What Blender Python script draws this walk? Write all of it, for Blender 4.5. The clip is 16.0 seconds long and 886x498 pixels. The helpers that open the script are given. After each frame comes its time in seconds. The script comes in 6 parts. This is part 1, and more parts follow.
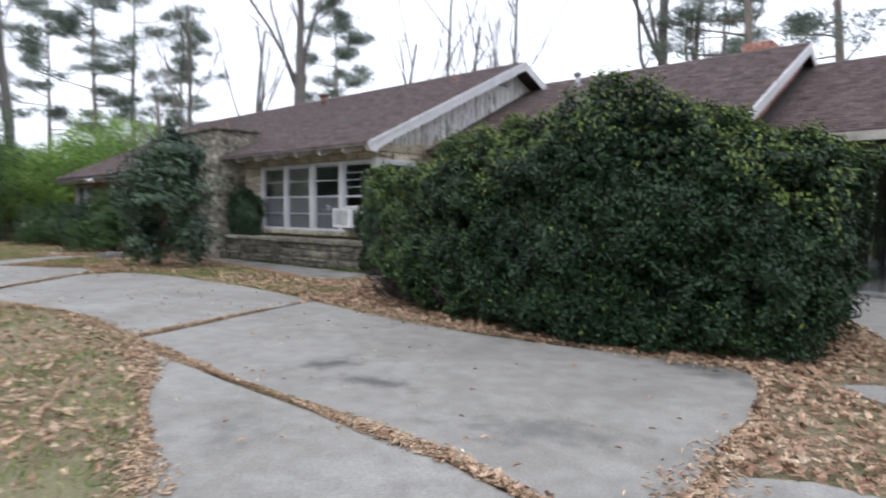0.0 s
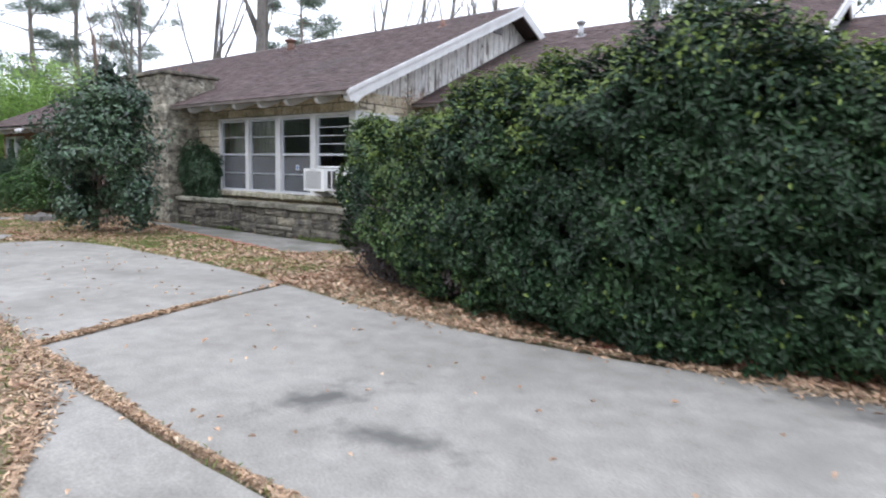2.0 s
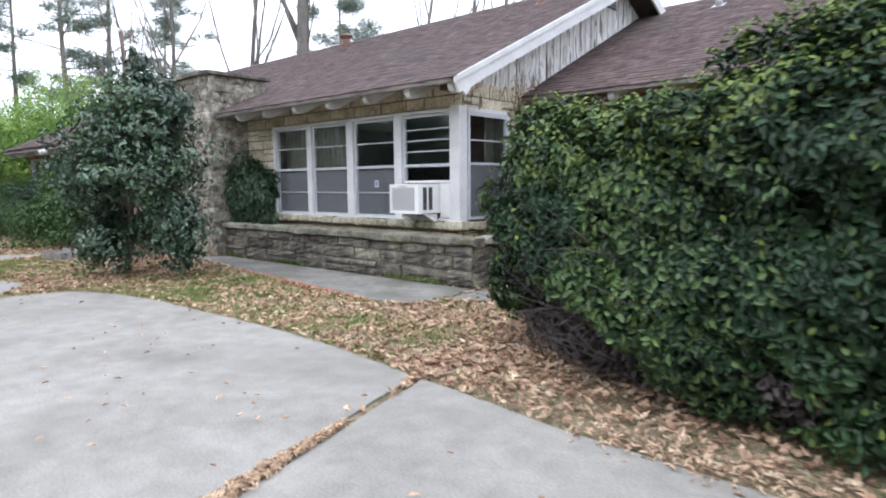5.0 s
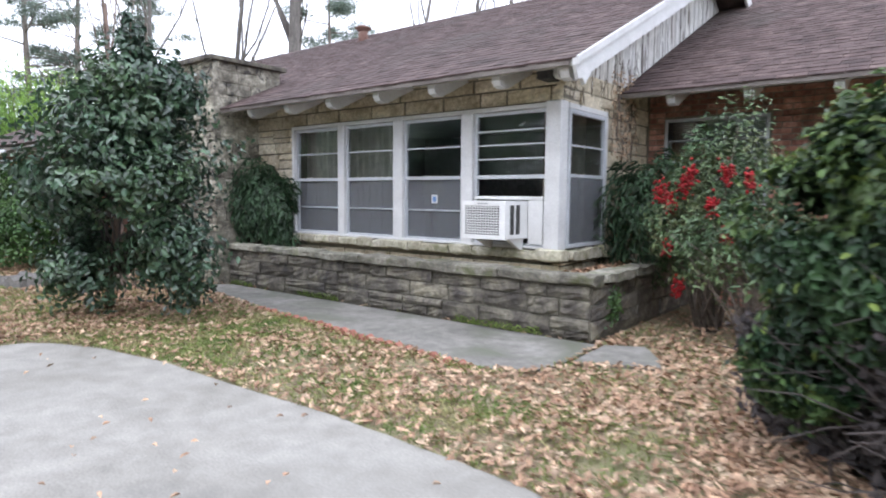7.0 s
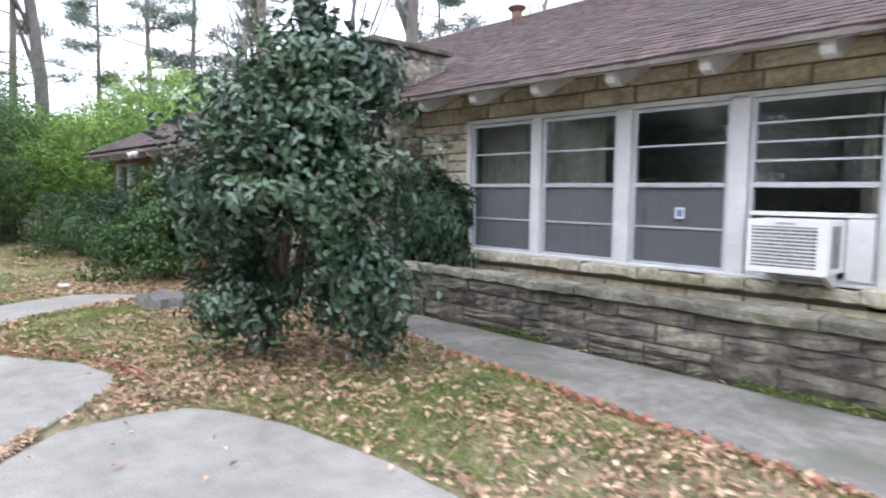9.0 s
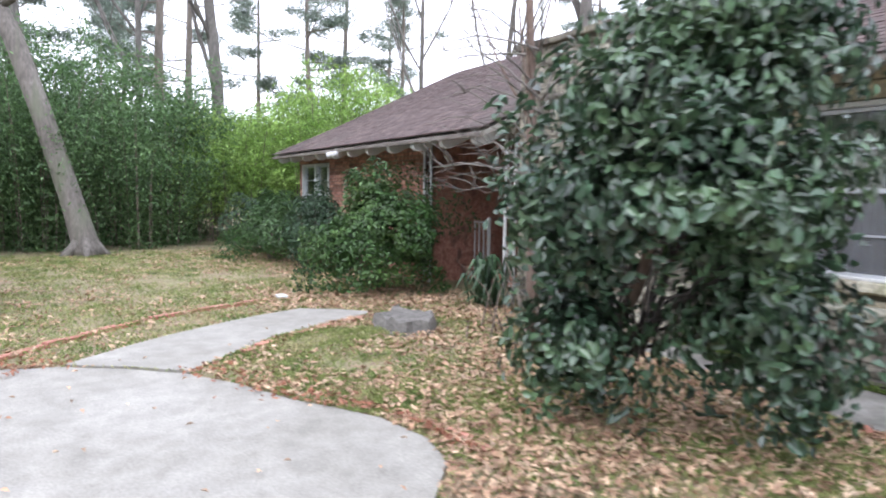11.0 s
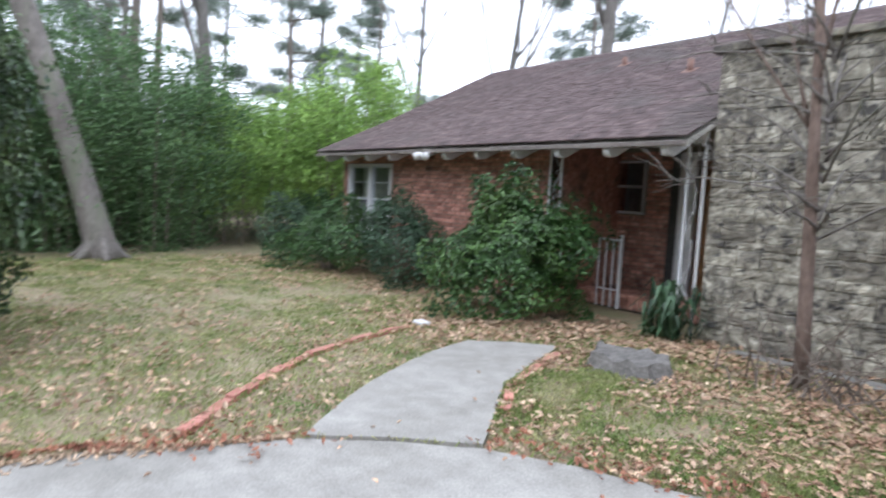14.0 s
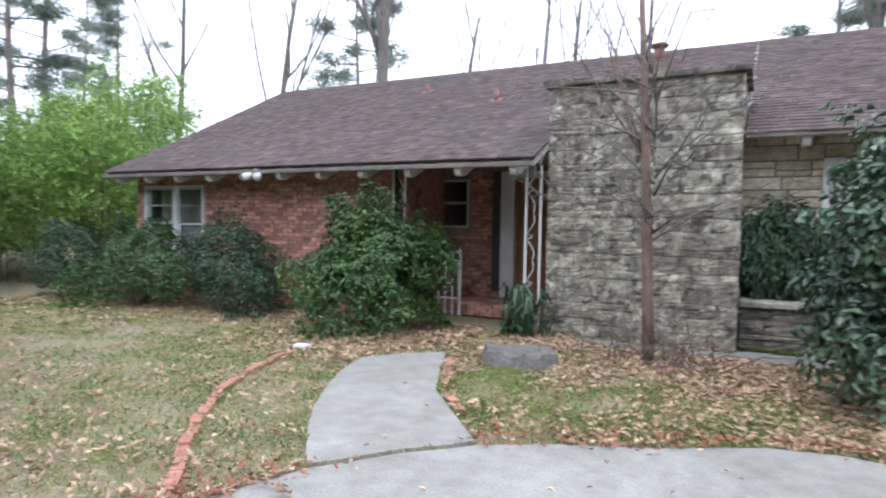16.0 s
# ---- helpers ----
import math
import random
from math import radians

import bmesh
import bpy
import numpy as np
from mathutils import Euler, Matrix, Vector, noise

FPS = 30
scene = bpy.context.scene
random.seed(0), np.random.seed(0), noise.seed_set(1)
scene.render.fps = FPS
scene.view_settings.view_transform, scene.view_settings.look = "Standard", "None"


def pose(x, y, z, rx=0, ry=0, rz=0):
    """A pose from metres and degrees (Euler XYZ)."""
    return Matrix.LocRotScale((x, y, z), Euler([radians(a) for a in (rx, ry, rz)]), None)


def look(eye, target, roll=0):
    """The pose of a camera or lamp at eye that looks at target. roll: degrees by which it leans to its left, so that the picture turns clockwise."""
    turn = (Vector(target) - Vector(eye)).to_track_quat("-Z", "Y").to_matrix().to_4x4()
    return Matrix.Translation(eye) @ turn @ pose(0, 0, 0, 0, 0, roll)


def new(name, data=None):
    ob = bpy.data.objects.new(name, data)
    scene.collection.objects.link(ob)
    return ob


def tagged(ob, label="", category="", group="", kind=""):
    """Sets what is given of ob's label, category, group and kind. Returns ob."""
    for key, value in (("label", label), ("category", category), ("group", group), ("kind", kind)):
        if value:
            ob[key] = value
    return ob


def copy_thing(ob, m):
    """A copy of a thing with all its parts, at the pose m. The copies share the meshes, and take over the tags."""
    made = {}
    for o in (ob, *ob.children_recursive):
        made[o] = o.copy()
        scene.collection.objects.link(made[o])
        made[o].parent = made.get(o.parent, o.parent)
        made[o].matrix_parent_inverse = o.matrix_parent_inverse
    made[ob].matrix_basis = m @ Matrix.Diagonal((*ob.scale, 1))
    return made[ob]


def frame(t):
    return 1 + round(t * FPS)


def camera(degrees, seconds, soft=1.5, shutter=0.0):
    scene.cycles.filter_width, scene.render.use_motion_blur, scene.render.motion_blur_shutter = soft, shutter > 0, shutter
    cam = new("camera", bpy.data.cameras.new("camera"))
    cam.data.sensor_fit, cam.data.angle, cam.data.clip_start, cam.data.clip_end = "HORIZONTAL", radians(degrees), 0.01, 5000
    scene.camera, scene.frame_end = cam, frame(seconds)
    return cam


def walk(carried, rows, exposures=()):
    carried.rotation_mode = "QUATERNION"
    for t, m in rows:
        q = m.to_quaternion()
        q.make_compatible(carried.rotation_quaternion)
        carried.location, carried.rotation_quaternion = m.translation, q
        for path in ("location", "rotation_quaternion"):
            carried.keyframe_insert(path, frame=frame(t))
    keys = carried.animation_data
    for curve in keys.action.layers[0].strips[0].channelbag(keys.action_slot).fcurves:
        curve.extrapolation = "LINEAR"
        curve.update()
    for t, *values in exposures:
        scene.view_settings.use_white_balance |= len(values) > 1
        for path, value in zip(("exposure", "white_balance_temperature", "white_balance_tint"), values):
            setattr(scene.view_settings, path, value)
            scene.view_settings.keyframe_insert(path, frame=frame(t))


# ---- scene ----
cam = camera(71.4, 16.0, soft=1.9, shutter=0.5)
PATH = [
    (0, (0.57, 1.146, 1.217), (-0.765, 2.63, 1.092), 0.3),
    (0.5, (0.231, 1.367, 1.223), (-0.958, 2.963, 1.022), 0.5),
    (1, (-0.122, 1.598, 1.229), (-1.388, 3.13, 1.003), 2.0),
    (1.5, (-0.468, 1.799, 1.236), (-1.669, 3.376, 0.976), -0.9),
    (2, (-0.837, 2.039, 1.217), (-2.072, 3.593, 0.975), 1.5),
    (2.1, (-0.909, 2.068, 1.224), (-2.164, 3.608, 0.993), 1.8),
    (2.5, (-1.24, 2.257, 1.26), (-2.628, 3.679, 1.031), 1.9),
    (3, (-1.653, 2.479, 1.27), (-3.012, 3.929, 1.038), -1.1),
    (3.5, (-2.081, 2.696, 1.28), (-3.423, 4.162, 1.054), 0.1),
    (4, (-2.593, 2.907, 1.262), (-3.965, 4.346, 1.046), 1.6),
    (4.2, (-2.775, 2.975, 1.263), (-4.148, 4.414, 1.054), 0.6),
    (6.3, (-4.979, 3.693, 1.273), (-6.224, 5.243, 1.054), -0.3),
    (6.5, (-5.215, 3.759, 1.282), (-6.464, 5.307, 1.079), -0.8),
    (7, (-5.762, 3.904, 1.296), (-7.003, 5.463, 1.125), 0.5),
    (7.5, (-6.286, 4.003, 1.317), (-7.507, 5.578, 1.151), -0.2),
    (8, (-6.828, 4.143, 1.39), (-8.179, 5.608, 1.218), -0.0),
    (8.5, (-7.315, 4.22, 1.421), (-8.718, 5.632, 1.231), 1.2),
    (9, (-7.865, 4.261, 1.43), (-9.308, 5.633, 1.245), 0.5),
    (9.5, (-8.427, 4.255, 1.446), (-9.993, 5.491, 1.294), 1.7),
    (10, (-8.995, 4.07, 1.467), (-10.605, 5.248, 1.327), 1.0),
    (10.2, (-9.17, 4.026, 1.481), (-10.807, 5.164, 1.325), 0.6),
    (12.3, (-11.387, 3.074, 1.438), (-13.139, 4.015, 1.224), 3.2),
    (12.5, (-11.547, 2.957, 1.429), (-13.325, 3.847, 1.211), 3.5),
    (13, (-11.879, 2.618, 1.481), (-13.655, 3.508, 1.248), 0.0),
    (13.5, (-12.21, 2.37, 1.48), (-13.937, 3.347, 1.232), 0.3),
    (14, (-12.602, 2.138, 1.491), (-14.144, 3.4, 1.314), 3.0),
    (14.5, (-12.922, 1.804, 1.471), (-14.233, 3.311, 1.379), -0.2),
    (15, (-13.197, 1.487, 1.418), (-14.365, 3.108, 1.33), 2.2),
    (15.5, (-13.448, 1.283, 1.399), (-14.551, 2.949, 1.31), 0.4),
    (16, (-13.573, 1.044, 1.416), (-14.497, 2.816, 1.332), 1.0),
]
walk(cam, [(t, look(eye, target, roll)) for t, eye, target, roll in PATH],
     [(0, 0.24, 6150, 13), (1.0, 0.47, 6130, 13), (3.0, 0.8, 6050, 12.5), (4.2, 0.83, 6050, 12.5), (6.5, 0.99, 6060, 13.5), (8.5, 0.99, 6020, 14.5), (10.2, 1.32, 6160, 15.5),
      (12.4, 0.94, 5950, 13), (14.0, 0.9, 5900, 12), (16.0, 0.91, 5880, 12.5)])

# ---- light: a bright overcast sky ----
world = bpy.data.worlds.new("overcast")
scene.world = world
world.use_nodes = True
wn, wl = world.node_tree.nodes, world.node_tree.links
wn.clear()
sky = wn.new("ShaderNodeTexSky")
sky.sky_type, sky.sun_disc = "NISHITA", False
sky.sun_elevation, sky.sun_rotation = radians(38), radians(200)
sky.air_density, sky.dust_density = 1.0, 4.0
cloud = wn.new("ShaderNodeMix")
cloud.data_type = "RGBA"
cloud.inputs[0].default_value = 0.93
cloud.inputs[7].default_value = (13.0, 13.5, 14.6, 1)
bg = wn.new("ShaderNodeBackground")
bg.inputs[1].default_value = 0.1
wo = wn.new("ShaderNodeOutputWorld")
wl.new(sky.outputs[0], cloud.inputs[6])
wl.new(cloud.outputs[2], bg.inputs[0])
wl.new(bg.outputs[0], wo.inputs[0])
sun = new("sun", bpy.data.lights.new("sun", "SUN"))
sun.data.energy, sun.data.angle, sun.data.color = 0.6, radians(30), (1.0, 0.98, 0.95)
sun.matrix_world = look((0, 0, 30), (-6, 20, 0))

# ---- helpers of this scene ----
R = random.Random(7)
N = np.random.default_rng(11)


class Geo:
    """Collects vertices and faces of one mesh."""

    def __init__(self):
        self.v, self.f = [], []

    def add(self, verts, faces):
        k = len(self.v)
        self.v.extend(tuple(p) for p in verts)
        self.f.extend(tuple(k + i for i in f) for f in faces)
        return self

    def box(self, x0, x1, y0, y1, z0, z1):
        return self.add([(x0, y0, z0), (x1, y0, z0), (x1, y1, z0), (x0, y1, z0), (x0, y0, z1), (x1, y0, z1), (x1, y1, z1), (x0, y1, z1)],
                        [(3, 2, 1, 0), (4, 5, 6, 7), (0, 1, 5, 4), (1, 2, 6, 5), (2, 3, 7, 6), (3, 0, 4, 7)])

    def bev(self, x0, x1, y0, y1, z0, z1, b=0.006):
        """A box with chamfered edges."""
        bm = bmesh.new()
        bmesh.ops.create_cube(bm, size=1.0)
        for v in bm.verts:
            v.co = ((x0, x1)[v.co.x > 0], (y0, y1)[v.co.y > 0], (z0, z1)[v.co.z > 0])
        bmesh.ops.bevel(bm, geom=bm.edges[:], offset=b, segments=2, affect="EDGES", profile=0.6)
        return self.bm(bm)

    def bm(self, bm):
        bm.verts.index_update()
        self.add([v.co[:] for v in bm.verts], [[v.index for v in f.verts] for f in bm.faces])
        bm.free()
        return self

    def prism(self, poly, z0, z1, axis="z"):
        """A flat outline pushed through a thickness along an axis."""
        n = len(poly)
        put = {"z": lambda a, b, c: (a, b, c), "x": lambda a, b, c: (c, a, b), "y": lambda a, b, c: (a, c, b)}[axis]
        area = sum(poly[i][0] * poly[(i + 1) % n][1] - poly[(i + 1) % n][0] * poly[i][1] for i in range(n))
        if (area < 0) != (axis == "y"):
            poly = poly[::-1]
        vs = [put(a, b, z0) for a, b in poly] + [put(a, b, z1) for a, b in poly]
        fs = [tuple(range(n))[::-1], tuple(range(n, 2 * n))] + [(i, (i + 1) % n, n + (i + 1) % n, n + i) for i in range(n)]
        return self.add(vs, fs)

    def tube(self, pts, radii, sides=6, cap=True):
        pts = [Vector(p) for p in pts]
        rings = []
        side = None
        for i, p in enumerate(pts):
            d = (pts[min(i + 1, len(pts) - 1)] - pts[max(i - 1, 0)]).normalized()
            if side is None:
                side = d.orthogonal().normalized()
            side = (side - d * side.dot(d)).normalized()
            up = d.cross(side)
            rings.append([p + radii[i] * (math.cos(a) * side + math.sin(a) * up) for a in (2 * math.pi * j / sides for j in range(sides))])
        vs = [q for r in rings for q in r]
        fs = [(i * sides + j, i * sides + (j + 1) % sides, (i + 1) * sides + (j + 1) % sides, (i + 1) * sides + j) for i in range(len(pts) - 1) for j in range(sides)]
        if cap:
            fs += [tuple(range(sides))[::-1], tuple((len(pts) - 1) * sides + j for j in range(sides))]
        return self.add(vs, fs)

    def mesh(self, name, mat, smooth=False):
        me = bpy.data.meshes.new(name)
        me.from_pydata(self.v, [], self.f)
        me.materials.append(mat)
        if smooth:
            me.polygons.foreach_set("use_smooth", [True] * len(me.polygons))
        me.update()
        return me


def thing(name, at, label, category, group="", kind=""):
    ob = new(name)
    ob.empty_display_size = 0.2
    ob.location = at
    return tagged(ob, label, category, group, kind)


def part(name, data, parent, label="", at=None):
    """A mesh object under a thing; its vertices are in world metres unless at is given."""
    ob = new(name, data)
    base, p = Vector((0, 0, 0)), parent
    while p is not None:
        base += p.location
        p = p.parent
    ob.parent = parent
    if at is not None:
        ob.location = at
    else:
        ob.location = -base
    return tagged(ob, label)


def solid(name, geo, mat, label="", category="", kind="", smooth=False, group=""):
    return tagged(new(name, geo.mesh(name, mat, smooth)), label, category, group, kind)


def ramp(nt, fac, stops):
    node = nt.nodes.new("ShaderNodeValToRGB")
    el = node.color_ramp.elements
    while len(el) < len(stops):
        el.new(0.5)
    for e, (p, c) in zip(el, stops):
        e.position, e.color = p, (*c, 1)
    nt.links.new(fac, node.inputs[0])
    return node.outputs[0]


def surface(name, cols, rough=0.8, scale=6.0, bump=0.3, grain=60.0, vary="", amount=0.35, stain=None, stain_scale=0.8, stain_at=(0.52, 0.7), metal=0.0,
            stretch=(1, 1, 1), spec=0.4, trans=0.0, depth=0.01, mottle=0.8):
    """A weathered surface: blotches of cols at one scale, grain at another, stains of their own, pieces varied one from another."""
    m = bpy.data.materials.new(name)
    m.use_nodes = True
    nt = m.node_tree
    n, l = nt.nodes, nt.links
    b = n["Principled BSDF"]
    geo = n.new("ShaderNodeNewGeometry")
    mp = n.new("ShaderNodeMapping")
    mp.inputs["Scale"].default_value = stretch
    l.new(geo.outputs["Position"], mp.inputs[0])

    def tex(s, detail=6.0, distort=0.0):
        t = n.new("ShaderNodeTexNoise")
        t.inputs["Scale"].default_value, t.inputs["Detail"].default_value, t.inputs["Distortion"].default_value = s, detail, distort
        l.new(mp.outputs[0], t.inputs["Vector"])
        return t.outputs["Fac"]

    def mix(fac, a, c, mode="MIX"):
        x = n.new("ShaderNodeMix")
        x.data_type, x.blend_type = "RGBA", mode
        if hasattr(fac, "node"):
            l.new(fac, x.inputs[0])
        else:
            x.inputs[0].default_value = fac
        for sock, val in ((x.inputs[6], a), (x.inputs[7], c)):
            if hasattr(val, "node"):
                l.new(val, sock)
            else:
                sock.default_value = (*val, 1)
        return x.outputs[2]

    k = len(cols)
    col = ramp(nt, tex(scale, 6, 0.4), [(0.3 + 0.4 * i / max(k - 1, 1), c) for i, c in enumerate(cols)])
    g = tex(grain, 8)
    col = mix(0.55 * min(1.0, mottle + 0.3), col, ramp(nt, g, [(0.3, (0.62, 0.62, 0.62)), (0.7, (1.3, 1.3, 1.3))]), "MULTIPLY")
    col = mix(mottle, col, ramp(nt, tex(scale * 5.3, 5, 0.3), [(0.34, (0.78, 0.78, 0.78)), (0.66, (1.18, 1.18, 1.18))]), "MULTIPLY")
    if stain:
        col = mix(ramp(nt, tex(stain_scale, 7, 0.8), [(stain_at[0], (0, 0, 0)), (stain_at[1], (1, 1, 1))]), col, stain)
    if vary:
        if vary == "object":
            rnd = n.new("ShaderNodeObjectInfo").outputs["Random"]
        else:
            rnd = geo.outputs["Random Per Island"]
        lo, hi = 1 - amount, 1 + amount
        col = mix(1.0, col, ramp(nt, rnd, [(0.0, (lo, lo * 0.97, lo * 0.94)), (0.5, (1, 1, 1)), (1.0, (hi, hi * 1.0, hi * 0.97))]), "MULTIPLY")
    l.new(col, b.inputs["Base Color"])
    b.inputs["Roughness"].default_value, b.inputs["Metallic"].default_value = rough, metal
    b.inputs["Specular IOR Level"].default_value = spec
    if bump:
        bp = n.new("ShaderNodeBump")
        bp.inputs["Strength"].default_value, bp.inputs["Distance"].default_value = bump, depth
        l.new(g, bp.inputs["Height"])
        l.new(bp.outputs[0], b.inputs["Normal"])
    if trans:
        tr = n.new("ShaderNodeBsdfTranslucent")
        l.new(col, tr.inputs[0])
        mx = n.new("ShaderNodeMixShader")
        mx.inputs[0].default_value = trans
        l.new(b.outputs[0], mx.inputs[1])
        l.new(tr.outputs[0], mx.inputs[2])
        l.new(mx.outputs[0], n["Material Output"].inputs[0])
    return m


# ---- materials ----
CONCRETE = surface("concrete", [(0.25, 0.237, 0.21), (0.288, 0.274, 0.246), (0.325, 0.311, 0.282)], 0.9, 1.1, 0.5, 70, stain=(0.2, 0.19, 0.168), stain_scale=0.6, stain_at=(0.54, 0.8), depth=0.004, mottle=0.55)
CONCRETE_OLD = surface("old_concrete", [(0.16, 0.152, 0.137), (0.225, 0.215, 0.193), (0.28, 0.268, 0.243)], 0.9, 1.6, 0.35, 90, stain=(0.14, 0.145, 0.11), stain_scale=1.3, depth=0.004)
CARPORT_FLOOR = surface("wet_concrete", [(0.2, 0.2, 0.2), (0.3, 0.3, 0.3)], 0.18, 0.8, 0.1, 50, spec=0.6)
EARTH = surface("lawn_soil", [(0.17, 0.12, 0.085), (0.36, 0.27, 0.185), (0.25, 0.24, 0.125), (0.52, 0.41, 0.3)], 0.95, 17.0, 1.0, 55, stain=(0.24, 0.24, 0.12), stain_scale=1.7, stain_at=(0.5, 0.75), depth=0.03)
STONE = surface("limestone", [(0.42, 0.36, 0.255), (0.55, 0.485, 0.365), (0.65, 0.595, 0.48)], 0.9, 3.5, 0.5, 38, "object", 0.2, stain=(0.3, 0.25, 0.17), stain_scale=3.0, stain_at=(0.58, 0.72))
STONE_GREY = surface("weathered_limestone", [(0.14, 0.128, 0.102), (0.26, 0.24, 0.195), (0.46, 0.43, 0.355)], 0.92, 8.5, 0.9, 30, "object", 0.34, stain=(0.075, 0.07, 0.064), stain_scale=8.0, stain_at=(0.54, 0.66), depth=0.015)
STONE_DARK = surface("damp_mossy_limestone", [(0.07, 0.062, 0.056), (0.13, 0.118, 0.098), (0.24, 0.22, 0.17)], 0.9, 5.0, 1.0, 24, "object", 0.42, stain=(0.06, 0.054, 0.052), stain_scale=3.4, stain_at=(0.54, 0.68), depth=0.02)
SILL_STONE = surface("rough_sill_stone", [(0.3, 0.28, 0.2), (0.46, 0.43, 0.33), (0.55, 0.52, 0.44)], 0.9, 5, 0.6, 36, "object", 0.25, stain=(0.21, 0.215, 0.12), stain_scale=6.0, stain_at=(0.52, 0.7))
CAP_STONE = surface("mossy_cap_stone", [(0.12, 0.116, 0.096), (0.215, 0.205, 0.168), (0.34, 0.326, 0.278)], 0.92, 6, 1.0, 26, "object", 0.3, stain=(0.14, 0.15, 0.08), stain_scale=5.0, stain_at=(0.53, 0.7), depth=0.02)
EAVE = surface("weathered_eave_edge", [(0.13, 0.11, 0.1), (0.21, 0.187, 0.168)], 0.8, 4, 0.2, 40, mottle=0.4)
FIBRE = surface("fibreglass_panel", [(0.3, 0.32, 0.28), (0.4, 0.42, 0.37)], 0.5, 1.5, 0.1, 30, trans=0.45, stain=(0.16, 0.2, 0.11), stain_scale=0.9)
MORTAR = surface("mortar", [(0.16, 0.145, 0.115), (0.23, 0.21, 0.165)], 0.95, 8, 0.3, 80)
MORTAR_DARK = surface("dark_mortar", [(0.09, 0.085, 0.07), (0.14, 0.13, 0.1)], 0.95, 8, 0.3, 80)
BRICK_COLS = [(0.27, 0.125, 0.095), (0.41, 0.2, 0.15), (0.54, 0.33, 0.26)]
BRICK = surface("brick", BRICK_COLS, 0.88, 14, 0.4, 70, "object", 0.38, stain=(0.17, 0.1, 0.08), stain_scale=5)
BRICK_FAR = surface("brick_mass", BRICK_COLS, 0.88, 14, 0.4, 70, "island", 0.38, stain=(0.17, 0.1, 0.08), stain_scale=5)
EDGE_BRICK = surface("edging_brick", [(0.4, 0.16, 0.12), (0.5, 0.25, 0.2)], 0.9, 9, 0.4, 60, "object", 0.25, stain=(0.25, 0.12, 0.07), stain_scale=3)
SH_COLS = [(0.058, 0.039, 0.038), (0.088, 0.06, 0.057), (0.13, 0.094, 0.088)]
SHINGLE = surface("asphalt_shingle", SH_COLS, 0.93, 5.0, 0.5, 120, "object", 0.26, stain=(0.075, 0.06, 0.055), stain_scale=0.5, depth=0.004)
SHINGLE_FAR = surface("asphalt_shingle_mass", SH_COLS, 0.93, 5.0, 0.5, 120, "island", 0.26, stain=(0.075, 0.06, 0.055), stain_scale=0.5, depth=0.004)
WHITE = surface("white_paint", [(0.58, 0.58, 0.575), (0.69, 0.69, 0.685)], 0.55, 4, 0.12, 50, depth=0.003, mottle=0.12)
PEELING = surface("peeling_white_boards", [(0.6, 0.59, 0.56), (0.74, 0.74, 0.72)], 0.75, 5, 0.3, 40, "object", 0.1, stain=(0.17, 0.15, 0.13), stain_scale=9.0, stain_at=(0.56, 0.63), stretch=(1, 1, 0.2))
# Cream paint, darkened so its colour holds the shadow under the eaves.
SOFFIT = surface("cream_paint_with_eave_shadow", [(0.36, 0.34, 0.3), (0.47, 0.45, 0.4)], 0.7, 3, 0.15, 40, stain=(0.26, 0.24, 0.2), stain_scale=1.5, mottle=0.35)
ALU = surface("aluminium_sash", [(0.5, 0.52, 0.55), (0.62, 0.64, 0.67)], 0.4, 6, 0.05, 80, metal=0.25, mottle=0.15)
AC_WHITE = surface("enamel_white", [(0.7, 0.7, 0.69), (0.78, 0.78, 0.77)], 0.4, 5, 0.05, 60, mottle=0.1)
DARK = surface("dark_metal", [(0.03, 0.03, 0.03), (0.06, 0.06, 0.055)], 0.6, 10, 0.1, 60)
GREY_METAL = surface("vent_metal", [(0.35, 0.36, 0.37), (0.5, 0.5, 0.5)], 0.45, 8, 0.1, 60, metal=0.6)
RUST = surface("terracotta_flashing", [(0.17, 0.095, 0.075), (0.25, 0.15, 0.12)], 0.8, 9, 0.2, 60)
CURTAIN = surface("beige_curtain", [(0.62, 0.57, 0.46), (0.74, 0.7, 0.6)], 0.9, 2, 0.1, 90, trans=0.15)
ROOM = surface("room_wall", [(0.42, 0.42, 0.41), (0.52, 0.52, 0.5)], 0.9, 2, 0.05, 40)
DOOR_WOOD = surface("varnished_door", [(0.22, 0.1, 0.04), (0.33, 0.16, 0.07)], 0.5, 3, 0.1, 50, stretch=(6, 6, 0.6))
# Bark of the far pines, lightened for distance haze.
BARK = surface("hazed_pine_bark", [(0.17, 0.145, 0.125), (0.27, 0.235, 0.205)], 0.95, 4, 0.8, 18, stretch=(1, 1, 0.3), depth=0.04)
BARK_GREY = surface("grey_bark", [(0.13, 0.115, 0.1), (0.22, 0.2, 0.18)], 0.95, 3, 0.7, 20, stain=(0.16, 0.17, 0.12), stain_scale=1.5, stretch=(1, 1, 0.35), depth=0.03)
BARK_RED = surface("reddish_bark", [(0.13, 0.09, 0.07), (0.2, 0.145, 0.118)], 0.9, 5, 0.5, 30, stretch=(1, 1, 0.4))
TWIG = surface("dry_twigs", [(0.13, 0.105, 0.085), (0.24, 0.2, 0.165)], 0.95, 6, 0.3, 40)
STUMP_WOOD = surface("stump_wood", [(0.1, 0.094, 0.086), (0.21, 0.197, 0.18)], 0.95, 6, 0.8, 30, depth=0.02)


def foliage(name, cols, rough=0.45, amount=0.5, trans=0.18, spec=0.5, scale=1.5):
    return surface(name, cols, rough, scale, 0, 30, "island", amount, trans=trans, spec=spec)


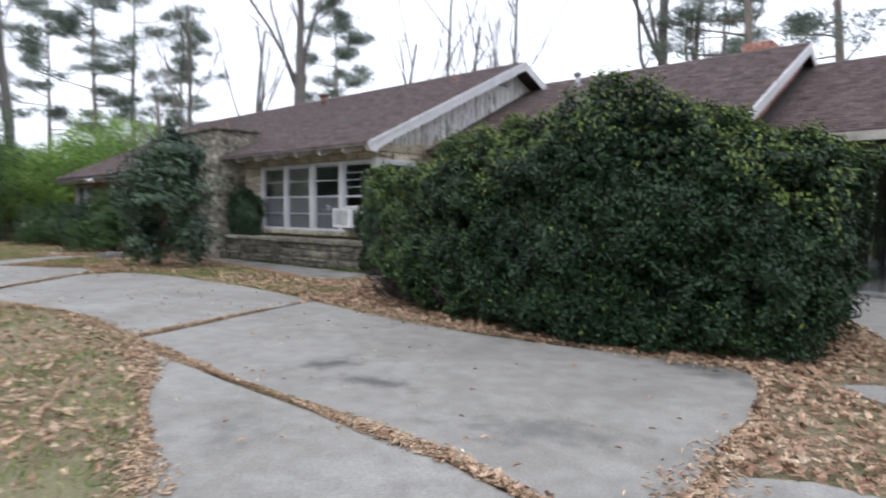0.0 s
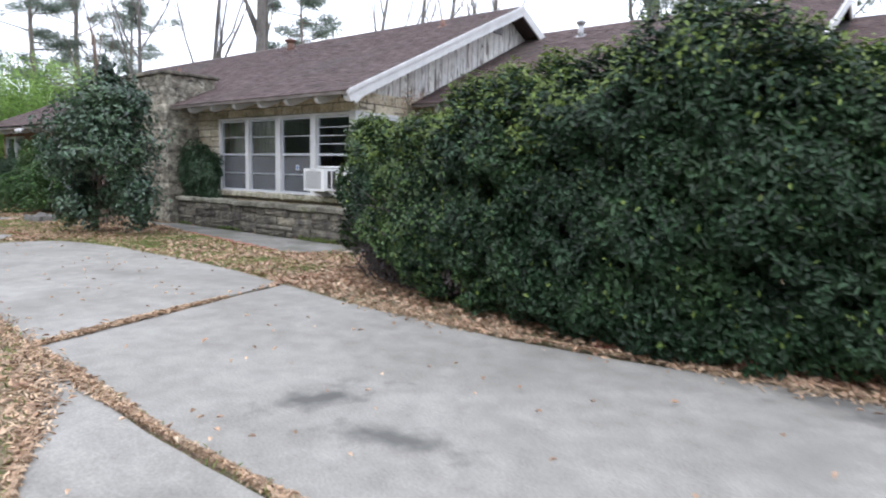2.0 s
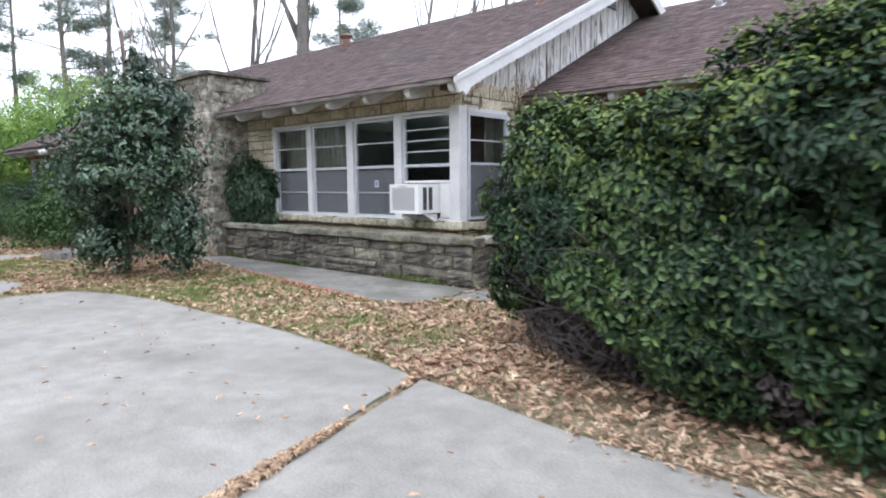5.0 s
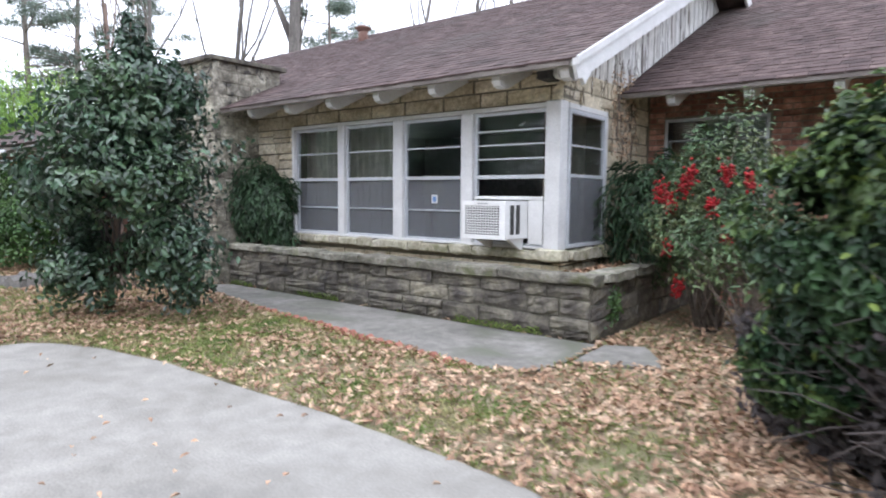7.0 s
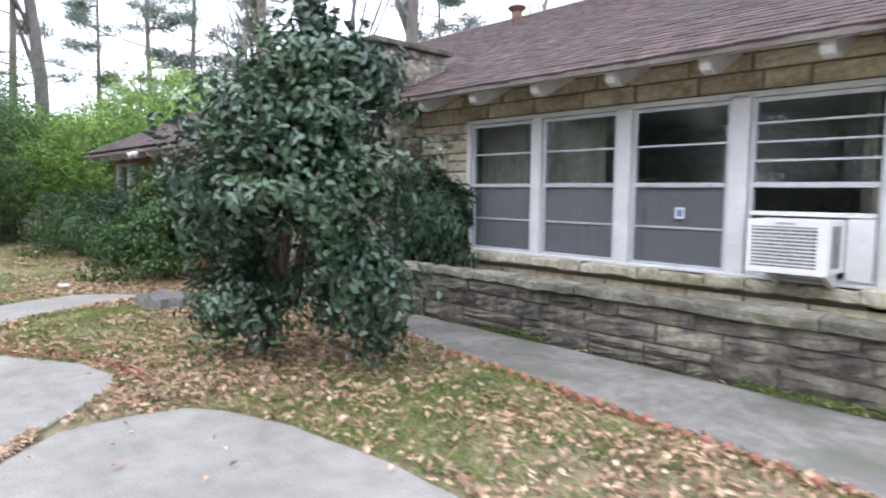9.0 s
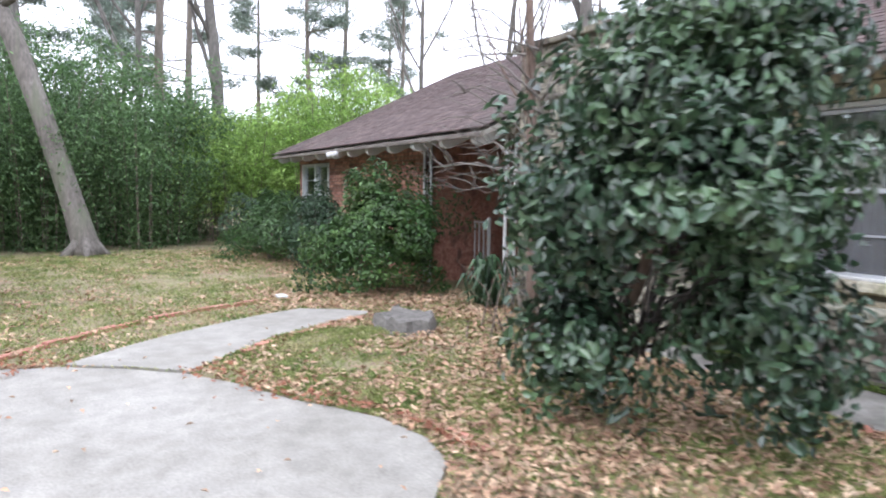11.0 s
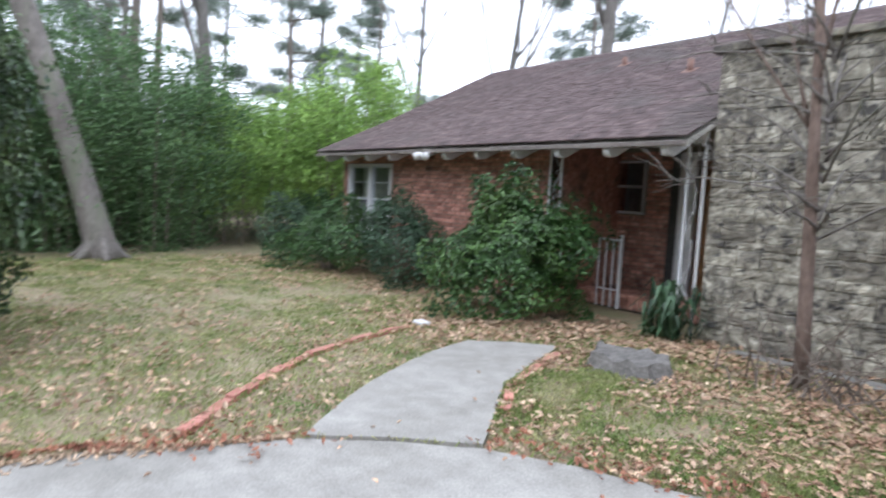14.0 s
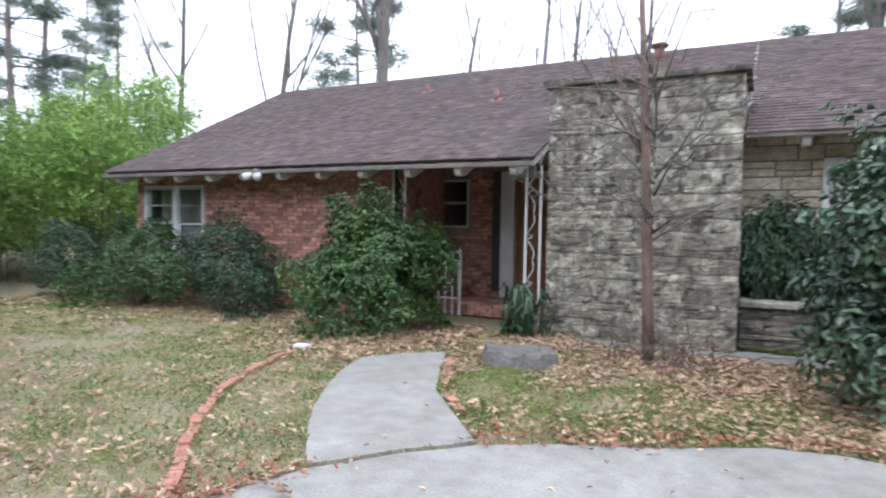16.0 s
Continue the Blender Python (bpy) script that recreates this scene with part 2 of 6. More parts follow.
HEDGE_LEAF = foliage("holly_leaf", [(0.014, 0.033, 0.016), (0.023, 0.052, 0.023), (0.039, 0.079, 0.029)], 0.45, 0.6, 0.12, 0.3)
# Lighter copy of the holly leaf, for sky light on the west end.
HEDGE_LIT = foliage("holly_skylit_leaf", [(0.045, 0.085, 0.03), (0.075, 0.125, 0.04), (0.12, 0.175, 0.05)], 0.45, 0.5, 0.15, 0.35)
HEDGE_TIP = foliage("holly_new_leaf", [(0.1, 0.155, 0.036), (0.175, 0.235, 0.055)], 0.5, 0.4, 0.15, 0.3)
CAMELLIA_LEAF = foliage("camellia_leaf", [(0.026, 0.055, 0.036), (0.052, 0.1, 0.056), (0.088, 0.148, 0.066)], 0.28, 0.6, 0.12, spec=0.75)
HOLLY_LEAF = foliage("lawn_holly_leaf", [(0.03, 0.062, 0.028), (0.06, 0.1, 0.04), (0.11, 0.145, 0.055)], 0.38)
TREE_BARK = surface("winter_bark", [(0.12, 0.108, 0.098), (0.2, 0.185, 0.17)], 0.95, 3, 0.5, 20, stretch=(1, 1, 0.35), depth=0.03)
BUSH_LEAF = foliage("azalea_leaf", [(0.032, 0.08, 0.022), (0.055, 0.12, 0.032), (0.09, 0.165, 0.042)], 0.45)
DARK_LEAF = foliage("yew_leaf", [(0.034, 0.075, 0.037), (0.056, 0.108, 0.05)], 0.5)
NANDINA_LEAF = foliage("nandina_leaf", [(0.055, 0.105, 0.05), (0.1, 0.165, 0.075), (0.19, 0.19, 0.085)], 0.45)
# Damp twigs and dead leaves, coloured darker to carry the shade under foliage.
DARK_TWIG = surface("damp_shaded_twigs", [(0.05, 0.043, 0.042), (0.13, 0.112, 0.106)], 0.9, 6, 0.3, 40)
SHADED_DEAD_LEAF = foliage("dead_leaf_with_shade", [(0.05, 0.046, 0.046), (0.12, 0.1, 0.1)], 0.7, 0.5, 0.05, 0.2)
BERRY = surface("red_berries", [(0.26, 0.01, 0.015), (0.42, 0.018, 0.022)], 0.35, 20, 0, 40, "island", 0.3)
BAMBOO_LEAF = foliage("bamboo_leaf", [(0.19, 0.32, 0.08), (0.28, 0.44, 0.11), (0.38, 0.54, 0.15)], 0.5, 0.4, 0.35)
WOODS_LEAF = foliage("undergrowth_leaf", [(0.075, 0.145, 0.058), (0.145, 0.245, 0.095)], 0.5, 0.5, 0.3)
# Needle green raised and greyed, with distance haze put into the colour.
HAZED_NEEDLE = foliage("hazed_pine_needles", [(0.17, 0.22, 0.18), (0.25, 0.31, 0.26)], 0.55, 0.35, 0.5)
MOSS = foliage("moss", [(0.07, 0.11, 0.02), (0.13, 0.18, 0.04)], 0.8, 0.4, 0.1, 0.2)
TOOTH_BRICK = surface("sawtooth_brick", [(0.3, 0.11, 0.08), (0.42, 0.19, 0.14)], 0.9, 12, 0.3, 60, "object", 0.25)
FALLEN = foliage("fallen_leaf", [(0.29, 0.165, 0.11), (0.46, 0.31, 0.21), (0.61, 0.475, 0.345)], 0.8, 0.5, 0.1, 0.2, 7.0)
STRAW = foliage("pine_straw", [(0.45, 0.31, 0.21), (0.62, 0.48, 0.345)], 0.8, 0.4, 0.1, 0.2, 5.0)
GRASS = foliage("grass_blade", [(0.13, 0.22, 0.06), (0.27, 0.32, 0.11), (0.5, 0.45, 0.25)], 0.6, 0.4, 0.25, 0.3, 2.6)

GLASS = bpy.data.materials.new("window_glass")
GLASS.use_nodes = True
gb = GLASS.node_tree.nodes["Principled BSDF"]
gb.inputs["Base Color"].default_value, gb.inputs["Roughness"].default_value = (0.85, 0.9, 0.92, 1), 0.02
gb.inputs["Transmission Weight"].default_value, gb.inputs["IOR"].default_value = 1.0, 1.62
SCREEN = bpy.data.materials.new("insect_screen")
SCREEN.use_nodes = True
sn, sl = SCREEN.node_tree.nodes, SCREEN.node_tree.links
sn["Principled BSDF"].inputs["Base Color"].default_value = (0.175, 0.182, 0.196, 1)
sn["Principled BSDF"].inputs["Roughness"].default_value = 0.6
see, both = sn.new("ShaderNodeBsdfTransparent"), sn.new("ShaderNodeMixShader")
both.inputs[0].default_value = 0.5
sl.new(see.outputs[0], both.inputs[1])
sl.new(sn["Principled BSDF"].outputs[0], both.inputs[2])
sl.new(both.outputs[0], sn["Material Output"].inputs[0])



def smear(mat, spots, dark):
    """Oil and tyre smears of their own ragged shape: x, y, turn in degrees, half length, half width, strength."""
    nt = mat.node_tree
    n, l = nt.nodes, nt.links
    base = n["Principled BSDF"].inputs["Base Color"]
    col = base.links[0].from_socket
    pos = n.new("ShaderNodeNewGeometry").outputs["Position"]
    rag = n.new("ShaderNodeTexNoise")
    rag.inputs["Scale"].default_value, rag.inputs["Detail"].default_value = 5.0, 7.0
    l.new(pos, rag.inputs["Vector"])
    for x, y, turn, a, b, strength in spots:
        mp = n.new("ShaderNodeMapping")
        mp.vector_type = "TEXTURE"
        mp.inputs["Location"].default_value = (x, y, 0)
        mp.inputs["Rotation"].default_value = (0, 0, radians(turn))
        mp.inputs["Scale"].default_value = (a, b, 1)
        far = n.new("ShaderNodeVectorMath")
        far.operation = "LENGTH"
        l.new(pos, mp.inputs[0])
        l.new(mp.outputs[0], far.inputs[0])
        edge = n.new("ShaderNodeMath")
        edge.operation = "MULTIPLY_ADD"
        edge.inputs[1].default_value = 2.4
        l.new(rag.outputs["Fac"], edge.inputs[0])
        l.new(far.outputs["Value"], edge.inputs[2])
        scale = n.new("ShaderNodeMath")
        scale.operation = "MULTIPLY"
        scale.inputs[1].default_value = 0.5
        l.new(edge.outputs[0], scale.inputs[0])
        fac = ramp(nt, scale.outputs[0], [(0.62, (strength,) * 3), (1.0, (0, 0, 0))])
        mx = n.new("ShaderNodeMix")
        mx.data_type = "RGBA"
        l.new(fac, mx.inputs[0])
        l.new(col, mx.inputs[6])
        mx.inputs[7].default_value = (*dark, 1)
        col = mx.outputs[2]
    l.new(col, base)


smear(CONCRETE, [(-3.35, 4.2, 75, 0.55, 0.22, 0.95), (-2.75, 4.05, 20, 0.5, 0.22, 0.9), (-1.15, 6.1, -15, 0.95, 0.38, 0.75), (-1.3, 4.0, 30, 0.75, 0.32, 0.6), (-2.6, 2.9, -30, 0.6, 0.3, 0.3), (-8.2, 5.2, 10, 0.7, 0.3, 0.3), (-9.6, 4.4, 60, 0.8, 0.35, 0.3)], (0.1, 0.097, 0.09))

# ---- ground ----
def spread(stops):
    out = []
    for a, b, step in stops:
        out += list(np.arange(a, b, step))
    return np.array(out)


gx = spread([(-400, -60, 34), (-60, -32, 4), (-32, 6, 0.3), (6, 40, 4), (40, 401, 36)])
gy = spread([(-400, -40, 36), (-40, -6, 3.4), (-6, 13, 0.3), (13, 45, 4), (45, 401, 35.6)])
gv = []
for y in gy:
    for x in gx:
        near = max(0.0, 1 - max(abs(x + 12) - 18, abs(y - 3) - 9, 0) / 4)
        gv.append((x, y, -0.035 + near * (0.012 * noise.noise((x * 0.9, y * 0.9, 0)) + 0.008 * noise.noise((x * 3, y * 3, 5)))))
gw = len(gx)
gf = [(j * gw + i, j * gw + i + 1, (j + 1) * gw + i + 1, (j + 1) * gw + i) for j in range(len(gy) - 1) for i in range(gw - 1)]
solid("ground", Geo().add(gv, gf), EARTH, "patchy winter lawn with bare soil and leaf litter", "lawn", "structure", True)

SLAB_A = [(-5.5, 3.5), (-5.82, 4.6), (-6.25, 6.11), (-5.6, 6.03), (-5, 5.95), (-4, 5.92), (-3.3, 5.9), (-2.5, 5.98), (-1.58, 6.17), (-0.89, 6.26), (-0.63, 5.95), (-0.49, 5.14), (-0.44, 4.24), (-0.38, 3.71), (-0.55, 3.36),
          (-0.82, 3.35), (-1.41, 3.44), (-2.29, 3.44), (-3.59, 3.43)]
SLAB_B = [(-5.45, 3.42), (-4.44, 3.17), (-3.2, 2.65), (-2.06, 2.16), (-0.5, 1.1), (1.2, -1.2), (4, -3.5), (9, -3.5), (9, 1.5), (2.5, 2.2), (0.2, 3.05), (-0.55, 3.27), (-0.82, 3.26), (-1.41, 3.35), (-2.29, 3.35), (-3.59, 3.34)]
SLAB_C = [(-6.33, 6.12), (-7.19, 6.24), (-8.4, 6.31), (-9.36, 6.26), (-10.3, 6.26), (-11.17, 6.13), (-11.7, 5.95), (-11.9, 5.78), (-12.0, 5.5), (-12.0, 5.05), (-11.75, 4.75), (-10.6, 3.45), (-9.9, 2.62), (-9.2, 3.15), (-8.4, 3.45),
          (-7.6, 3.58), (-6.5, 3.6), (-5.58, 3.5), (-5.9, 4.6)]
SLAB_D = [(-12.1, 4.98), (-12.4, 5.28), (-12.72, 5.56), (-13.05, 5.63), (-13.5, 5.55), (-14.15, 5.16), (-14.7, 4.92), (-15.18, 4.63), (-15.54, 4.24), (-15.88, 3.78), (-16.1, 3.19), (-16.31, 2.71), (-16.45, 1.82), (-16.6, 0),
          (-16.4, -3), (-15.5, -7), (-11.6, -7), (-12.2, -3), (-12.0, -0.3), (-11.2, 1.2), (-9.98, 2.55), (-10.68, 3.4), (-11.83, 4.7)]
WALK = [(-15.9, 3.83), (-16.29, 4.3), (-16.6, 4.75), (-16.84, 5.2), (-17.12, 5.8), (-17.27, 6.35), (-17.0, 6.75), (-16.64, 7.06), (-16.36, 6.4), (-16.18, 6.0), (-16.0, 5.62), (-15.66, 5.22), (-15.21, 4.67), (-15.56, 4.28)]
PATH_LINE = [(-15.6, 8.72), (-15.6, 8.45), (-14.3, 8.45), (-13.06, 8.33), (-11.63, 8.09), (-10.47, 7.97), (-9.12, 7.79), (-8.35, 7.7), (-8.02, 7.95), (-7.98, 8.3), (-8.02, 8.95), (-13.7, 8.95), (-13.9, 8.72)]
STUB = [(-7.94, 8.3), (-7.33, 8.57), (-7.45, 8.85), (-7.67, 9.15), (-7.98, 8.98)]
BACK_SLAB = [(-1.5, 11.9), (-1.2, 10.8), (-0.7, 9.6), (-0.19, 8.4), (0.6, 7.95), (5, 7.9), (5, 11.9)]
STEP_SLAB = [(-0.25, 6.2), (-0.05, 6.42), (0.4, 6.5), (1.2, 6.4), (1.2, 5.9), (0.08, 5.95)]
SIDE_SLAB = [(-0.28, 3.7), (-0.29, 4.12), (0.0, 4.3), (0.26, 4.33), (0.9, 4.3), (1.7, 3.7), (0.5, 3.3)]


def rough_outline(poly, step=0.16, amp=0.018):
    out = []
    n = len(poly)
    for i in range(n):
        a, b = Vector((*poly[i], 0)), Vector((*poly[(i + 1) % n], 0))
        k = max(1, int((b - a).length / step))
        for j in range(k):
            p = a.lerp(b, j / k)
            out.append((p.x + amp * noise.noise(p * 3.1), p.y + amp * noise.noise(p * 3.1 + Vector((7, 3, 1)))))
    return out


def slab(poly, z1, mat, parent, seed=0):
    """A cast slab with a worn, rounded arris."""
    poly = rough_outline(poly)
    area = sum(poly[i][0] * poly[(i + 1) % len(poly)][1] - poly[(i + 1) % len(poly)][0] * poly[i][1] for i in range(len(poly)))
    if area < 0:
        poly = poly[::-1]
    bm = bmesh.new()
    face = bm.faces.new([bm.verts.new((x, y, z1)) for x, y in poly])
    top = bmesh.ops.inset_region(bm, faces=[face], thickness=0.018, use_even_offset=True)
    for v in face.verts:
        v.co.z = z1
    edge = [e for e in bm.edges if e.is_boundary]
    for v in {v for e in edge for v in e.verts}:
        v.co.z = z1 - 0.014
    ext = bmesh.ops.extrude_edge_only(bm, edges=edge)
    for v in ext["geom"]:
        if isinstance(v, bmesh.types.BMVert):
            v.co.z = z1 - 0.14
    bmesh.ops.triangulate(bm, faces=[face])
    bmesh.ops.recalc_face_normals(bm, faces=bm.faces[:])
    g = Geo().bm(bm)
    return part("slab", g.mesh("slab", mat), parent)


drive = thing("driveway", (-6, 3, 0), "pale stained concrete driveway cast in separate slabs", "driveway", "", "structure")
for k, poly in enumerate((SLAB_A, SLAB_B, SLAB_C, SLAB_D)):
    slab(poly, 0.004 * (k % 2), CONCRETE, drive)
front_walk = thing("front_walk", (-16.4, 5.4, 0), "short curved concrete walk leading to the porch", "path", "", "structure")
slab(WALK, 0.012, CONCRETE, front_walk)
house_path = thing("house_path", (-10, 8.3, 0), "damp grey concrete path along the stone planter", "path", "", "structure")
for k, poly in enumerate((PATH_LINE, STUB)):
    slab(poly, 0.008 + 0.004 * k, CONCRETE_OLD, house_path)
side_path = thing("side_path", (0.2, 8, 0), "concrete path slabs half buried in leaves", "path", "", "structure")
for k, poly in enumerate((BACK_SLAB, STEP_SLAB, SIDE_SLAB)):
    slab(poly, 0.004 * k, CONCRETE, side_path)


# ---- stones, bricks and shingles ----
def rough_block(seed, amp=0.08, n=4, edge=0.08):
    """A unit block that faces -y, with a hewn face: x and z from 0 to 1, y from 0 (face) to 1."""
    r = random.Random(seed)
    g = Geo()
    vs = [(i / n, 0 if 0 < i < n and 0 < j < n else edge, j / n) for j in range(n + 1) for i in range(n + 1)]
    vs = [(x + (r.uniform(-1, 1) * 0.05 if 0 < x < 1 else (0.012 if x == 0 else -0.012)), y + r.uniform(-amp, amp), z + (r.uniform(-1, 1) * 0.05 if 0 < z < 1 else (0.02 if z == 0 else -0.02))) for x, y, z in vs]
    w = n + 1
    fs = [(j * w + i, j * w + i + 1, (j + 1) * w + i + 1, (j + 1) * w + i) for j in range(n) for i in range(n)]
    rim = [i for i in range(w)] + [j * w + n for j in range(1, w)] + [n * w + i for i in range(n - 1, -1, -1)] + [j * w for j in range(n - 1, 0, -1)]
    k = len(vs)
    vs += [(vs[i][0], 1, vs[i][2]) for i in rim]
    m = len(rim)
    fs += [(rim[(a + 1) % m], rim[a], k + a, k + (a + 1) % m) for a in range(m)]
    return g.add(vs, fs)


def ashlar(length, z0, z1, seed, small=0.1, large=0.24, lo=0.25, hi=0.85):
    """Rectangles of random coursed stonework along a wall."""
    r = random.Random(seed)
    out, z = [], z0
    while z < z1 - 0.02:
        h = min(r.uniform(small, large), z1 - z)
        if z1 - (z + h) < small * 0.8:
            h = z1 - z
        x = -r.uniform(0, 0.2)
        while x < length - 0.02:
            w = r.uniform(lo, hi) * (0.7 + h * 1.6)
            if length - (x + w) < 0.14:
                w = length - x
            a, b = max(x, 0), min(x + w, length)
            if h > 0.19 and r.random() < 0.4:
                s = r.uniform(0.35, 0.65)
                cut = a + (b - a) * r.uniform(0.35, 0.65)
                out += [(a, b, z, z + h * s)] if r.random() < 0.5 else [(a, cut, z, z + h * s), (cut, b, z, z + h * s)]
                out += [(a, b, z + h * s, z + h)]
            else:
                out.append((a, b, z, z + h))
            x += w
        z += h
    return out


def clip(rects, holes):
    """Cuts holes out of rectangles."""
    for hx0, hx1, hz0, hz1 in holes:
        new_rects = []
        for a, b, c, d in rects:
            if b <= hx0 or a >= hx1 or d <= hz0 or c >= hz1:
                new_rects.append((a, b, c, d))
                continue
            if a < hx0:
                new_rects.append((a, hx0, c, d))
            if b > hx1:
                new_rects.append((hx1, b, c, d))
            a2, b2 = max(a, hx0), min(b, hx1)
            if c < hz0:
                new_rects.append((a2, b2, c, hz0))
            if d > hz1:
                new_rects.append((a2, b2, hz1, d))
        rects = new_rects
    return [q for q in rects if q[1] - q[0] > 0.035 and q[3] - q[2] > 0.025]


def lay(name, rects, meshes, parent, origin, turn, depth, proud, gap, pick):
    """Pieces of a wall as objects of their own; turn 0 faces -y, 90 faces +x, -90 faces -x."""
    base = Vector(origin)
    rot = Euler((0, 0, radians(turn))).to_matrix().to_4x4()
    for a, b, c, d in rects:
        ob = new(name, pick.choice(meshes))
        ob.parent = parent
        off = proud * pick.uniform(0.5, 1.3)
        m = Matrix.Translation(base) @ rot @ Matrix.Translation((a + gap / 2, -off, c + gap / 2)) @ Matrix.Diagonal((b - a - gap, depth, d - c - gap, 1))
        ob.matrix_basis = Matrix.Translation(-parent.location) @ m


STONES = {m.name: [rough_block(20 + k, a, 4, e).mesh("stone", m) for k in range(6)] for m, a, e in ((STONE, 0.06, 0.08), (STONE_GREY, 0.06, 0.05), (STONE_DARK, 0.09, 0.1))}


def brick_rects(length, z0, z1, w=0.203, h=0.0677):
    out = []
    for j in range(int((z1 - z0) / h + 0.5)):
        x = -(w / 2 if j % 2 else 0)
        while x < length - 0.01:
            a, b = max(0, x), min(length, x + w)
            if b - a > 0.03:
                out.append((a, b, z0 + j * h, z0 + (j + 1) * h))
            x += w
    return out


BRICK_UNIT = [Geo().add([(0, .08, 0), (1, .08, 0), (1, .08, 1), (0, .08, 1), (0.02, 0, 0.06), (0.98, 0, 0.06), (0.98, 0, 0.94), (0.02, 0, 0.94), (0, 1, 0), (1, 1, 0), (1, 1, 1), (0, 1, 1)],
                        [(4, 5, 6, 7), (0, 1, 5, 4), (1, 2, 6, 5), (2, 3, 7, 6), (3, 0, 4, 7), (1, 0, 8, 9), (2, 1, 9, 10), (3, 2, 10, 11), (0, 3, 11, 8)]).mesh("brick", BRICK)]


def bricks(rects, parent, origin, turn, near):
    """The near bricks as pieces, the rest joined."""
    rects = sorted(rects, key=lambda q: math.hypot((q[0] + q[1]) / 2 - near[0], (q[2] + q[3]) / 2 - near[1]))
    lay("brick", rects[:295], BRICK_UNIT, parent, origin, turn, 0.05, 0.012, 0.011, R)
    g = Geo()
    for a, b, c, d in rects[295:]:
        o = R.uniform(0.008, 0.016)
        g.box(a + 0.0055, b - 0.0055, -o, 0.04, c + 0.0055, d - 0.0055)
    if g.v:
        ob = new("brickwork", g.mesh("brickwork", BRICK_FAR))
        ob.parent = parent
        ob.matrix_basis = Matrix.Translation(-parent.location) @ Matrix.Translation(origin) @ Euler((0, 0, radians(turn))).to_matrix().to_4x4()
        tagged(ob, "red brick laid in running bond", kind="stuff")


SLOPE = 0.467


def roof_z(y):
    return 2.498 + SLOPE * (y - 8.9)


def brick_roof_z(y):
    return min(2.24 + 0.44 * (y - 8.25), roof_z(y)) if y < 9.95 else roof_z(y)


def wall_piece(g, x0, x1, y0, y1, z0, z1, holes=(), along="x"):
    """A wall with openings cut through it, as boxes end to end."""
    lo, hi = (x0, x1) if along == "x" else (y0, y1)
    xs = sorted({lo, hi, *[h[0] for h in holes], *[h[1] for h in holes]})
    for a, b in zip(xs, xs[1:]):
        gaps = sorted((h[2], h[3]) for h in holes if h[0] <= a and h[1] >= b)
        z = z0
        for c, d in gaps + [(z1, z1)]:
            if c > z:
                if along == "x":
                    g.box(a, b, y0, y1, z, c)
                else:
                    g.box(x0, x1, a, b, z, c)
            z = d
    return g


# walls of the house
WIN_BAND = (-12.97, -8.73, 0.755, 2.235)
wall_front = thing("wall_front_stone", (-11.3, 9.6, 0), "cream limestone wall of coursed blocks round the picture windows", "wall", "", "structure")
part("core", wall_piece(Geo(), -13.85, -8.73, 9.56, 9.76, -0.1, 2.7, [(WIN_BAND[0], WIN_BAND[1], WIN_BAND[2], WIN_BAND[3])]).mesh("core", MORTAR), wall_front)
rects = clip(ashlar(5.12, 0.0, 2.66, 3, 0.12, 0.26, 0.3, 0.7), [(-13.85 + 13.85 + 0.87, 5.2, 0.62, 2.26)])
lay("stone", rects, STONES[STONE.name], wall_front, (-13.85, 9.56, 0), 0, 0.1, 0.028, 0.014, R)
wall_side = thing("wall_side_stone", (-8.75, 10.7, 0), "cream limestone end wall with dead creeper on it", "wall", "", "structure")
SIDE_HOLE = (9.62, 10.52, 0.755, 2.2)
part("core", wall_piece(Geo(), -8.95, -8.75, 9.56, 11.9, -0.1, 2.6, [SIDE_HOLE], "y").mesh("core", MORTAR), wall_side)
rects = clip(ashlar(2.32, 0.0, 2.6, 5, 0.14, 0.26, 0.3, 0.6), [(0, 0.98, 0.62, 2.24)])
lay("stone", rects, STONES[STONE.name], wall_side, (-8.75, 9.55, 0), 90, 0.1, 0.028, 0.012, R)
g = Geo().prism([(9.3, 2.45), (11.9, 2.45), (14.0, 4.6), (14, 4.83), (9.3, 2.6)], -8.9, -8.78, "x")
part("gable_core", g.mesh("gable_core", DARK), wall_side)
gable = thing("gable_boards", (-8.75, 12, 2.5), "peeling white vertical boards filling the gable", "cladding", "", "structure")
y = 9.0
while y < 17.5:
    w = 0.2
    top = min(roof_z(y), 4.88 - SLOPE * (y - 14) if y > 14 else 9) - 0.1
    bot = max(2.5 + 0.0, 2.42 + SLOPE * (y - 10.9))
    if top - bot > 0.06:
        gb2 = Geo()
        drop = R.uniform(0, 0.05)
        pts = [(y, bot - drop), (y + w * 0.25, bot - drop - 0.03), (y + w * 0.75, bot - drop - 0.03), (y + w - 0.022, bot - drop), (y + w - 0.022, top + SLOPE * w * (1 if y < 14 else -1)), (y, top)]
        gb2.prism(pts, -8.775, -8.735 + R.uniform(-0.006, 0.006), "x")
        part("board", gb2.mesh("board", PEELING), gable)
    y += w

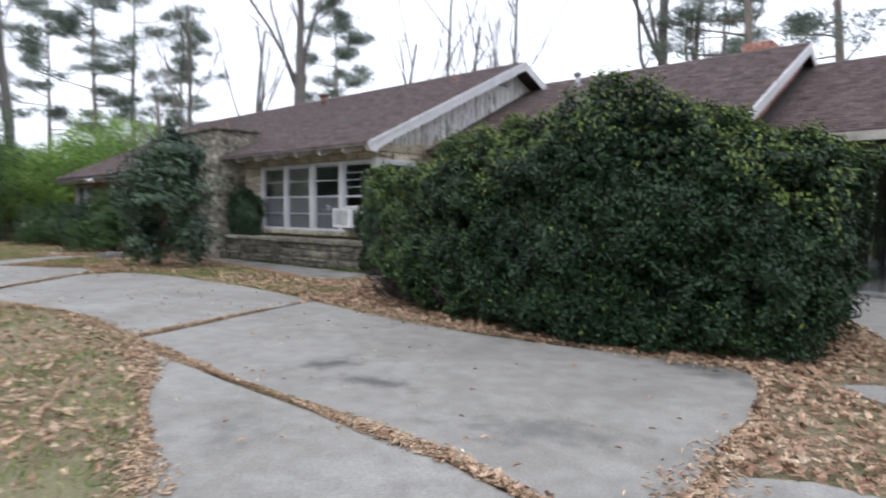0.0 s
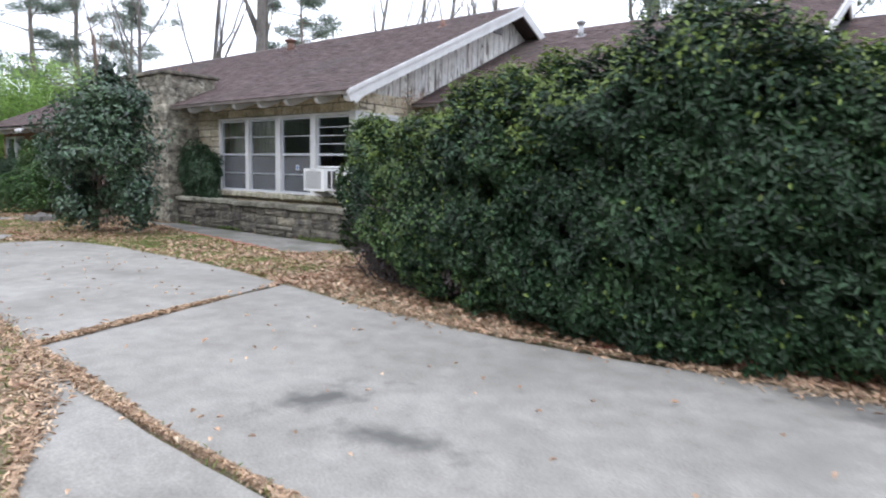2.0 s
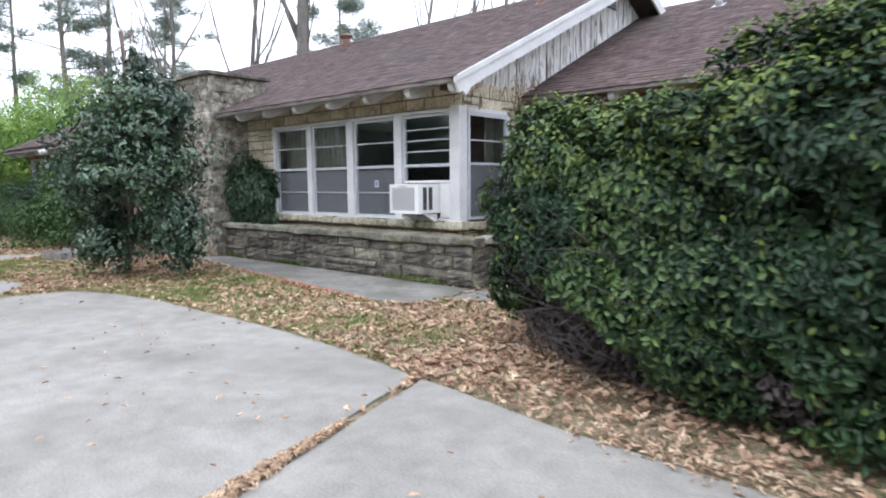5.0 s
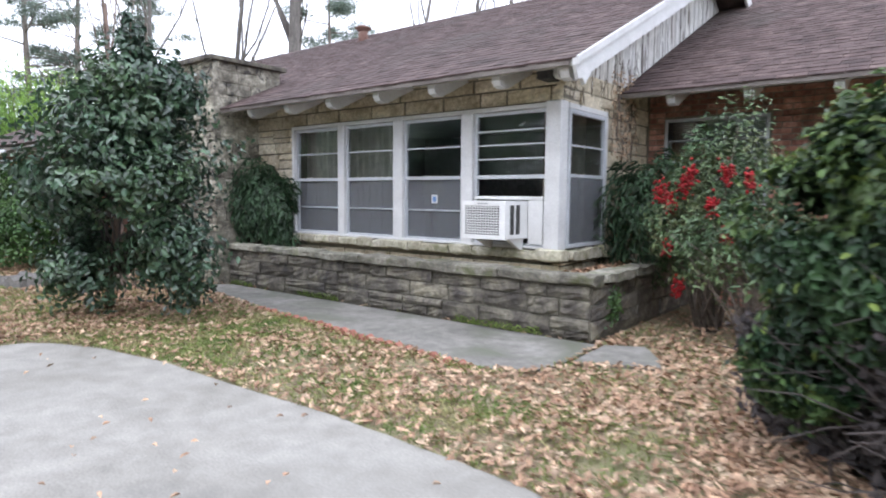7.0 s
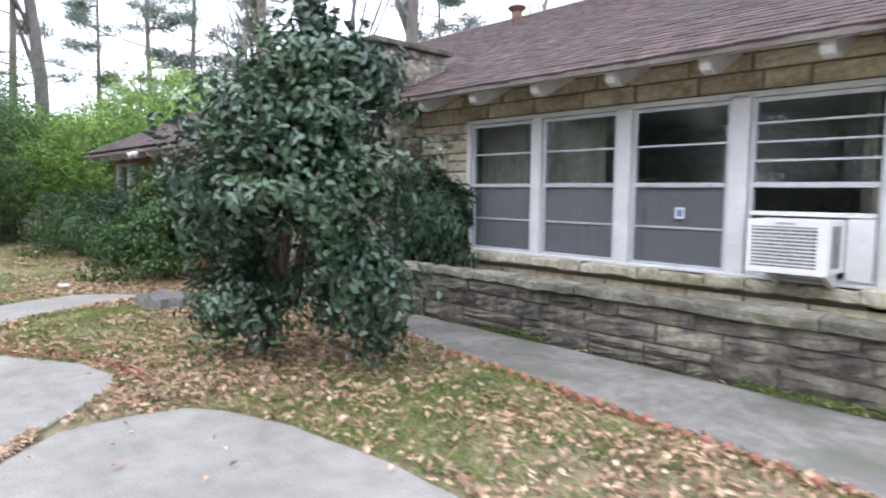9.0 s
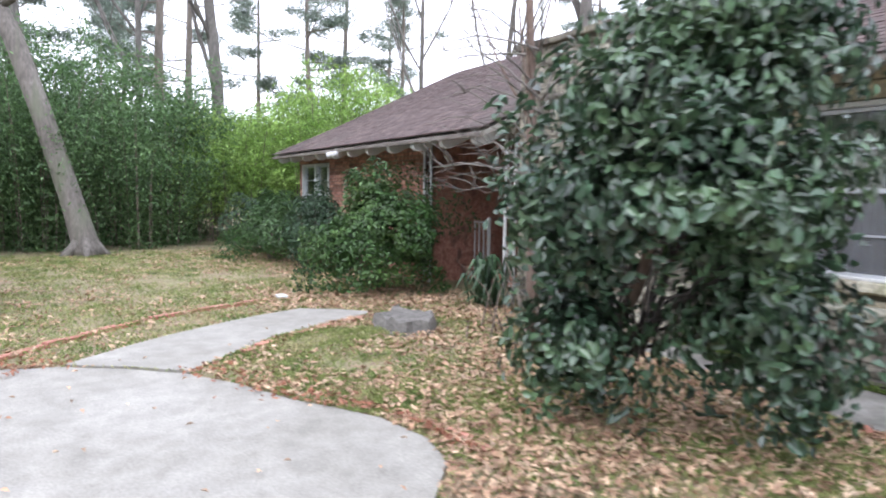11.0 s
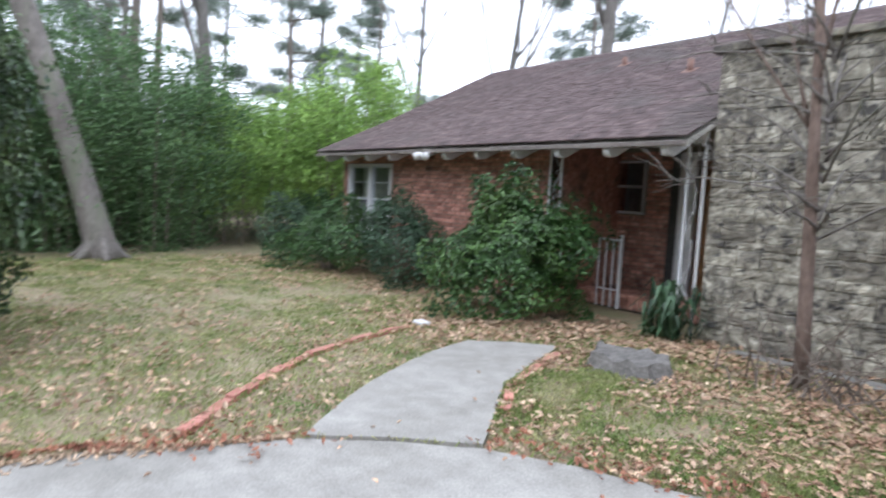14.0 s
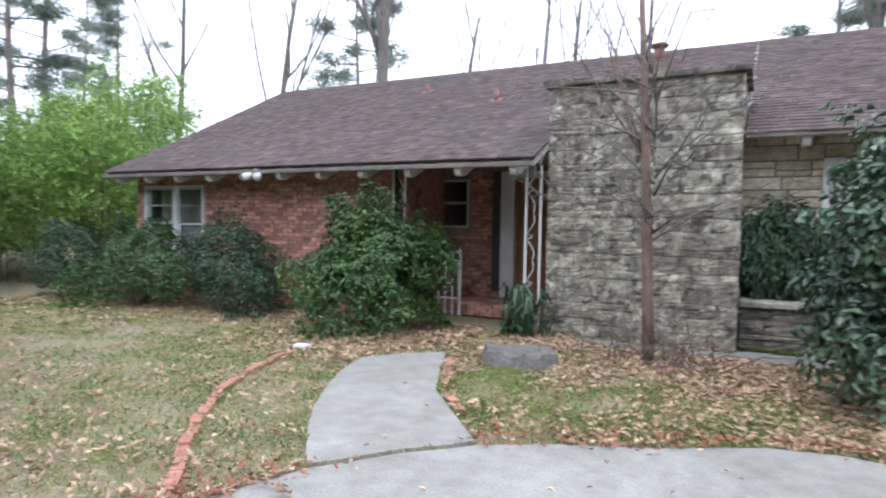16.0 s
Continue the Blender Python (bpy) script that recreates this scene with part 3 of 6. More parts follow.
wall_brick = thing("wall_front_brick", (-21, 8.85, 0), "red brick front wall of the bedroom wing", "wall", "", "structure")
BW = (-24.05, -22.5, 0.6, 2.0)
part("core", wall_piece(Geo(), -24.3, -18.5, 8.87, 9.05, -0.1, 2.4, [BW]).mesh("core", MORTAR), wall_brick)
wall_left = thing("wall_left_brick", (-24.4, 12, 0), "red brick end wall of the bedroom wing", "wall", "", "structure")
part("core", Geo().prism([(8.87, -0.1), (19, -0.1), (19, 2.4), (14, 4.7), (8.87, 2.35)], -24.3, -24.1, "x").mesh("core", MORTAR), wall_left)
wall_porch = thing("wall_porch_brick", (-17.5, 10.6, 0), "dark red brick back wall of the entrance porch", "wall", "", "structure")
PW, PD = (-18.66, -18.03, 1.34, 2.16), (-17.42, -16.5, 0.2, 2.27)
part("core", wall_piece(Geo(), -18.5, -16.1, 10.54, 10.7, -0.1, 2.6, [(-18.5, PW[1], PW[2], PW[3]), PD]).mesh("core", MORTAR), wall_porch)
part("left_return", Geo().box(-18.7, -18.5, 8.87, 10.7, -0.1, 2.5).mesh("left_return", BRICK_FAR), wall_porch)
wall_wing = thing("wall_wing_brick", (-5, 11.85, 0), "red brick wall of the kitchen wing", "wall", "", "structure")
WW = (-8.5, -7.3, 1.2, 2.28)
part("core", wall_piece(Geo(), -8.75, -2.6, 11.84, 12.02, -0.1, 2.75, [WW]).mesh("core", MORTAR), wall_wing)
part("end_core", Geo().prism([(11.84, -0.1), (19.5, -0.1), (19.5, 2.6), (15.4, 4.5), (11.84, 2.75)], -2.8, -2.62, "x").mesh("end_core", BRICK_FAR), wall_wing)
wall_back = thing("wall_back", (-14, 19, 0), "plain brick back walls closing the house", "wall", "", "structure")
part("back_wall", Geo().box(-24.3, -8.75, 18.8, 19.0, -0.1, 2.6).mesh("back_wall", BRICK_FAR), wall_back)
part("wing_back_wall", Geo().box(-8.75, -2.6, 19.3, 19.5, -0.1, 2.6).mesh("wing_back_wall", BRICK_FAR), wall_back)

# chimney
chimney = thing("chimney", (-14.95, 9.3, 0), "broad weathered limestone chimney with a dark cap", "chimney")
CX0, CX1, CY0, CY1, CZ = -16.1, -13.82, 8.8, 9.95, 3.18
part("core", Geo().box(CX0 + 0.03, CX1 - 0.03, CY0 + 0.022, CY1, -0.1, CZ).mesh("core", STONE_GREY), chimney)
lay("stone", ashlar(CX1 - CX0, 0, CZ, 9, 0.07, 0.25, 0.16, 0.5), STONES[STONE_GREY.name], chimney, (CX0, CY0 + 0.02, 0), 0, 0.1, 0.022, 0.006, R)
lay("stone", ashlar(CY1 - CY0, 0, CZ, 10, 0.12, 0.24, 0.25, 0.6), STONES[STONE_GREY.name], chimney, (CX1 - 0.03, CY0, 0), 90, 0.1, 0.025, 0.01, R)
lay("stone", ashlar(CY1 - CY0, 0, CZ, 12, 0.1, 0.2, 0.2, 0.5), STONES[STONE_GREY.name], chimney, (CX0 + 0.03, CY1, 0), -90, 0.1, 0.025, 0.01, R)
x = CX0 - 0.07
while x < CX1 + 0.02:
    w = min(R.uniform(0.4, 0.7), CX1 + 0.07 - x)
    g = Geo().bev(x, x + w - 0.008, CY0 - 0.07, CY1 + 0.07, CZ, CZ + 0.075 + R.uniform(-0.008, 0.008), 0.014)
    part("cap_stone", g.mesh("cap_stone", STONE_DARK), chimney)
    x += w

# planter
planter = thing("planter", (-10.9, 9.2, 0), "low mossy dark limestone planter wall under the windows", "planter")
part("core", Geo().box(-13.8, -8.13, 9.0, 9.15, -0.1, 0.5).mesh("core", MORTAR_DARK), planter)
part("side_core", Geo().box(-8.28, -8.13, 9.15, 11.82, -0.1, 0.5).mesh("side_core", MORTAR_DARK), planter)
part("soil", Geo().box(-13.8, -8.28, 9.15, 9.56, 0.2, 0.48).box(-8.75, -8.28, 9.56, 11.8, 0.2, 0.48).mesh("soil", EARTH), planter)
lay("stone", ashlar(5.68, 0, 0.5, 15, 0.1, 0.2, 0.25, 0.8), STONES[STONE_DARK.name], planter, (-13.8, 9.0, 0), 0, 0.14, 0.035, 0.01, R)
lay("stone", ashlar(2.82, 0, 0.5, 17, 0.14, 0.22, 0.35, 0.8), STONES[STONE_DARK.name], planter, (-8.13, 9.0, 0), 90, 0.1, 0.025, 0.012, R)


def hewn(x0, x1, y0, y1, z0, z1):
    """A rough, worn block: blunt arrises, chipped faces."""
    bm = bmesh.new()
    bmesh.ops.create_cube(bm, size=1.0)
    bmesh.ops.subdivide_edges(bm, edges=bm.edges[:], cuts=4, use_grid_fill=True)
    for v in bm.verts:
        c = v.co * 2
        c = Vector([math.copysign(abs(a) ** 0.75, a) for a in c])
        blunt = 1 - 0.13 * max(0, (abs(c.y) ** 6 + abs(c.z) ** 6 + 0.4 * abs(c.x) ** 6) - 1)
        p = Vector((x0 + (x1 - x0) * (c.x + 1) / 2, (y0 + y1) / 2 + (y1 - y0) / 2 * c.y * blunt, (z0 + z1) / 2 + (z1 - z0) / 2 * c.z * blunt))
        v.co = p + 0.02 * noise.noise_vector(p * 7) * Vector((0.3, 1, 1)) + 0.008 * noise.noise_vector(p * 21)
    return Geo().bm(bm)


def cap_run(name, x0, x1, lo, hi, fixed, z0, z1, mat, parent, along="x"):
    t = x0
    while t < x1 - 0.02:
        w = R.uniform(lo, hi)
        if x1 - (t + w) < lo * 0.6:
            w = x1 - t
        a, b = fixed[0] + R.uniform(-0.015, 0.015), fixed[1]
        q = (t, t + w - 0.01, a, b) if along == "x" else (a, b, t, t + w - 0.01)
        g = hewn(q[0], q[1], q[2], q[3], z0, z1 + R.uniform(-0.012, 0.012))
        part(name, g.mesh(name, mat), parent)
        t += w


cap_run("cap_stone", -13.8, -8.06, 0.5, 1.1, (8.93, 9.17), 0.5, 0.6, CAP_STONE, planter)
cap_run("cap_stone", 9.18, 11.82, 0.5, 0.9, (-8.30, -8.06), 0.5, 0.6, CAP_STONE, planter, "y")
# stone sill course under the windows
sill_course = thing("sill_course", (-10.9, 9.5, 0.66), "rough hewn stone sill course under the windows", "sill", "", "structure")
cap_run("sill_stone", -13.08, -8.64, 0.18, 0.42, (9.44, 9.62), 0.64, 0.752, SILL_STONE, sill_course)
cap_run("sill_stone", 9.63, 10.62, 0.18, 0.4, (-8.83, -8.63), 0.64, 0.752, SILL_STONE, sill_course, "y")

# ---- roofs ----
def roof_slab(name, poly, thick, mat, parent):
    """A tilted roof deck from its four upper corners."""
    up = [Vector(p) for p in poly]
    g = Geo()
    vs = up + [p - Vector((0, 0, thick)) for p in up]
    n = len(up)
    g.add(vs, [tuple(range(n)), tuple(range(2 * n - 1, n - 1, -1))] + [((i + 1) % n, i, n + i, n + (i + 1) % n) for i in range(n)])
    return part(name, g.mesh(name, mat), parent)


def shingles(parent, y_of, x_lo, x_hi, rows, expo, near=None):
    """Shingle tabs in courses up a slope. y_of gives y and z along the slope; x_lo and x_hi give each course's ends."""
    cos, sin = 1 / math.hypot(1, SLOPE), SLOPE / math.hypot(1, SLOPE)
    tilt = Euler((math.atan(SLOPE) - 0.04, 0, 0)).to_matrix().to_4x4()
    unit = Geo().box(0, 1, 0, 1, 0, 1).mesh("shingle", SHINGLE)
    g, count = Geo(), 0
    for j in range(rows):
        y0, z0 = y_of(j * expo)
        x = x_lo(y0) - R.uniform(0, 0.3)
        while x < x_hi(y0):
            w = R.uniform(0.12, 0.19)
            a, b = max(x, x_lo(y0)), min(x + w - 0.006, x_hi(y0))
            x += w
            if b - a < 0.03:
                continue
            lift = R.uniform(0.0, 0.005)
            s = R.uniform(-0.006, 0.006)
            m = Matrix.Translation((a, y0 + s * cos, z0 + s * sin + 0.004 + lift)) @ tilt @ Matrix.Diagonal((b - a, expo * 1.25, 0.017, 1))
            if near and near[0] < a < near[1] and j < near[2] and count < 300:
                ob = new("shingle", unit)
                ob.parent = parent
                ob.matrix_basis = Matrix.Translation(-parent.location) @ m
                count += 1
            else:
                q = [m @ Vector(p) for p in ((0, 0, 0), (1, 0, 0), (1, 1, 0), (0, 1, 0), (0, 0, 1), (1, 0, 1), (1, 1, 1), (0, 1, 1))]
                g.add(q, [(4, 5, 6, 7), (0, 1, 5, 4), (1, 2, 6, 5), (3, 0, 4, 7)])
    ob = part("shingle_courses", g.mesh("shingle_courses", SHINGLE_FAR), parent, "worn red-brown asphalt shingles")
    tagged(ob, kind="stuff")


roof_main = thing("roof_main", (-14, 9, 2.5), "long low gabled roof of faded red-brown asphalt shingles", "roof", "", "structure")
RY, RZ = 14.0, roof_z(14.0)


def left_end(y):
    return -24.38 - 0.16 * (y - 8.25)


E_BRICK, E_MAIN = 8.25, 8.9
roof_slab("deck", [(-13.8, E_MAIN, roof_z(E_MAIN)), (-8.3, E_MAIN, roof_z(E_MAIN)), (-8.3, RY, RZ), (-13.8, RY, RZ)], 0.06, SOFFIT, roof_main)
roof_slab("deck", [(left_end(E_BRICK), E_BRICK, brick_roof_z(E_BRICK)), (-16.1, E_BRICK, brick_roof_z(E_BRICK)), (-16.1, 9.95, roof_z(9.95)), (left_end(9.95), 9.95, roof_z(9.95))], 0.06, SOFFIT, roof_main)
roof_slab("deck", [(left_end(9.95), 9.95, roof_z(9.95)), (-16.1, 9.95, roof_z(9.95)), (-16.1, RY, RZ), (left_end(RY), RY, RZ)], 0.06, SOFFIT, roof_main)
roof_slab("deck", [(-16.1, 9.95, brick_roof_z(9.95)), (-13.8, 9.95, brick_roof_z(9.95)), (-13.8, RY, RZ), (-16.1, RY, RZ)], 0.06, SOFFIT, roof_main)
roof_slab("back_deck", [(-8.3, 19.3, RZ - SLOPE * 5.3), (-25.3, 19.3, RZ - SLOPE * 5.3), (-25.3, RY, RZ), (-8.3, RY, RZ)], 0.06, SHINGLE_FAR, roof_main)
STEP = 0.13
NORM = math.hypot(1, SLOPE)


def run_up(y0):
    return lambda s: (y0 + s / NORM, roof_z(y0) + s * SLOPE / NORM)


shingles(roof_main, run_up(E_MAIN - 0.03), lambda y: -13.79, lambda y: -8.27, int((RY - E_MAIN) * NORM / STEP), STEP, (-11.4, -8.5, 30))
shingles(roof_main, lambda s: (E_BRICK - 0.03 + s / NORM, 2.24 + 0.44 * (s / NORM - 0.03) if s / NORM < 1.73 else roof_z(E_BRICK - 0.03 + s / NORM)), left_end, lambda y: -16.1 if y < 9.95 else -13.8, int((RY - E_BRICK) * NORM / STEP), STEP)
x = -25.2
while x < -8.4:
    w = 0.3
    g = Geo().prism([(RY - 0.15, RZ - 0.055), (RY, RZ + 0.022), (RY + 0.15, RZ - 0.055), (RY, RZ + 0.008)], x, min(x + w * 1.1, -8.27), "x")
    part("ridge_shingle", g.mesh("ridge_shingle", SHINGLE), roof_main)
    x += w

roof_wing = thing("roof_wing", (-5.5, 11, 2.5), "kitchen wing roof of faded red-brown shingles", "roof", "", "structure")
WE, WR = 10.9, 15.4


def wing_z(y):
    return 2.49 + SLOPE * (y - WE)


roof_slab("deck", [(-8.74, WE, wing_z(WE)), (-2.4, WE, wing_z(WE)), (-2.4, WR, wing_z(WR)), (-8.74, WR, wing_z(WR))], 0.06, SOFFIT, roof_wing)
roof_slab("back_deck", [(-2.4, 19.8, wing_z(WR) - SLOPE * 4.4), (-10, 19.8, wing_z(WR) - SLOPE * 4.4), (-10, WR, wing_z(WR)), (-2.4, WR, wing_z(WR))], 0.06, SHINGLE_FAR, roof_wing)
shingles(roof_wing, lambda s: (WE - 0.03 + s / NORM, wing_z(WE - 0.03) + s * SLOPE / NORM), lambda y: -8.73, lambda y: -2.38, int((WR - WE) * NORM / STEP), STEP, (-8.7, -6.6, 30))
roof_wing_top = part("ridge_cap", Geo().prism([(WR - 0.15, wing_z(WR) - 0.05), (WR, wing_z(WR) + 0.03), (WR + 0.15, wing_z(WR) - 0.05)], -9.9, -2.38, "x").mesh("ridge_cap", SHINGLE), roof_wing)

roof_carport = thing("roof_carport", (1, 12, 2.4), "carport roof of worn dark shingles", "roof", "", "structure")
CE, CR = 12.0, 16.0


def port_z(y):
    return 2.42 + SLOPE * (y - CE)


roof_slab("deck", [(-2.6, CE, port_z(CE)), (7, CE, port_z(CE)), (7, CR, port_z(CR)), (-2.6, CR, port_z(CR))], 0.07, DARK, roof_carport)
roof_slab("back_deck", [(7, 20, port_z(CE)), (-2.6, 20, port_z(CE)), (-2.6, CR, port_z(CR)), (7, CR, port_z(CR))], 0.07, SHINGLE_FAR, roof_carport)
shingles(roof_carport, lambda s: (CE - 0.03 + s / NORM, port_z(CE - 0.03) + s * SLOPE / NORM), lambda y: -2.37, lambda y: 4.0, int((CR - CE) * NORM / STEP), STEP)
part("fascia", Geo().box(-2.3, 7, CE - 0.03, CE, port_z(CE) - 0.15, port_z(CE) - 0.01).mesh("fascia", SOFFIT), roof_carport)
part("ceiling_board", Geo().box(-2.55, 7, CE + 0.1, 19.9, 2.2, 2.24).mesh("ceiling_board", DARK), roof_carport)
for x in (-2.3, -1.2, 0.3, 2.6, 5.0):
    post = thing("carport_post", (x, 17.0, 0.06), "slim dark steel carport post", "post", "carport posts")
    part("shaft", Geo().box(x - 0.045, x + 0.045, 16.96, 17.04, 0.06, 2.2).mesh("shaft", DARK), post)
    part("foot", Geo().bev(x - 0.08, x + 0.08, 16.92, 17.08, 0.06, 0.09, 0.008).mesh("foot", DARK), post)
back_screen = thing("carport_screen", (1.3, 17.1, 0.06), "pale grey-green translucent carport screen on a white kerb", "screen", "", "structure")
part("kerb", Geo().bev(-2.5, 6.9, 17.06, 17.2, 0.05, 0.2, 0.015).mesh("kerb", WHITE), back_screen)
for k in range(9):
    part("panel", Geo().box(-2.45 + 1.03 * k, -2.45 + 1.03 * k + 1.01, 17.1, 17.115, 0.2, 2.18).mesh("panel", FIBRE), back_screen)
part("beam", Geo().box(-2.5, 6.9, 12.15, 12.35, 2.02, 2.19).mesh("beam", DARK), roof_carport)
dustbin = thing("dustbin", (-1.62, 16.2, 0.06), "black plastic wheeled bin in the carport", "bin")
part("body", Geo().add([(-1.85, 15.98, 0.06), (-1.39, 15.98, 0.06), (-1.39, 16.42, 0.06), (-1.85, 16.42, 0.06), (-1.91, 15.9, 0.95), (-1.33, 15.9, 0.95), (-1.33, 16.5, 0.95), (-1.91, 16.5, 0.95)], [(3, 2, 1, 0), (4, 5, 6, 7), (0, 1, 5, 4), (1, 2, 6, 5), (2, 3, 7, 6), (3, 0, 4, 7)]).mesh("body", DARK), dustbin)
part("lid", Geo().bev(-1.94, -1.3, 15.86, 16.54, 0.95, 1.02, 0.02).mesh("lid", DARK), dustbin)
solid("carport_floor", Geo().bev(-2.55, 7, 11.95, 20.2, -0.2, 0.06, 0.02), CARPORT_FLOOR, "wet shiny concrete carport floor", "floor", "structure")

# eave trim, rafter tails, barge boards
trim = thing("eave_trim", (-14, 8.8, 2.4), "weathered pale painted fascia and soffit boards", "trim", "", "structure")
part("fascia", Geo().box(-13.79, -8.33, E_MAIN - 0.022, E_MAIN + 0.003, roof_z(E_MAIN) - 0.05, roof_z(E_MAIN) - 0.004).mesh("fascia", EAVE), trim)
part("fascia", Geo().box(-24.4, -16.12, E_BRICK - 0.022, E_BRICK + 0.003, brick_roof_z(E_BRICK) - 0.05, brick_roof_z(E_BRICK) - 0.004).mesh("fascia", EAVE), trim)
part("fascia", Geo().box(-8.7, -2.42, WE - 0.022, WE + 0.003, wing_z(WE) - 0.05, wing_z(WE) - 0.004).mesh("fascia", EAVE), trim)


def tail(x, y0, z0, reach, mat, parent):
    """A rafter tail with a rounded nose."""
    pts = [(y0 + 0.05, z0 - 0.06), (y0 + 0.05, z0 - 0.09), (y0 + 0.08, z0 - 0.135), (y0 + 0.14, z0 - 0.155), (y0 + 0.2, z0 - 0.15), (y0 + reach, z0 - 0.15 + SLOPE * (reach - 0.2)), (y0 + reach, z0 - 0.055 + SLOPE * reach), (y0 + 0.06, z0 - 0.055 + SLOPE * 0.06)]
    part("rafter_tail", Geo().prism(pts, x - 0.045, x + 0.045, "x").mesh("rafter_tail", mat), parent)


for k in range(7):
    tail(-13.2 + 0.81 * k if k < 6 else -8.42, E_MAIN, roof_z(E_MAIN), 0.68, WHITE, trim)
for k in range(11):
    tail(-24.1 + 0.77 * k, E_BRICK, brick_roof_z(E_BRICK), 0.62, WHITE, trim)
for k in range(8):
    tail(-8.15 + 0.8 * k, WE, wing_z(WE), 0.95, WHITE, trim)


def barge(x0, x1, pts, parent, label=""):
    part("barge_board", Geo().prism(pts, x0, x1, "x").mesh("barge_board", WHITE), parent, label)


def rake(x, ya, yb, fz, parent, end_cut=True):
    """A barge board down a rake with a scalloped lower end."""
    d = 0.2
    pts = [(yb, fz(yb) + 0.005), (yb, fz(yb) - d), (ya + 0.28, fz(ya + 0.28) - d), (ya + 0.16, fz(ya) - d - 0.0), (ya + 0.1, fz(ya) - d + 0.05), (ya + 0.03, fz(ya) - d + 0.03), (ya - 0.03, fz(ya) - 0.06), (ya - 0.03, fz(ya) + 0.0)]
    barge(x - 0.035, x + 0.0, pts, parent)
    part("drip_board", Geo().prism([(yb, fz(yb) + 0.025), (yb, fz(yb) - 0.05), (ya - 0.02, fz(ya) - 0.05), (ya - 0.02, fz(ya) + 0.02)], x, x + 0.025, "x").mesh("drip_board", WHITE), parent)


rakes = thing("barge_boards", (-8.3, 11, 3), "white painted barge boards with scalloped ends", "trim", "", "structure")
rake(-8.265, E_MAIN, RY, roof_z, rakes)
back = lambda y: RZ - SLOPE * (y - RY)
barge(-8.3, -8.265, [(RY, RZ + 0.005), (19.3, back(19.3)), (19.3, back(19.3) - 0.2), (RY, RZ - 0.2)], rakes)
rake(-2.36, WE, WR, wing_z, rakes)
barge(-2.395, -2.36, [(WR, wing_z(WR)), (19.8, wing_z(WR) - SLOPE * 4.4), (19.8, wing_z(WR) - SLOPE * 4.4 - 0.2), (WR, wing_z(WR) - 0.2)], rakes)
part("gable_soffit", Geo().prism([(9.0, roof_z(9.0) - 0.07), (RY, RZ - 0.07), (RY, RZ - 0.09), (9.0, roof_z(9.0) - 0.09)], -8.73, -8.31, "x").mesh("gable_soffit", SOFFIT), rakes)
vent = thing("gable_vent", (-8.72, 13.75, 4.4), "small dark louvred gable vent", "vent")
for k in range(5):
    part("slat", Geo().box(-8.74, -8.70, 13.55, 13.85, 4.32 + 0.05 * k, 4.35 + 0.05 * k).mesh("slat", GREY_METAL), vent)
part("backing", Geo().box(-8.76, -8.725, 13.53, 13.87, 4.3, 4.57).mesh("backing", DARK), vent)

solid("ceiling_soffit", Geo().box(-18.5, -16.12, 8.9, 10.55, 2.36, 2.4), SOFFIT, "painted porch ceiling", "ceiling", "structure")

# ---- windows ----
def sash_window(name, x0, x1, z0, z1, y, label, rails, screen=True, mid=0.515, depth=0.05, group="", ac=False):
    """A double-hung aluminium window that faces -y: outer frame, meeting rail, muntins, panes."""
    w = tagged(new(name), label, "window", group, "structure")
    w.location = (x0, y, z0)
    f = 0.035
    wf = part("window_frame", Geo().bev(x0, x0 + f, y, y + depth, z0, z1, 0.004).bev(x1 - f, x1, y, y + depth, z0, z1, 0.004).bev(x0 + f, x1 - f, y, y + depth, z1 - f, z1, 0.004).bev(x0 + f, x1 - f, y, y + depth, z0, z0 + f, 0.004).mesh("window_frame", ALU), w)
    zm = z0 + (z1 - z0) * mid
    part("meeting_rail", Geo().bev(x0 + f, x1 - f, y - 0.004, y + 0.03, zm - 0.02, zm + 0.02, 0.004).mesh("meeting_rail", ALU), w)
    for r in rails:
        z = z0 + (z1 - z0) * r
        part("muntin", Geo().bev(x0 + f, x1 - f, y + 0.012, y + 0.03, z - 0.009, z + 0.009, 0.003).mesh("muntin", ALU), wf)
    p = part("pane", Geo().box(x0 + f, x1 - f, y + 0.02, y + 0.024, zm + 0.02, z1 - f).mesh("pane", GLASS), w)
    p.visible_shadow = False
    if not ac:
        p = part("pane", Geo().box(x0 + f, x1 - f, y + 0.032, y + 0.036, z0 + f, zm - 0.02).mesh("pane", GLASS), w)
        p.visible_shadow = False
        if screen:
            part("insect_screen", Geo().box(x0 + f, x1 - f, y + 0.0305, y + 0.0315, z0 + f, zm - 0.02).mesh("insect_screen", SCREEN), w)
    return w


BANDS = [(-12.93, -12.03), (-11.9, -11.02), (-10.86, -9.97), (-9.81, -8.885)]
for k, (a, b) in enumerate(BANDS):
    sash_window("window_%d" % (k + 1), a, b, 0.77, 2.2, 9.54, "white aluminium double-hung window with a grey insect screen" if k < 3 else "double-hung window raised above an air conditioner",
                (0.25, 0.76) if k < 3 else (0.65, 0.755, 0.86), ac=k == 3, group="picture windows")
band = thing("window_posts", (-10.9, 9.55, 0.76), "white painted posts and rails between the windows", "window frame", "", "structure")
for a, b in ((-12.99, -12.935), (-12.025, -11.905), (-11.015, -10.865), (-9.965, -9.815)):
    part("mullion", Geo().bev(a, b, 9.5, 9.62, 0.757, 2.23, 0.008).mesh("mullion", WHITE), band)
part("corner_post", Geo().bev(-8.88, -8.71, 9.46, 9.625, 0.757, 2.26, 0.01).mesh("corner_post", WHITE), band)
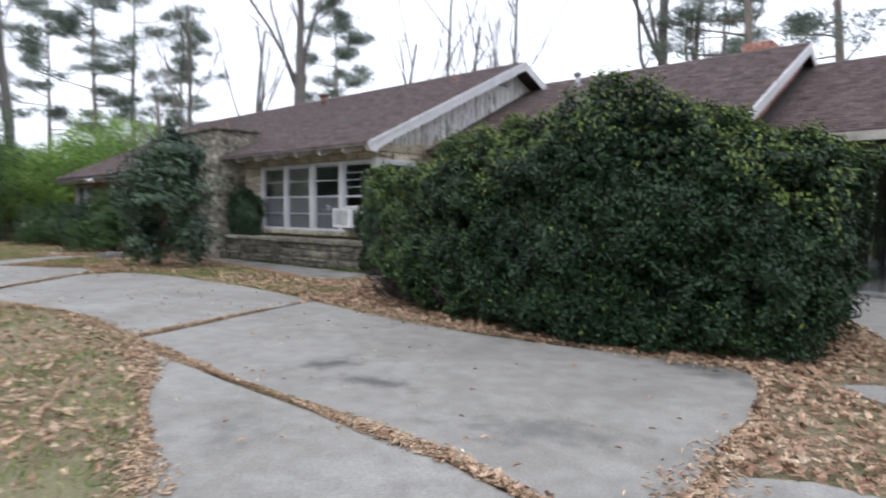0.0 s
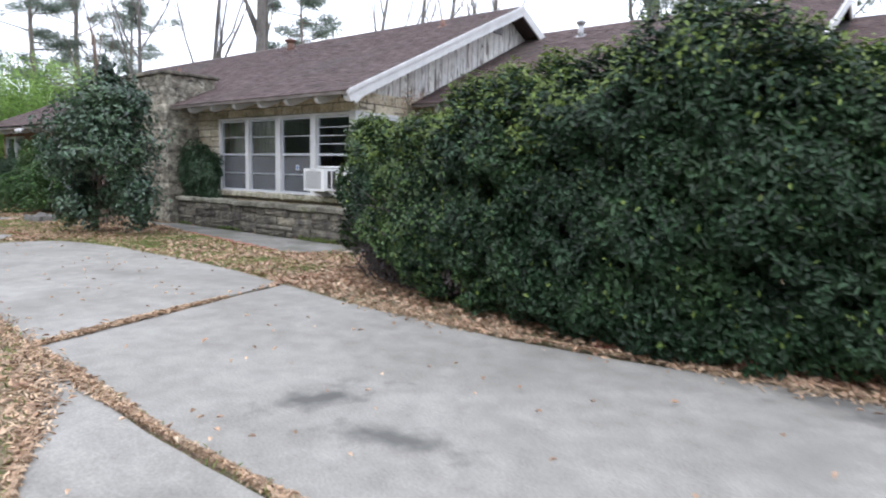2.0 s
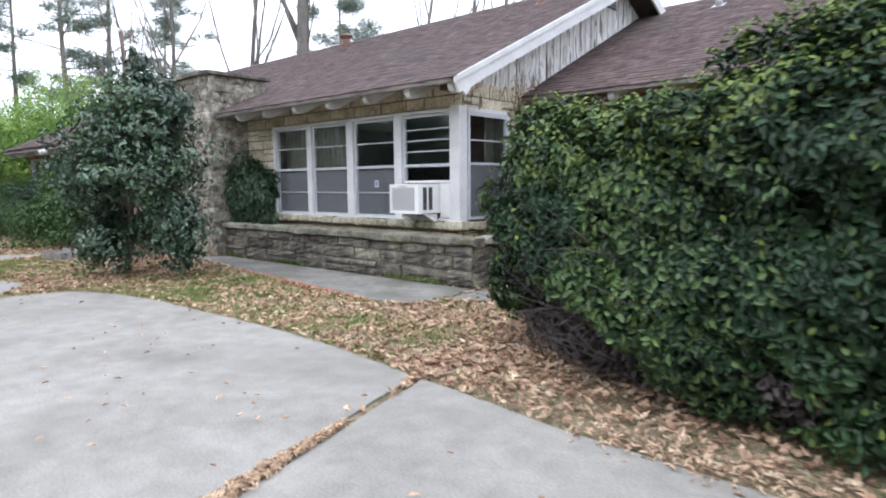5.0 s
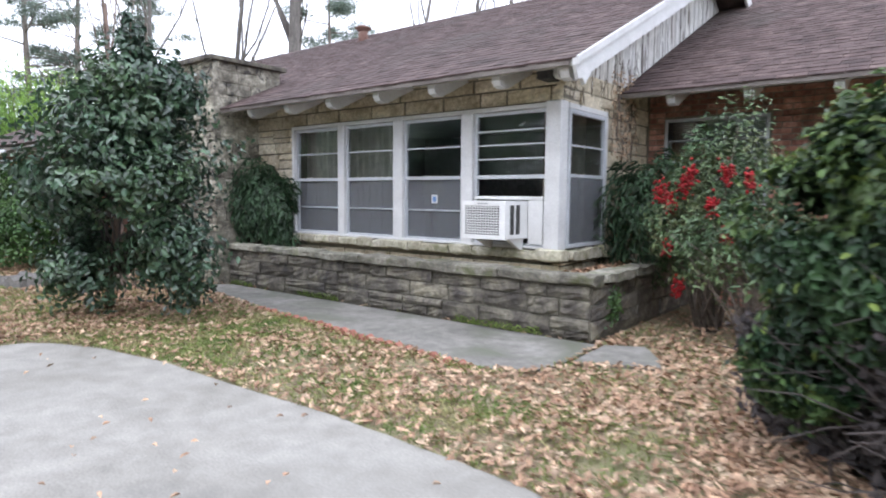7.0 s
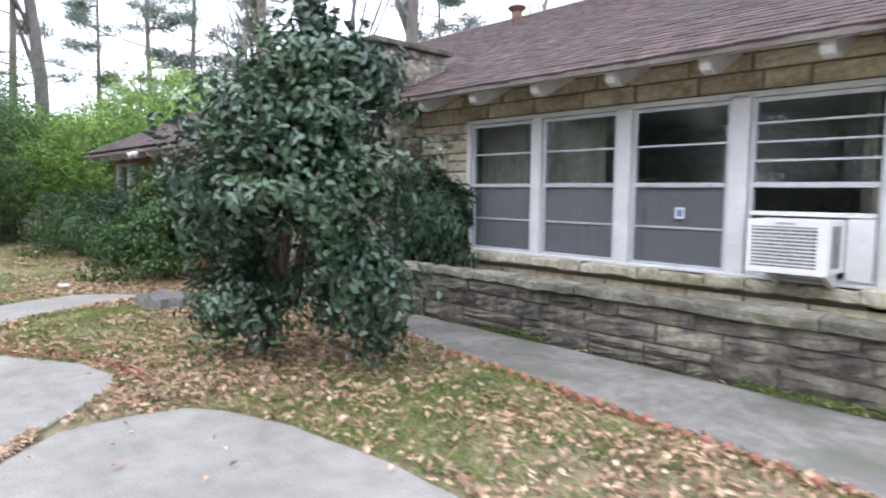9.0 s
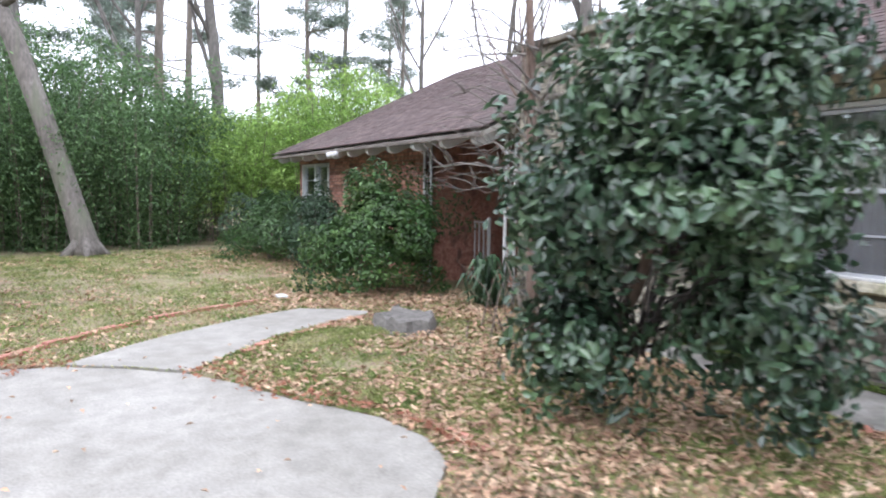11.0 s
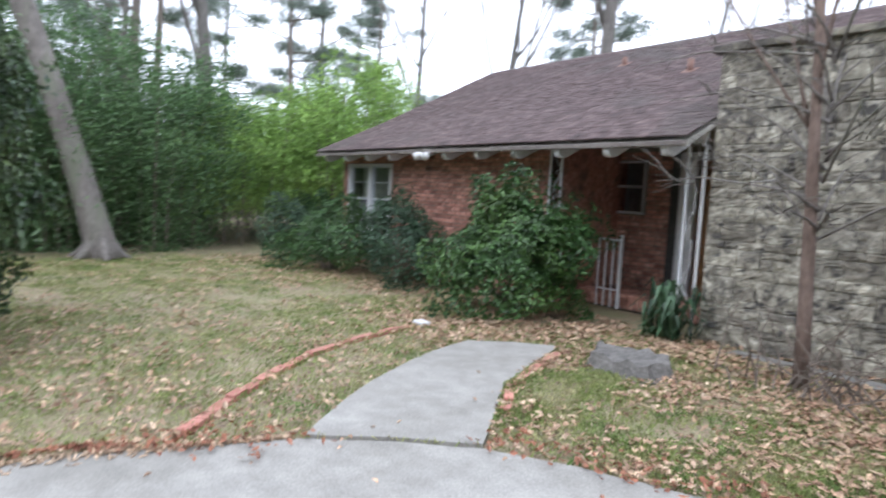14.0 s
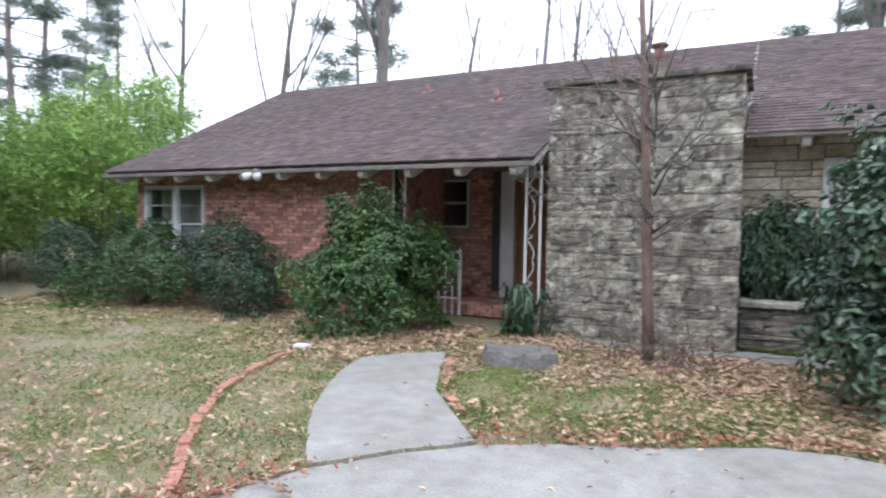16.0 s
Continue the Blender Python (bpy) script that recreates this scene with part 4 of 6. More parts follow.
part("head_rail", Geo().bev(-12.99, -8.883, 9.5, 9.62, 2.205, 2.25, 0.006).mesh("head_rail", WHITE), band)
part("sill_rail", Geo().bev(-12.99, -8.883, 9.49, 9.62, 0.753, 0.778, 0.006).mesh("sill_rail", WHITE), band)
sticker = tagged(new("window_sticker", Geo().box(-10.43, -10.34, 9.542, 9.544, 1.21, 1.31).mesh("window_sticker", WHITE)), "small white sticker with a blue shape on the glass", "sticker")
part("printed_shape", Geo().box(-10.41, -10.36, 9.539, 9.541, 1.23, 1.29).mesh("printed_shape", surface("blue_print", [(0.1, 0.2, 0.45), (0.12, 0.25, 0.5)], 0.6, 9, 0, 40)), sticker)
# window round the corner, faces +x
side_win = thing("window_5", (-8.72, 10.05, 0.76), "narrow side window with grey screen and dead creeper", "window", "", "structure")
X = -8.74
part("window_frame", Geo().bev(X, X + 0.045, 9.63, 9.675, 0.77, 2.19, 0.004).bev(X, X + 0.045, 10.47, 10.515, 0.77, 2.19, 0.004).bev(X, X + 0.045, 9.675, 10.47, 2.145, 2.19, 0.004).bev(X, X + 0.045, 9.675, 10.47, 0.77, 0.81, 0.004).mesh("window_frame", ALU), side_win)
part("meeting_rail", Geo().bev(X, X + 0.04, 9.675, 10.47, 1.5, 1.535, 0.004).mesh("meeting_rail", ALU), side_win)
part("muntin", Geo().bev(X + 0.008, X + 0.026, 9.675, 10.47, 1.82, 1.84, 0.003).mesh("muntin", ALU), side_win)
for z0, z1 in ((0.81, 1.5), (1.535, 2.145)):
    part("pane", Geo().box(X + 0.012, X + 0.016, 9.675, 10.47, z0, z1).mesh("pane", GLASS), side_win).visible_shadow = False
part("insect_screen", Geo().box(X + 0.03, X + 0.031, 9.675, 10.47, 0.81, 1.5).mesh("insect_screen", SCREEN), side_win)
part("casing", Geo().bev(-8.73, -8.7, 10.515, 10.57, 0.76, 2.25, 0.005).bev(-8.73, -8.7, 9.63, 10.57, 2.195, 2.25, 0.005).mesh("casing", WHITE), side_win)

for k, (a, b) in enumerate(((-24.0, -23.28), (-23.18, -22.52))):
    sash_window("window_%d" % (6 + k), a, b, 0.62, 1.98, 8.88, "white-framed bedroom window above the shrubs", (0.26, 0.76), True, group="bedroom windows")
bed_frame = thing("bedroom_window_frame", (-23.2, 8.86, 0.6), "white painted bedroom window surround", "window frame", "", "structure")
for a, b in ((-24.07, -24.0), (-23.28, -23.18), (-22.52, -22.47)):
    part("mullion", Geo().bev(a, b, 8.83, 8.95, 0.6, 2.02, 0.008).mesh("mullion", WHITE), bed_frame)
part("head_rail", Geo().bev(-24.0, -22.52, 8.84, 8.95, 1.985, 2.02, 0.006).mesh("head_rail", WHITE), bed_frame)
sash_window("window_8", PW[0], PW[1], PW[2], PW[3], 10.5, "small dark porch window", (), False)
sash_window("window_9", WW[0], WW[1], WW[2], WW[3], 11.84, "kitchen window behind the red-berried shrub", (0.75,), True)

# rooms behind the glass
rooms = thing("room", (-11, 11, 0), "dim rooms behind the windows", "room", "", "structure")
part("room_shell", Geo().box(-13.8, -8.96, 13.4, 13.5, 0, 2.6).box(-13.9, -13.8, 9.77, 13.4, 0, 2.6).box(-9.0, -8.96, 10.9, 13.4, 0, 2.6).box(-13.8, -8.96, 9.77, 13.4, 0.0, 0.1).box(-13.8, -8.96, 9.77, 13.4, 2.42, 2.5).mesh("room_shell", ROOM), rooms)
part("bedroom_shell", Geo().box(-24.1, -19, 12, 12.1, 0, 2.4).box(-19.1, -19, 9.1, 12, 0, 2.4).box(-24.1, -19, 9.06, 12, 0, 0.1).box(-24.1, -19, 9.06, 12, 2.25, 2.3).mesh("bedroom_shell", ROOM), rooms)
part("hall_shell", Geo().box(-18.7, -16.1, 12.5, 12.6, 0, 2.4).box(-16.2, -16.1, 10.72, 12.5, 0, 2.4).box(-18.7, -18.6, 10.72, 12.5, 0, 2.4).box(-18.7, -16.1, 10.72, 12.5, 0.1, 0.2).box(-18.7, -16.1, 10.72, 12.5, 2.4, 2.45).mesh("hall_shell", ROOM), rooms)
part("kitchen_shell", Geo().box(-8.7, -2.85, 14.4, 14.5, 0, 2.5).box(-8.7, -2.85, 12.04, 14.4, 0, 0.1).box(-8.7, -2.85, 12.04, 14.4, 2.5, 2.55).mesh("kitchen_shell", ROOM), rooms)


def curtain(x0, x1, y, z0, z1, label):
    n = int((x1 - x0) / 0.012)
    vs, fs = [], []
    for i in range(n + 1):
        x = x0 + (x1 - x0) * i / n
        d = 0.03 * math.sin(x * 52) + 0.012 * math.sin(x * 23 + 1)
        vs += [(x, y + d, z0), (x, y + d * 0.6, z1), (x, y + d + 0.012, z0), (x, y + d * 0.6 + 0.012, z1)]
    for i in range(n):
        a, b = 4 * i, 4 * i + 4
        fs += [(a, b, b + 1, a + 1), (b + 2, a + 2, a + 3, b + 3), (a + 1, b + 1, b + 3, a + 3), (a, a + 2, b + 2, b)]
    solid("curtain", Geo().add(vs, fs), CURTAIN, label, "curtain", "", True, "curtains")


curtain(-13.1, -12.0, 9.86, 0.7, 2.4, "beige pleated curtain drawn across the window")
curtain(-12.0, -11.35, 9.86, 0.7, 2.4, "beige pleated curtain half drawn")
curtain(-24.0, -22.6, 9.16, 0.5, 2.2, "pale curtain in the bedroom window")
curtain(-9.3, -8.98, 10.75, 0.7, 2.4, "pale curtain by the corner window")
lamp = thing("table_lamp", (-11.3, 10.6, 0.1), "dim standing lamp seen through the glass", "lamp")
part("pole", Geo().tube([(-11.3, 10.6, 0.1), (-11.3, 10.6, 1.35)], [0.02, 0.02], 8).mesh("pole", DARK), lamp)
part("base", Geo().tube([(-11.3, 10.6, 0.1), (-11.3, 10.6, 0.13)], [0.14, 0.13], 14).mesh("base", DARK), lamp)
part("shade", Geo().tube([(-11.3, 10.6, 1.3), (-11.3, 10.6, 1.58)], [0.17, 0.12], 16).mesh("shade", CURTAIN, True), lamp)

# ---- air conditioner ----
ac = thing("air_conditioner", (-9.37, 9.3, 0.85), "white window air conditioner hung on two brackets", "air conditioner")
A0, A1, B0, B1, Z0, Z1 = -9.64, -9.1, 9.1, 9.53, 0.86, 1.25
ac_body = part("body", Geo().bev(A0, A1, B0 + 0.015, B1, Z0, Z1, 0.012).mesh("body", AC_WHITE), ac)
g = Geo()
g.bev(A0, A1 - 0.0, B0 - 0.01, B0 + 0.02, Z1 - 0.05, Z1, 0.004).bev(A0, A1, B0 - 0.01, B0 + 0.02, Z0, Z0 + 0.045, 0.004).bev(A0, A0 + 0.035, B0 - 0.01, B0 + 0.02, Z0 + 0.045, Z1 - 0.05, 0.004).bev(A1 - 0.075, A1, B0 - 0.01, B0 + 0.02, Z0 + 0.045, Z1 - 0.05, 0.004)
front = part("front_frame", g.mesh("front_frame", AC_WHITE), ac)
part("coil", Geo().box(A0 + 0.03, A1 - 0.07, B0 + 0.008, B0 + 0.013, Z0 + 0.04, Z1 - 0.045).mesh("coil", DARK), ac, "dark condenser coil")
for k in range(11):
    z = Z0 + 0.06 + 0.0262 * k
    part("grille_bar", Geo().box(A0 + 0.035, A1 - 0.075, B0 - 0.004, B0 + 0.006, z, z + 0.009).mesh("grille_bar", AC_WHITE), front)
for k in range(12):
    x = A0 + 0.06 + 0.033 * k
    part("grille_bar", Geo().box(x, x + 0.006, B0 - 0.002, B0 + 0.005, Z0 + 0.045, Z1 - 0.05).mesh("grille_bar", AC_WHITE), front)
for k in range(2):
    y = B0 + 0.075 + 0.11 * k
    part("side_louvre", Geo().box(A1 - 0.004, A1 + 0.002, y, y + 0.075, Z0 + 0.05, Z1 - 0.04).mesh("side_louvre", DARK), ac_body, "dark side louvre")
part("name_plate", Geo().box(A0 + 0.2, A0 + 0.32, B0 - 0.014, B0 - 0.009, Z1 - 0.032, Z1 - 0.018).mesh("name_plate", GREY_METAL), front)
for x in (A0 + 0.1, A1 - 0.06):
    part("bracket", Geo().prism([(9.2, Z0 + 0.0), (9.5, Z0 + 0.0), (9.5, Z0 - 0.12), (9.46, Z0 - 0.12)], x - 0.02, x + 0.02, "x").mesh("bracket", AC_WHITE), ac)
filler = thing("window_filler", (-9.0, 9.5, 0.78), "pale folding filler panel beside the air conditioner", "panel")
part("panel", Geo().bev(A1 + 0.005, -8.92, 9.515, 9.535, 0.8, 1.26, 0.004).mesh("panel", AC_WHITE), filler)
part("top_rail", Geo().bev(-9.78, -8.92, 9.505, 9.535, 1.265, 1.3, 0.004).mesh("top_rail", AC_WHITE), filler)

# ---- porch ----
porch = thing("porch_floor", (-17.3, 9.6, 0), "dark red brick porch floor and step", "porch", "", "structure")
part("floor_core", Geo().box(-18.48, -16.12, 9.72, 10.54, -0.1, 0.17).mesh("floor_core", MORTAR_DARK), porch)
for i in range(11):
    for j in range(4):
        part("brick", Geo().box(-18.48 + 0.214 * i, -18.48 + 0.214 * i + 0.2, 9.67 + 0.214 * j, 9.67 + 0.214 * j + 0.2, 0.16, 0.195).mesh("brick", BRICK), porch)
for i in range(11):
    part("brick", Geo().bev(-18.48 + 0.214 * i, -18.48 + 0.214 * i + 0.2, 9.66, 9.72, 0.0, 0.16, 0.006).mesh("brick", BRICK), porch)
door = thing("door_1", (-17, 10.55, 0.2), "white storm door frame with a brown inner door ajar", "door", "", "structure")
part("door_frame", Geo().bev(-17.42, -17.18, 10.44, 10.56, 0.2, 2.27, 0.008).bev(-16.62, -16.5, 10.44, 10.56, 0.2, 2.27, 0.008).bev(-17.18, -16.62, 10.44, 10.56, 2.17, 2.27, 0.008).mesh("door_frame", WHITE), door)
leaf = part("door_leaf", Geo().bev(-17.28, -16.64, 10.6, 10.645, 0.21, 2.16, 0.006).mesh("door_leaf", DOOR_WOOD), door)
for k in range(3):
    part("door_panel", Geo().bev(-17.2, -16.72, 10.585, 10.6, 0.35 + 0.6 * k, 0.8 + 0.6 * k, 0.01).mesh("door_panel", DOOR_WOOD), door)
part("handle", Geo().tube([(-17.22, 10.6, 1.1), (-17.22, 10.55, 1.1), (-17.14, 10.55, 1.1)], [0.012] * 3, 8).mesh("handle", GREY_METAL), door)
# Narrow dark upright strip left of the door frame.
shutter = thing("porch_shutter", (-17.52, 10.5, 0.3), "dark narrow strip beside the door", "shutter")
part("panel", Geo().bev(-17.58, -17.43, 10.48, 10.52, 0.3, 2.28, 0.006).mesh("panel", DARK), shutter)


def iron_post(x, y, z0, z1, flip=1):
    p = thing("porch_post", (x, y, z0), "white wrought-iron porch post with scrollwork", "post", "porch posts")
    for dx in (-0.1, 0.1):
        part("upright", Geo().box(x + dx - 0.014, x + dx + 0.014, y - 0.014, y + 0.014, z0, z1).mesh("upright", WHITE), p)
    n = 7
    for k in range(n):
        zc = z0 + (k + 0.5) * (z1 - z0) / n
        h = (z1 - z0) / n * 0.46
        pts = [(x + 0.075 * math.sin(a) * flip * (0.55 + 0.45 * math.cos(a / 2)), y, zc + h * math.cos(a / 2 + 0.0) * (1 if k % 2 else -1)) for a in np.linspace(0, 2 * math.pi, 15)]
        part("scroll", Geo().tube(pts, [0.007] * 15, 5).mesh("scroll", WHITE), p)


iron_post(-18.38, 8.84, 0.0, 2.2)
iron_post(-16.3, 8.84, 0.0, 2.2, -1)
val = Geo()
pts = [(-18.45, 2.42)]
for i in range(23):
    for a in (0.0, 0.5):
        pts.append((-18.45 + 0.1 * (i + a), 2.19 if a else 2.235))
pts += [(-16.13, 2.42)]
solid("porch_valance", val.prism(pts, 8.78, 8.81, "y"), SOFFIT, "scalloped cream valance board over the porch", "valance", "structure")
rail = thing("porch_railing", (-18.0, 9.57, 0), "low white iron railing beside the step", "railing")
for k in range(4):
    x = -18.08 + 0.12 * k
    part("baluster" if k < 3 else "newel", Geo().box(x - (0.009 if k < 3 else 0.02), x + (0.009 if k < 3 else 0.02), 9.55, 9.55 + (0.018 if k < 3 else 0.04), 0.0, 0.98 if k < 3 else 1.05).mesh("baluster", WHITE), rail)
part("top_rail", Geo().box(-18.09, -17.72, 9.545, 9.575, 0.96, 0.985).mesh("top_rail", WHITE), rail)
part("bottom_rail", Geo().box(-18.09, -17.72, 9.55, 9.57, 0.25, 0.27).mesh("bottom_rail", WHITE), rail)

# flood light
FX = -20.66
fl = thing("flood_light", (FX, 8.3, 2.2), "white twin flood light hung under the eave", "light")
part("mount", Geo().tube([(FX, 8.3, 2.215), (FX, 8.3, 2.13)], [0.055, 0.05], 12).mesh("mount", WHITE), fl)
for dx in (-0.12, 0.12):
    part("lamp_head", Geo().tube([(FX, 8.3, 2.15), (FX + dx * 0.6, 8.26, 2.13), (FX + dx * 0.8, 8.22, 2.11), (FX + dx * 1.2, 8.14, 2.07)], [0.02, 0.03, 0.05, 0.066], 12).mesh("lamp_head", WHITE, True), fl)


# roof vents
def roof_pipe(x, y, z, h, r, mat, label, hood=False):
    p = thing("roof_vent", (x, y, z), label, "vent pipe")
    part("flashing", Geo().prism([(y - 0.1, z - 0.1 * SLOPE + 0.03), (y + 0.1, z + 0.1 * SLOPE + 0.03), (y + 0.1, z + 0.1 * SLOPE + 0.0), (y - 0.1, z - 0.1 * SLOPE)], x - 0.1, x + 0.1, "x").mesh("flashing", mat), p)
    part("pipe", Geo().tube([(x, y, z - 0.05), (x, y, z + h)], [r, r], 12).mesh("pipe", mat, True), p)
    if hood:
        part("hood", Geo().tube([(x, y, z + h - 0.02), (x, y, z + h + 0.05), (x, y, z + h + 0.07), (x, y, z + h + 0.13)], [r * 0.9, r * 1.7, r * 1.75, r * 0.3], 12).mesh("hood", mat), p)


roof_pipe(-15.45, 13.3, roof_z(13.3), 0.2, 0.1, RUST, "rusty hooded roof vent near the ridge", True)
roof_pipe(-19.93, 12.42, brick_roof_z(12.42), 0.16, 0.05, RUST, "short terracotta vent pipe on the roof")
roof_pipe(-17.88, 11.25, brick_roof_z(11.25), 0.2, 0.05, RUST, "short terracotta vent pipe on the roof")
roof_pipe(-7.20, 14.64, wing_z(14.64), 0.24, 0.06, GREY_METAL, "grey metal vent pipe on the kitchen roof", True)
roof_pipe(-9.8, 13.1, roof_z(13.1), 0.16, 0.06, RUST, "short terracotta vent pipe on the roof")
chim2 = thing("brick_flue", (-3.4, 15.9, 4.3), "small dark brick flue behind the ridge", "chimney")
part("stack", Geo().bev(-3.75, -3.15, 15.6, 16.2, 3.6, 4.85, 0.02).mesh("stack", BRICK_FAR), chim2)

# ---- planting ----
def leaf_mesh(name, mat, pos, nrm, length, width, up=0.3, fold=0.25, seed=1):
    """Many small folded leaves, each of six corners, at pos, facing nrm."""
    rng = np.random.default_rng(seed)
    n = len(pos)
    nrm = nrm + rng.normal(0, 0.45, (n, 3))
    nrm /= np.linalg.norm(nrm, axis=1, keepdims=True) + 1e-9
    t = rng.normal(0, 1, (n, 3)) + np.array([0, 0, up])
    t -= nrm * (t * nrm).sum(1, keepdims=True)
    t /= np.linalg.norm(t, axis=1, keepdims=True) + 1e-9
    s = np.cross(nrm, t)
    L = (length * rng.uniform(0.65, 1.25, n))[:, None]
    W = (width * rng.uniform(0.7, 1.2, n))[:, None]
    a = pos - t * L * 0.5
    b = pos + t * L * 0.5 - nrm * L * 0.12
    m1, m2 = pos - t * L * 0.12, pos + t * L * 0.2
    e = nrm * W * fold
    v = np.stack([a, m1 + s * W * 0.5 + e, m2 + s * W * 0.42 + e, b, m2 - s * W * 0.42 + e, m1 - s * W * 0.5 + e], 1).reshape(-1, 3)
    k = np.arange(n)[:, None] * 6
    f = np.concatenate([k + np.array([[0, 1, 2, 3]]), k + np.array([[0, 3, 4, 5]])], 1).reshape(-1, 4)
    me = bpy.data.meshes.new(name)
    me.vertices.add(len(v))
    me.vertices.foreach_set("co", v.astype(np.float32).ravel())
    me.loops.add(f.size)
    me.loops.foreach_set("vertex_index", f.astype(np.int32).ravel())
    me.polygons.add(len(f))
    me.polygons.foreach_set("loop_start", np.arange(0, f.size, 4, dtype=np.int32))
    me.update(calc_edges=True)
    me.materials.append(mat)
    return me


OAK = [(-0.5, 0.02), (-0.28, 0.2), (-0.2, 0.12), (-0.02, 0.46), (0.06, 0.2), (0.24, 0.42), (0.28, 0.16), (0.5, 0.0)]


def oak_mesh(name, mat, pos, length, width, seed, tilt=0.38):
    """Fallen lobed leaves: two curled halves either side of the midrib."""
    rng = np.random.default_rng(seed)
    n = len(pos)
    nrm = np.tile([0.0, 0.0, 1.0], (n, 1)) + rng.normal(0, tilt, (n, 3))
    nrm /= np.linalg.norm(nrm, axis=1, keepdims=True)
    t = rng.normal(0, 1, (n, 3))
    t -= nrm * (t * nrm).sum(1, keepdims=True)
    t /= np.linalg.norm(t, axis=1, keepdims=True)
    s = np.cross(nrm, t)
    L, W = (length * rng.uniform(0.55, 1.3, n))[:, None], (width * rng.uniform(0.7, 1.2, n))[:, None]
    curl = rng.uniform(0.0, 0.9, n)[:, None] * W
    k, rows = len(OAK), []
    for side in (1, -1):
        for a, c in OAK:
            rows.append(pos + t * L * a + s * W * c * side + nrm * (curl * (4 * c * c) * 0.5 + L * 0.3 * a * a))
    v = np.stack(rows, 1).reshape(-1, 3)
    f = (np.arange(n)[:, None] * 2 * k + np.concatenate([np.arange(k), 2 * k - 1 - np.arange(k)])[None]).reshape(-1, k)
    me = bpy.data.meshes.new(name)
    me.vertices.add(len(v))
    me.vertices.foreach_set("co", v.astype(np.float32).ravel())
    me.loops.add(f.size)
    me.loops.foreach_set("vertex_index", f.astype(np.int32).ravel())
    me.polygons.add(len(f))
    me.polygons.foreach_set("loop_start", np.arange(0, f.size, k, dtype=np.int32))
    me.update(calc_edges=True)
    me.materials.append(mat)
    return me


def lumpy(p, s, seed):
    """Smooth lumps in space: sums of sines, cheap and repeatable."""
    r = np.random.default_rng(seed)
    out = np.zeros(len(p))
    for k in range(7):
        d = r.normal(0, 1, 3)
        d *= s * r.uniform(0.6, 1.9) / np.linalg.norm(d)
        out += np.sin(p @ d + r.uniform(0, 6.28)) / 7 ** 0.5
    return out


def blob(center, radii, n, seed, shell=0.35, lump=0.18, freq=4.0, low=-0.75, power=2.4):
    """Points and normals in the outer shell of an uneven rounded crown, with gaps."""
    r = np.random.default_rng(seed)
    d = r.normal(0, 1, (n * 2, 3))
    d /= np.linalg.norm(d, axis=1, keepdims=True)
    d = d[d[:, 2] > low][:n]
    sq = (np.abs(d) ** power).sum(1) ** (-1 / power)
    rad = sq * (1 + lump * lumpy(d * 1.0, freq, seed + 1) + 0.5 * lump * lumpy(d, freq * 2.7, seed + 2))
    depth = r.uniform(0, 1, len(d)) ** 1.6 * shell
    gap = lumpy(d, freq * 2.2, seed + 3) > 1.15
    keep = ~(gap & (depth < shell * 0.45))
    p = d * (rad * (1 - depth))[:, None] * np.array(radii) + np.array(center)
    nr = d / np.array(radii)
    nr /= np.linalg.norm(nr, axis=1, keepdims=True)
    return p[keep], nr[keep] + np.array([0, 0, 0.35])


def twigs(base, top_pts, r0, mat, seed, sides=5):
    """Stems from a base out to points of a crown."""
    r = random.Random(seed)
    g = Geo()
    for q in top_pts:
        b = Vector(base) + Vector((r.uniform(-0.12, 0.12), r.uniform(-0.12, 0.12), 0))
        q = Vector(q)
        mid = b.lerp(q, 0.5) + Vector((r.uniform(-0.12, 0.12), r.uniform(-0.12, 0.12), 0.12))
        g.tube([b - Vector((0, 0, 0.06)), b.lerp(mid, 0.5), mid, mid.lerp(q, 0.5) + Vector((0, 0, 0.03)), q], [r0, r0 * 0.8, r0 * 0.6, r0 * 0.4, r0 * 0.15], sides)
    return g


def shrub(name, at, radii, zc, n, size, mat, label, seed, r0=0.02, stems=14, extra=None, lump=0.18, low=-0.8, freq=4.0, group="", shell=0.45, up=0.3, taper=0.0):
    s = thing(name, at, label, "shrub" if "tree" not in name else "tree", group)
    c = (at[0], at[1], zc)
    p, nr = blob(c, radii, n, seed, lump=lump, low=low, freq=freq, shell=shell)
    if taper:
        h = (p[:, 2] - p[:, 2].min()) / (p[:, 2].max() - p[:, 2].min())
        k = (1.12 - taper * h + 0.12 * lumpy(p, 3.5, seed + 7))[:, None]
        p[:, :2] = (p[:, :2] - np.array(at[:2])) * k + np.array(at[:2])
        p[:, 2] = np.maximum(p[:, 2] + 0.14 * h * lumpy(p, 5.0, seed + 8), 0.05)
    part("crown", leaf_mesh("crown", mat, p, nr, size[0], size[1], up, seed=seed), s)
    sel = np.random.default_rng(seed).choice(len(p), stems)
    part("stemwork", twigs(at, [tuple(c + (q - c) * 0.9) for q in p[sel]], r0, TWIG, seed).mesh("stemwork", TWIG, True), s)
    if extra:
        extra(s, p, nr)
    return s


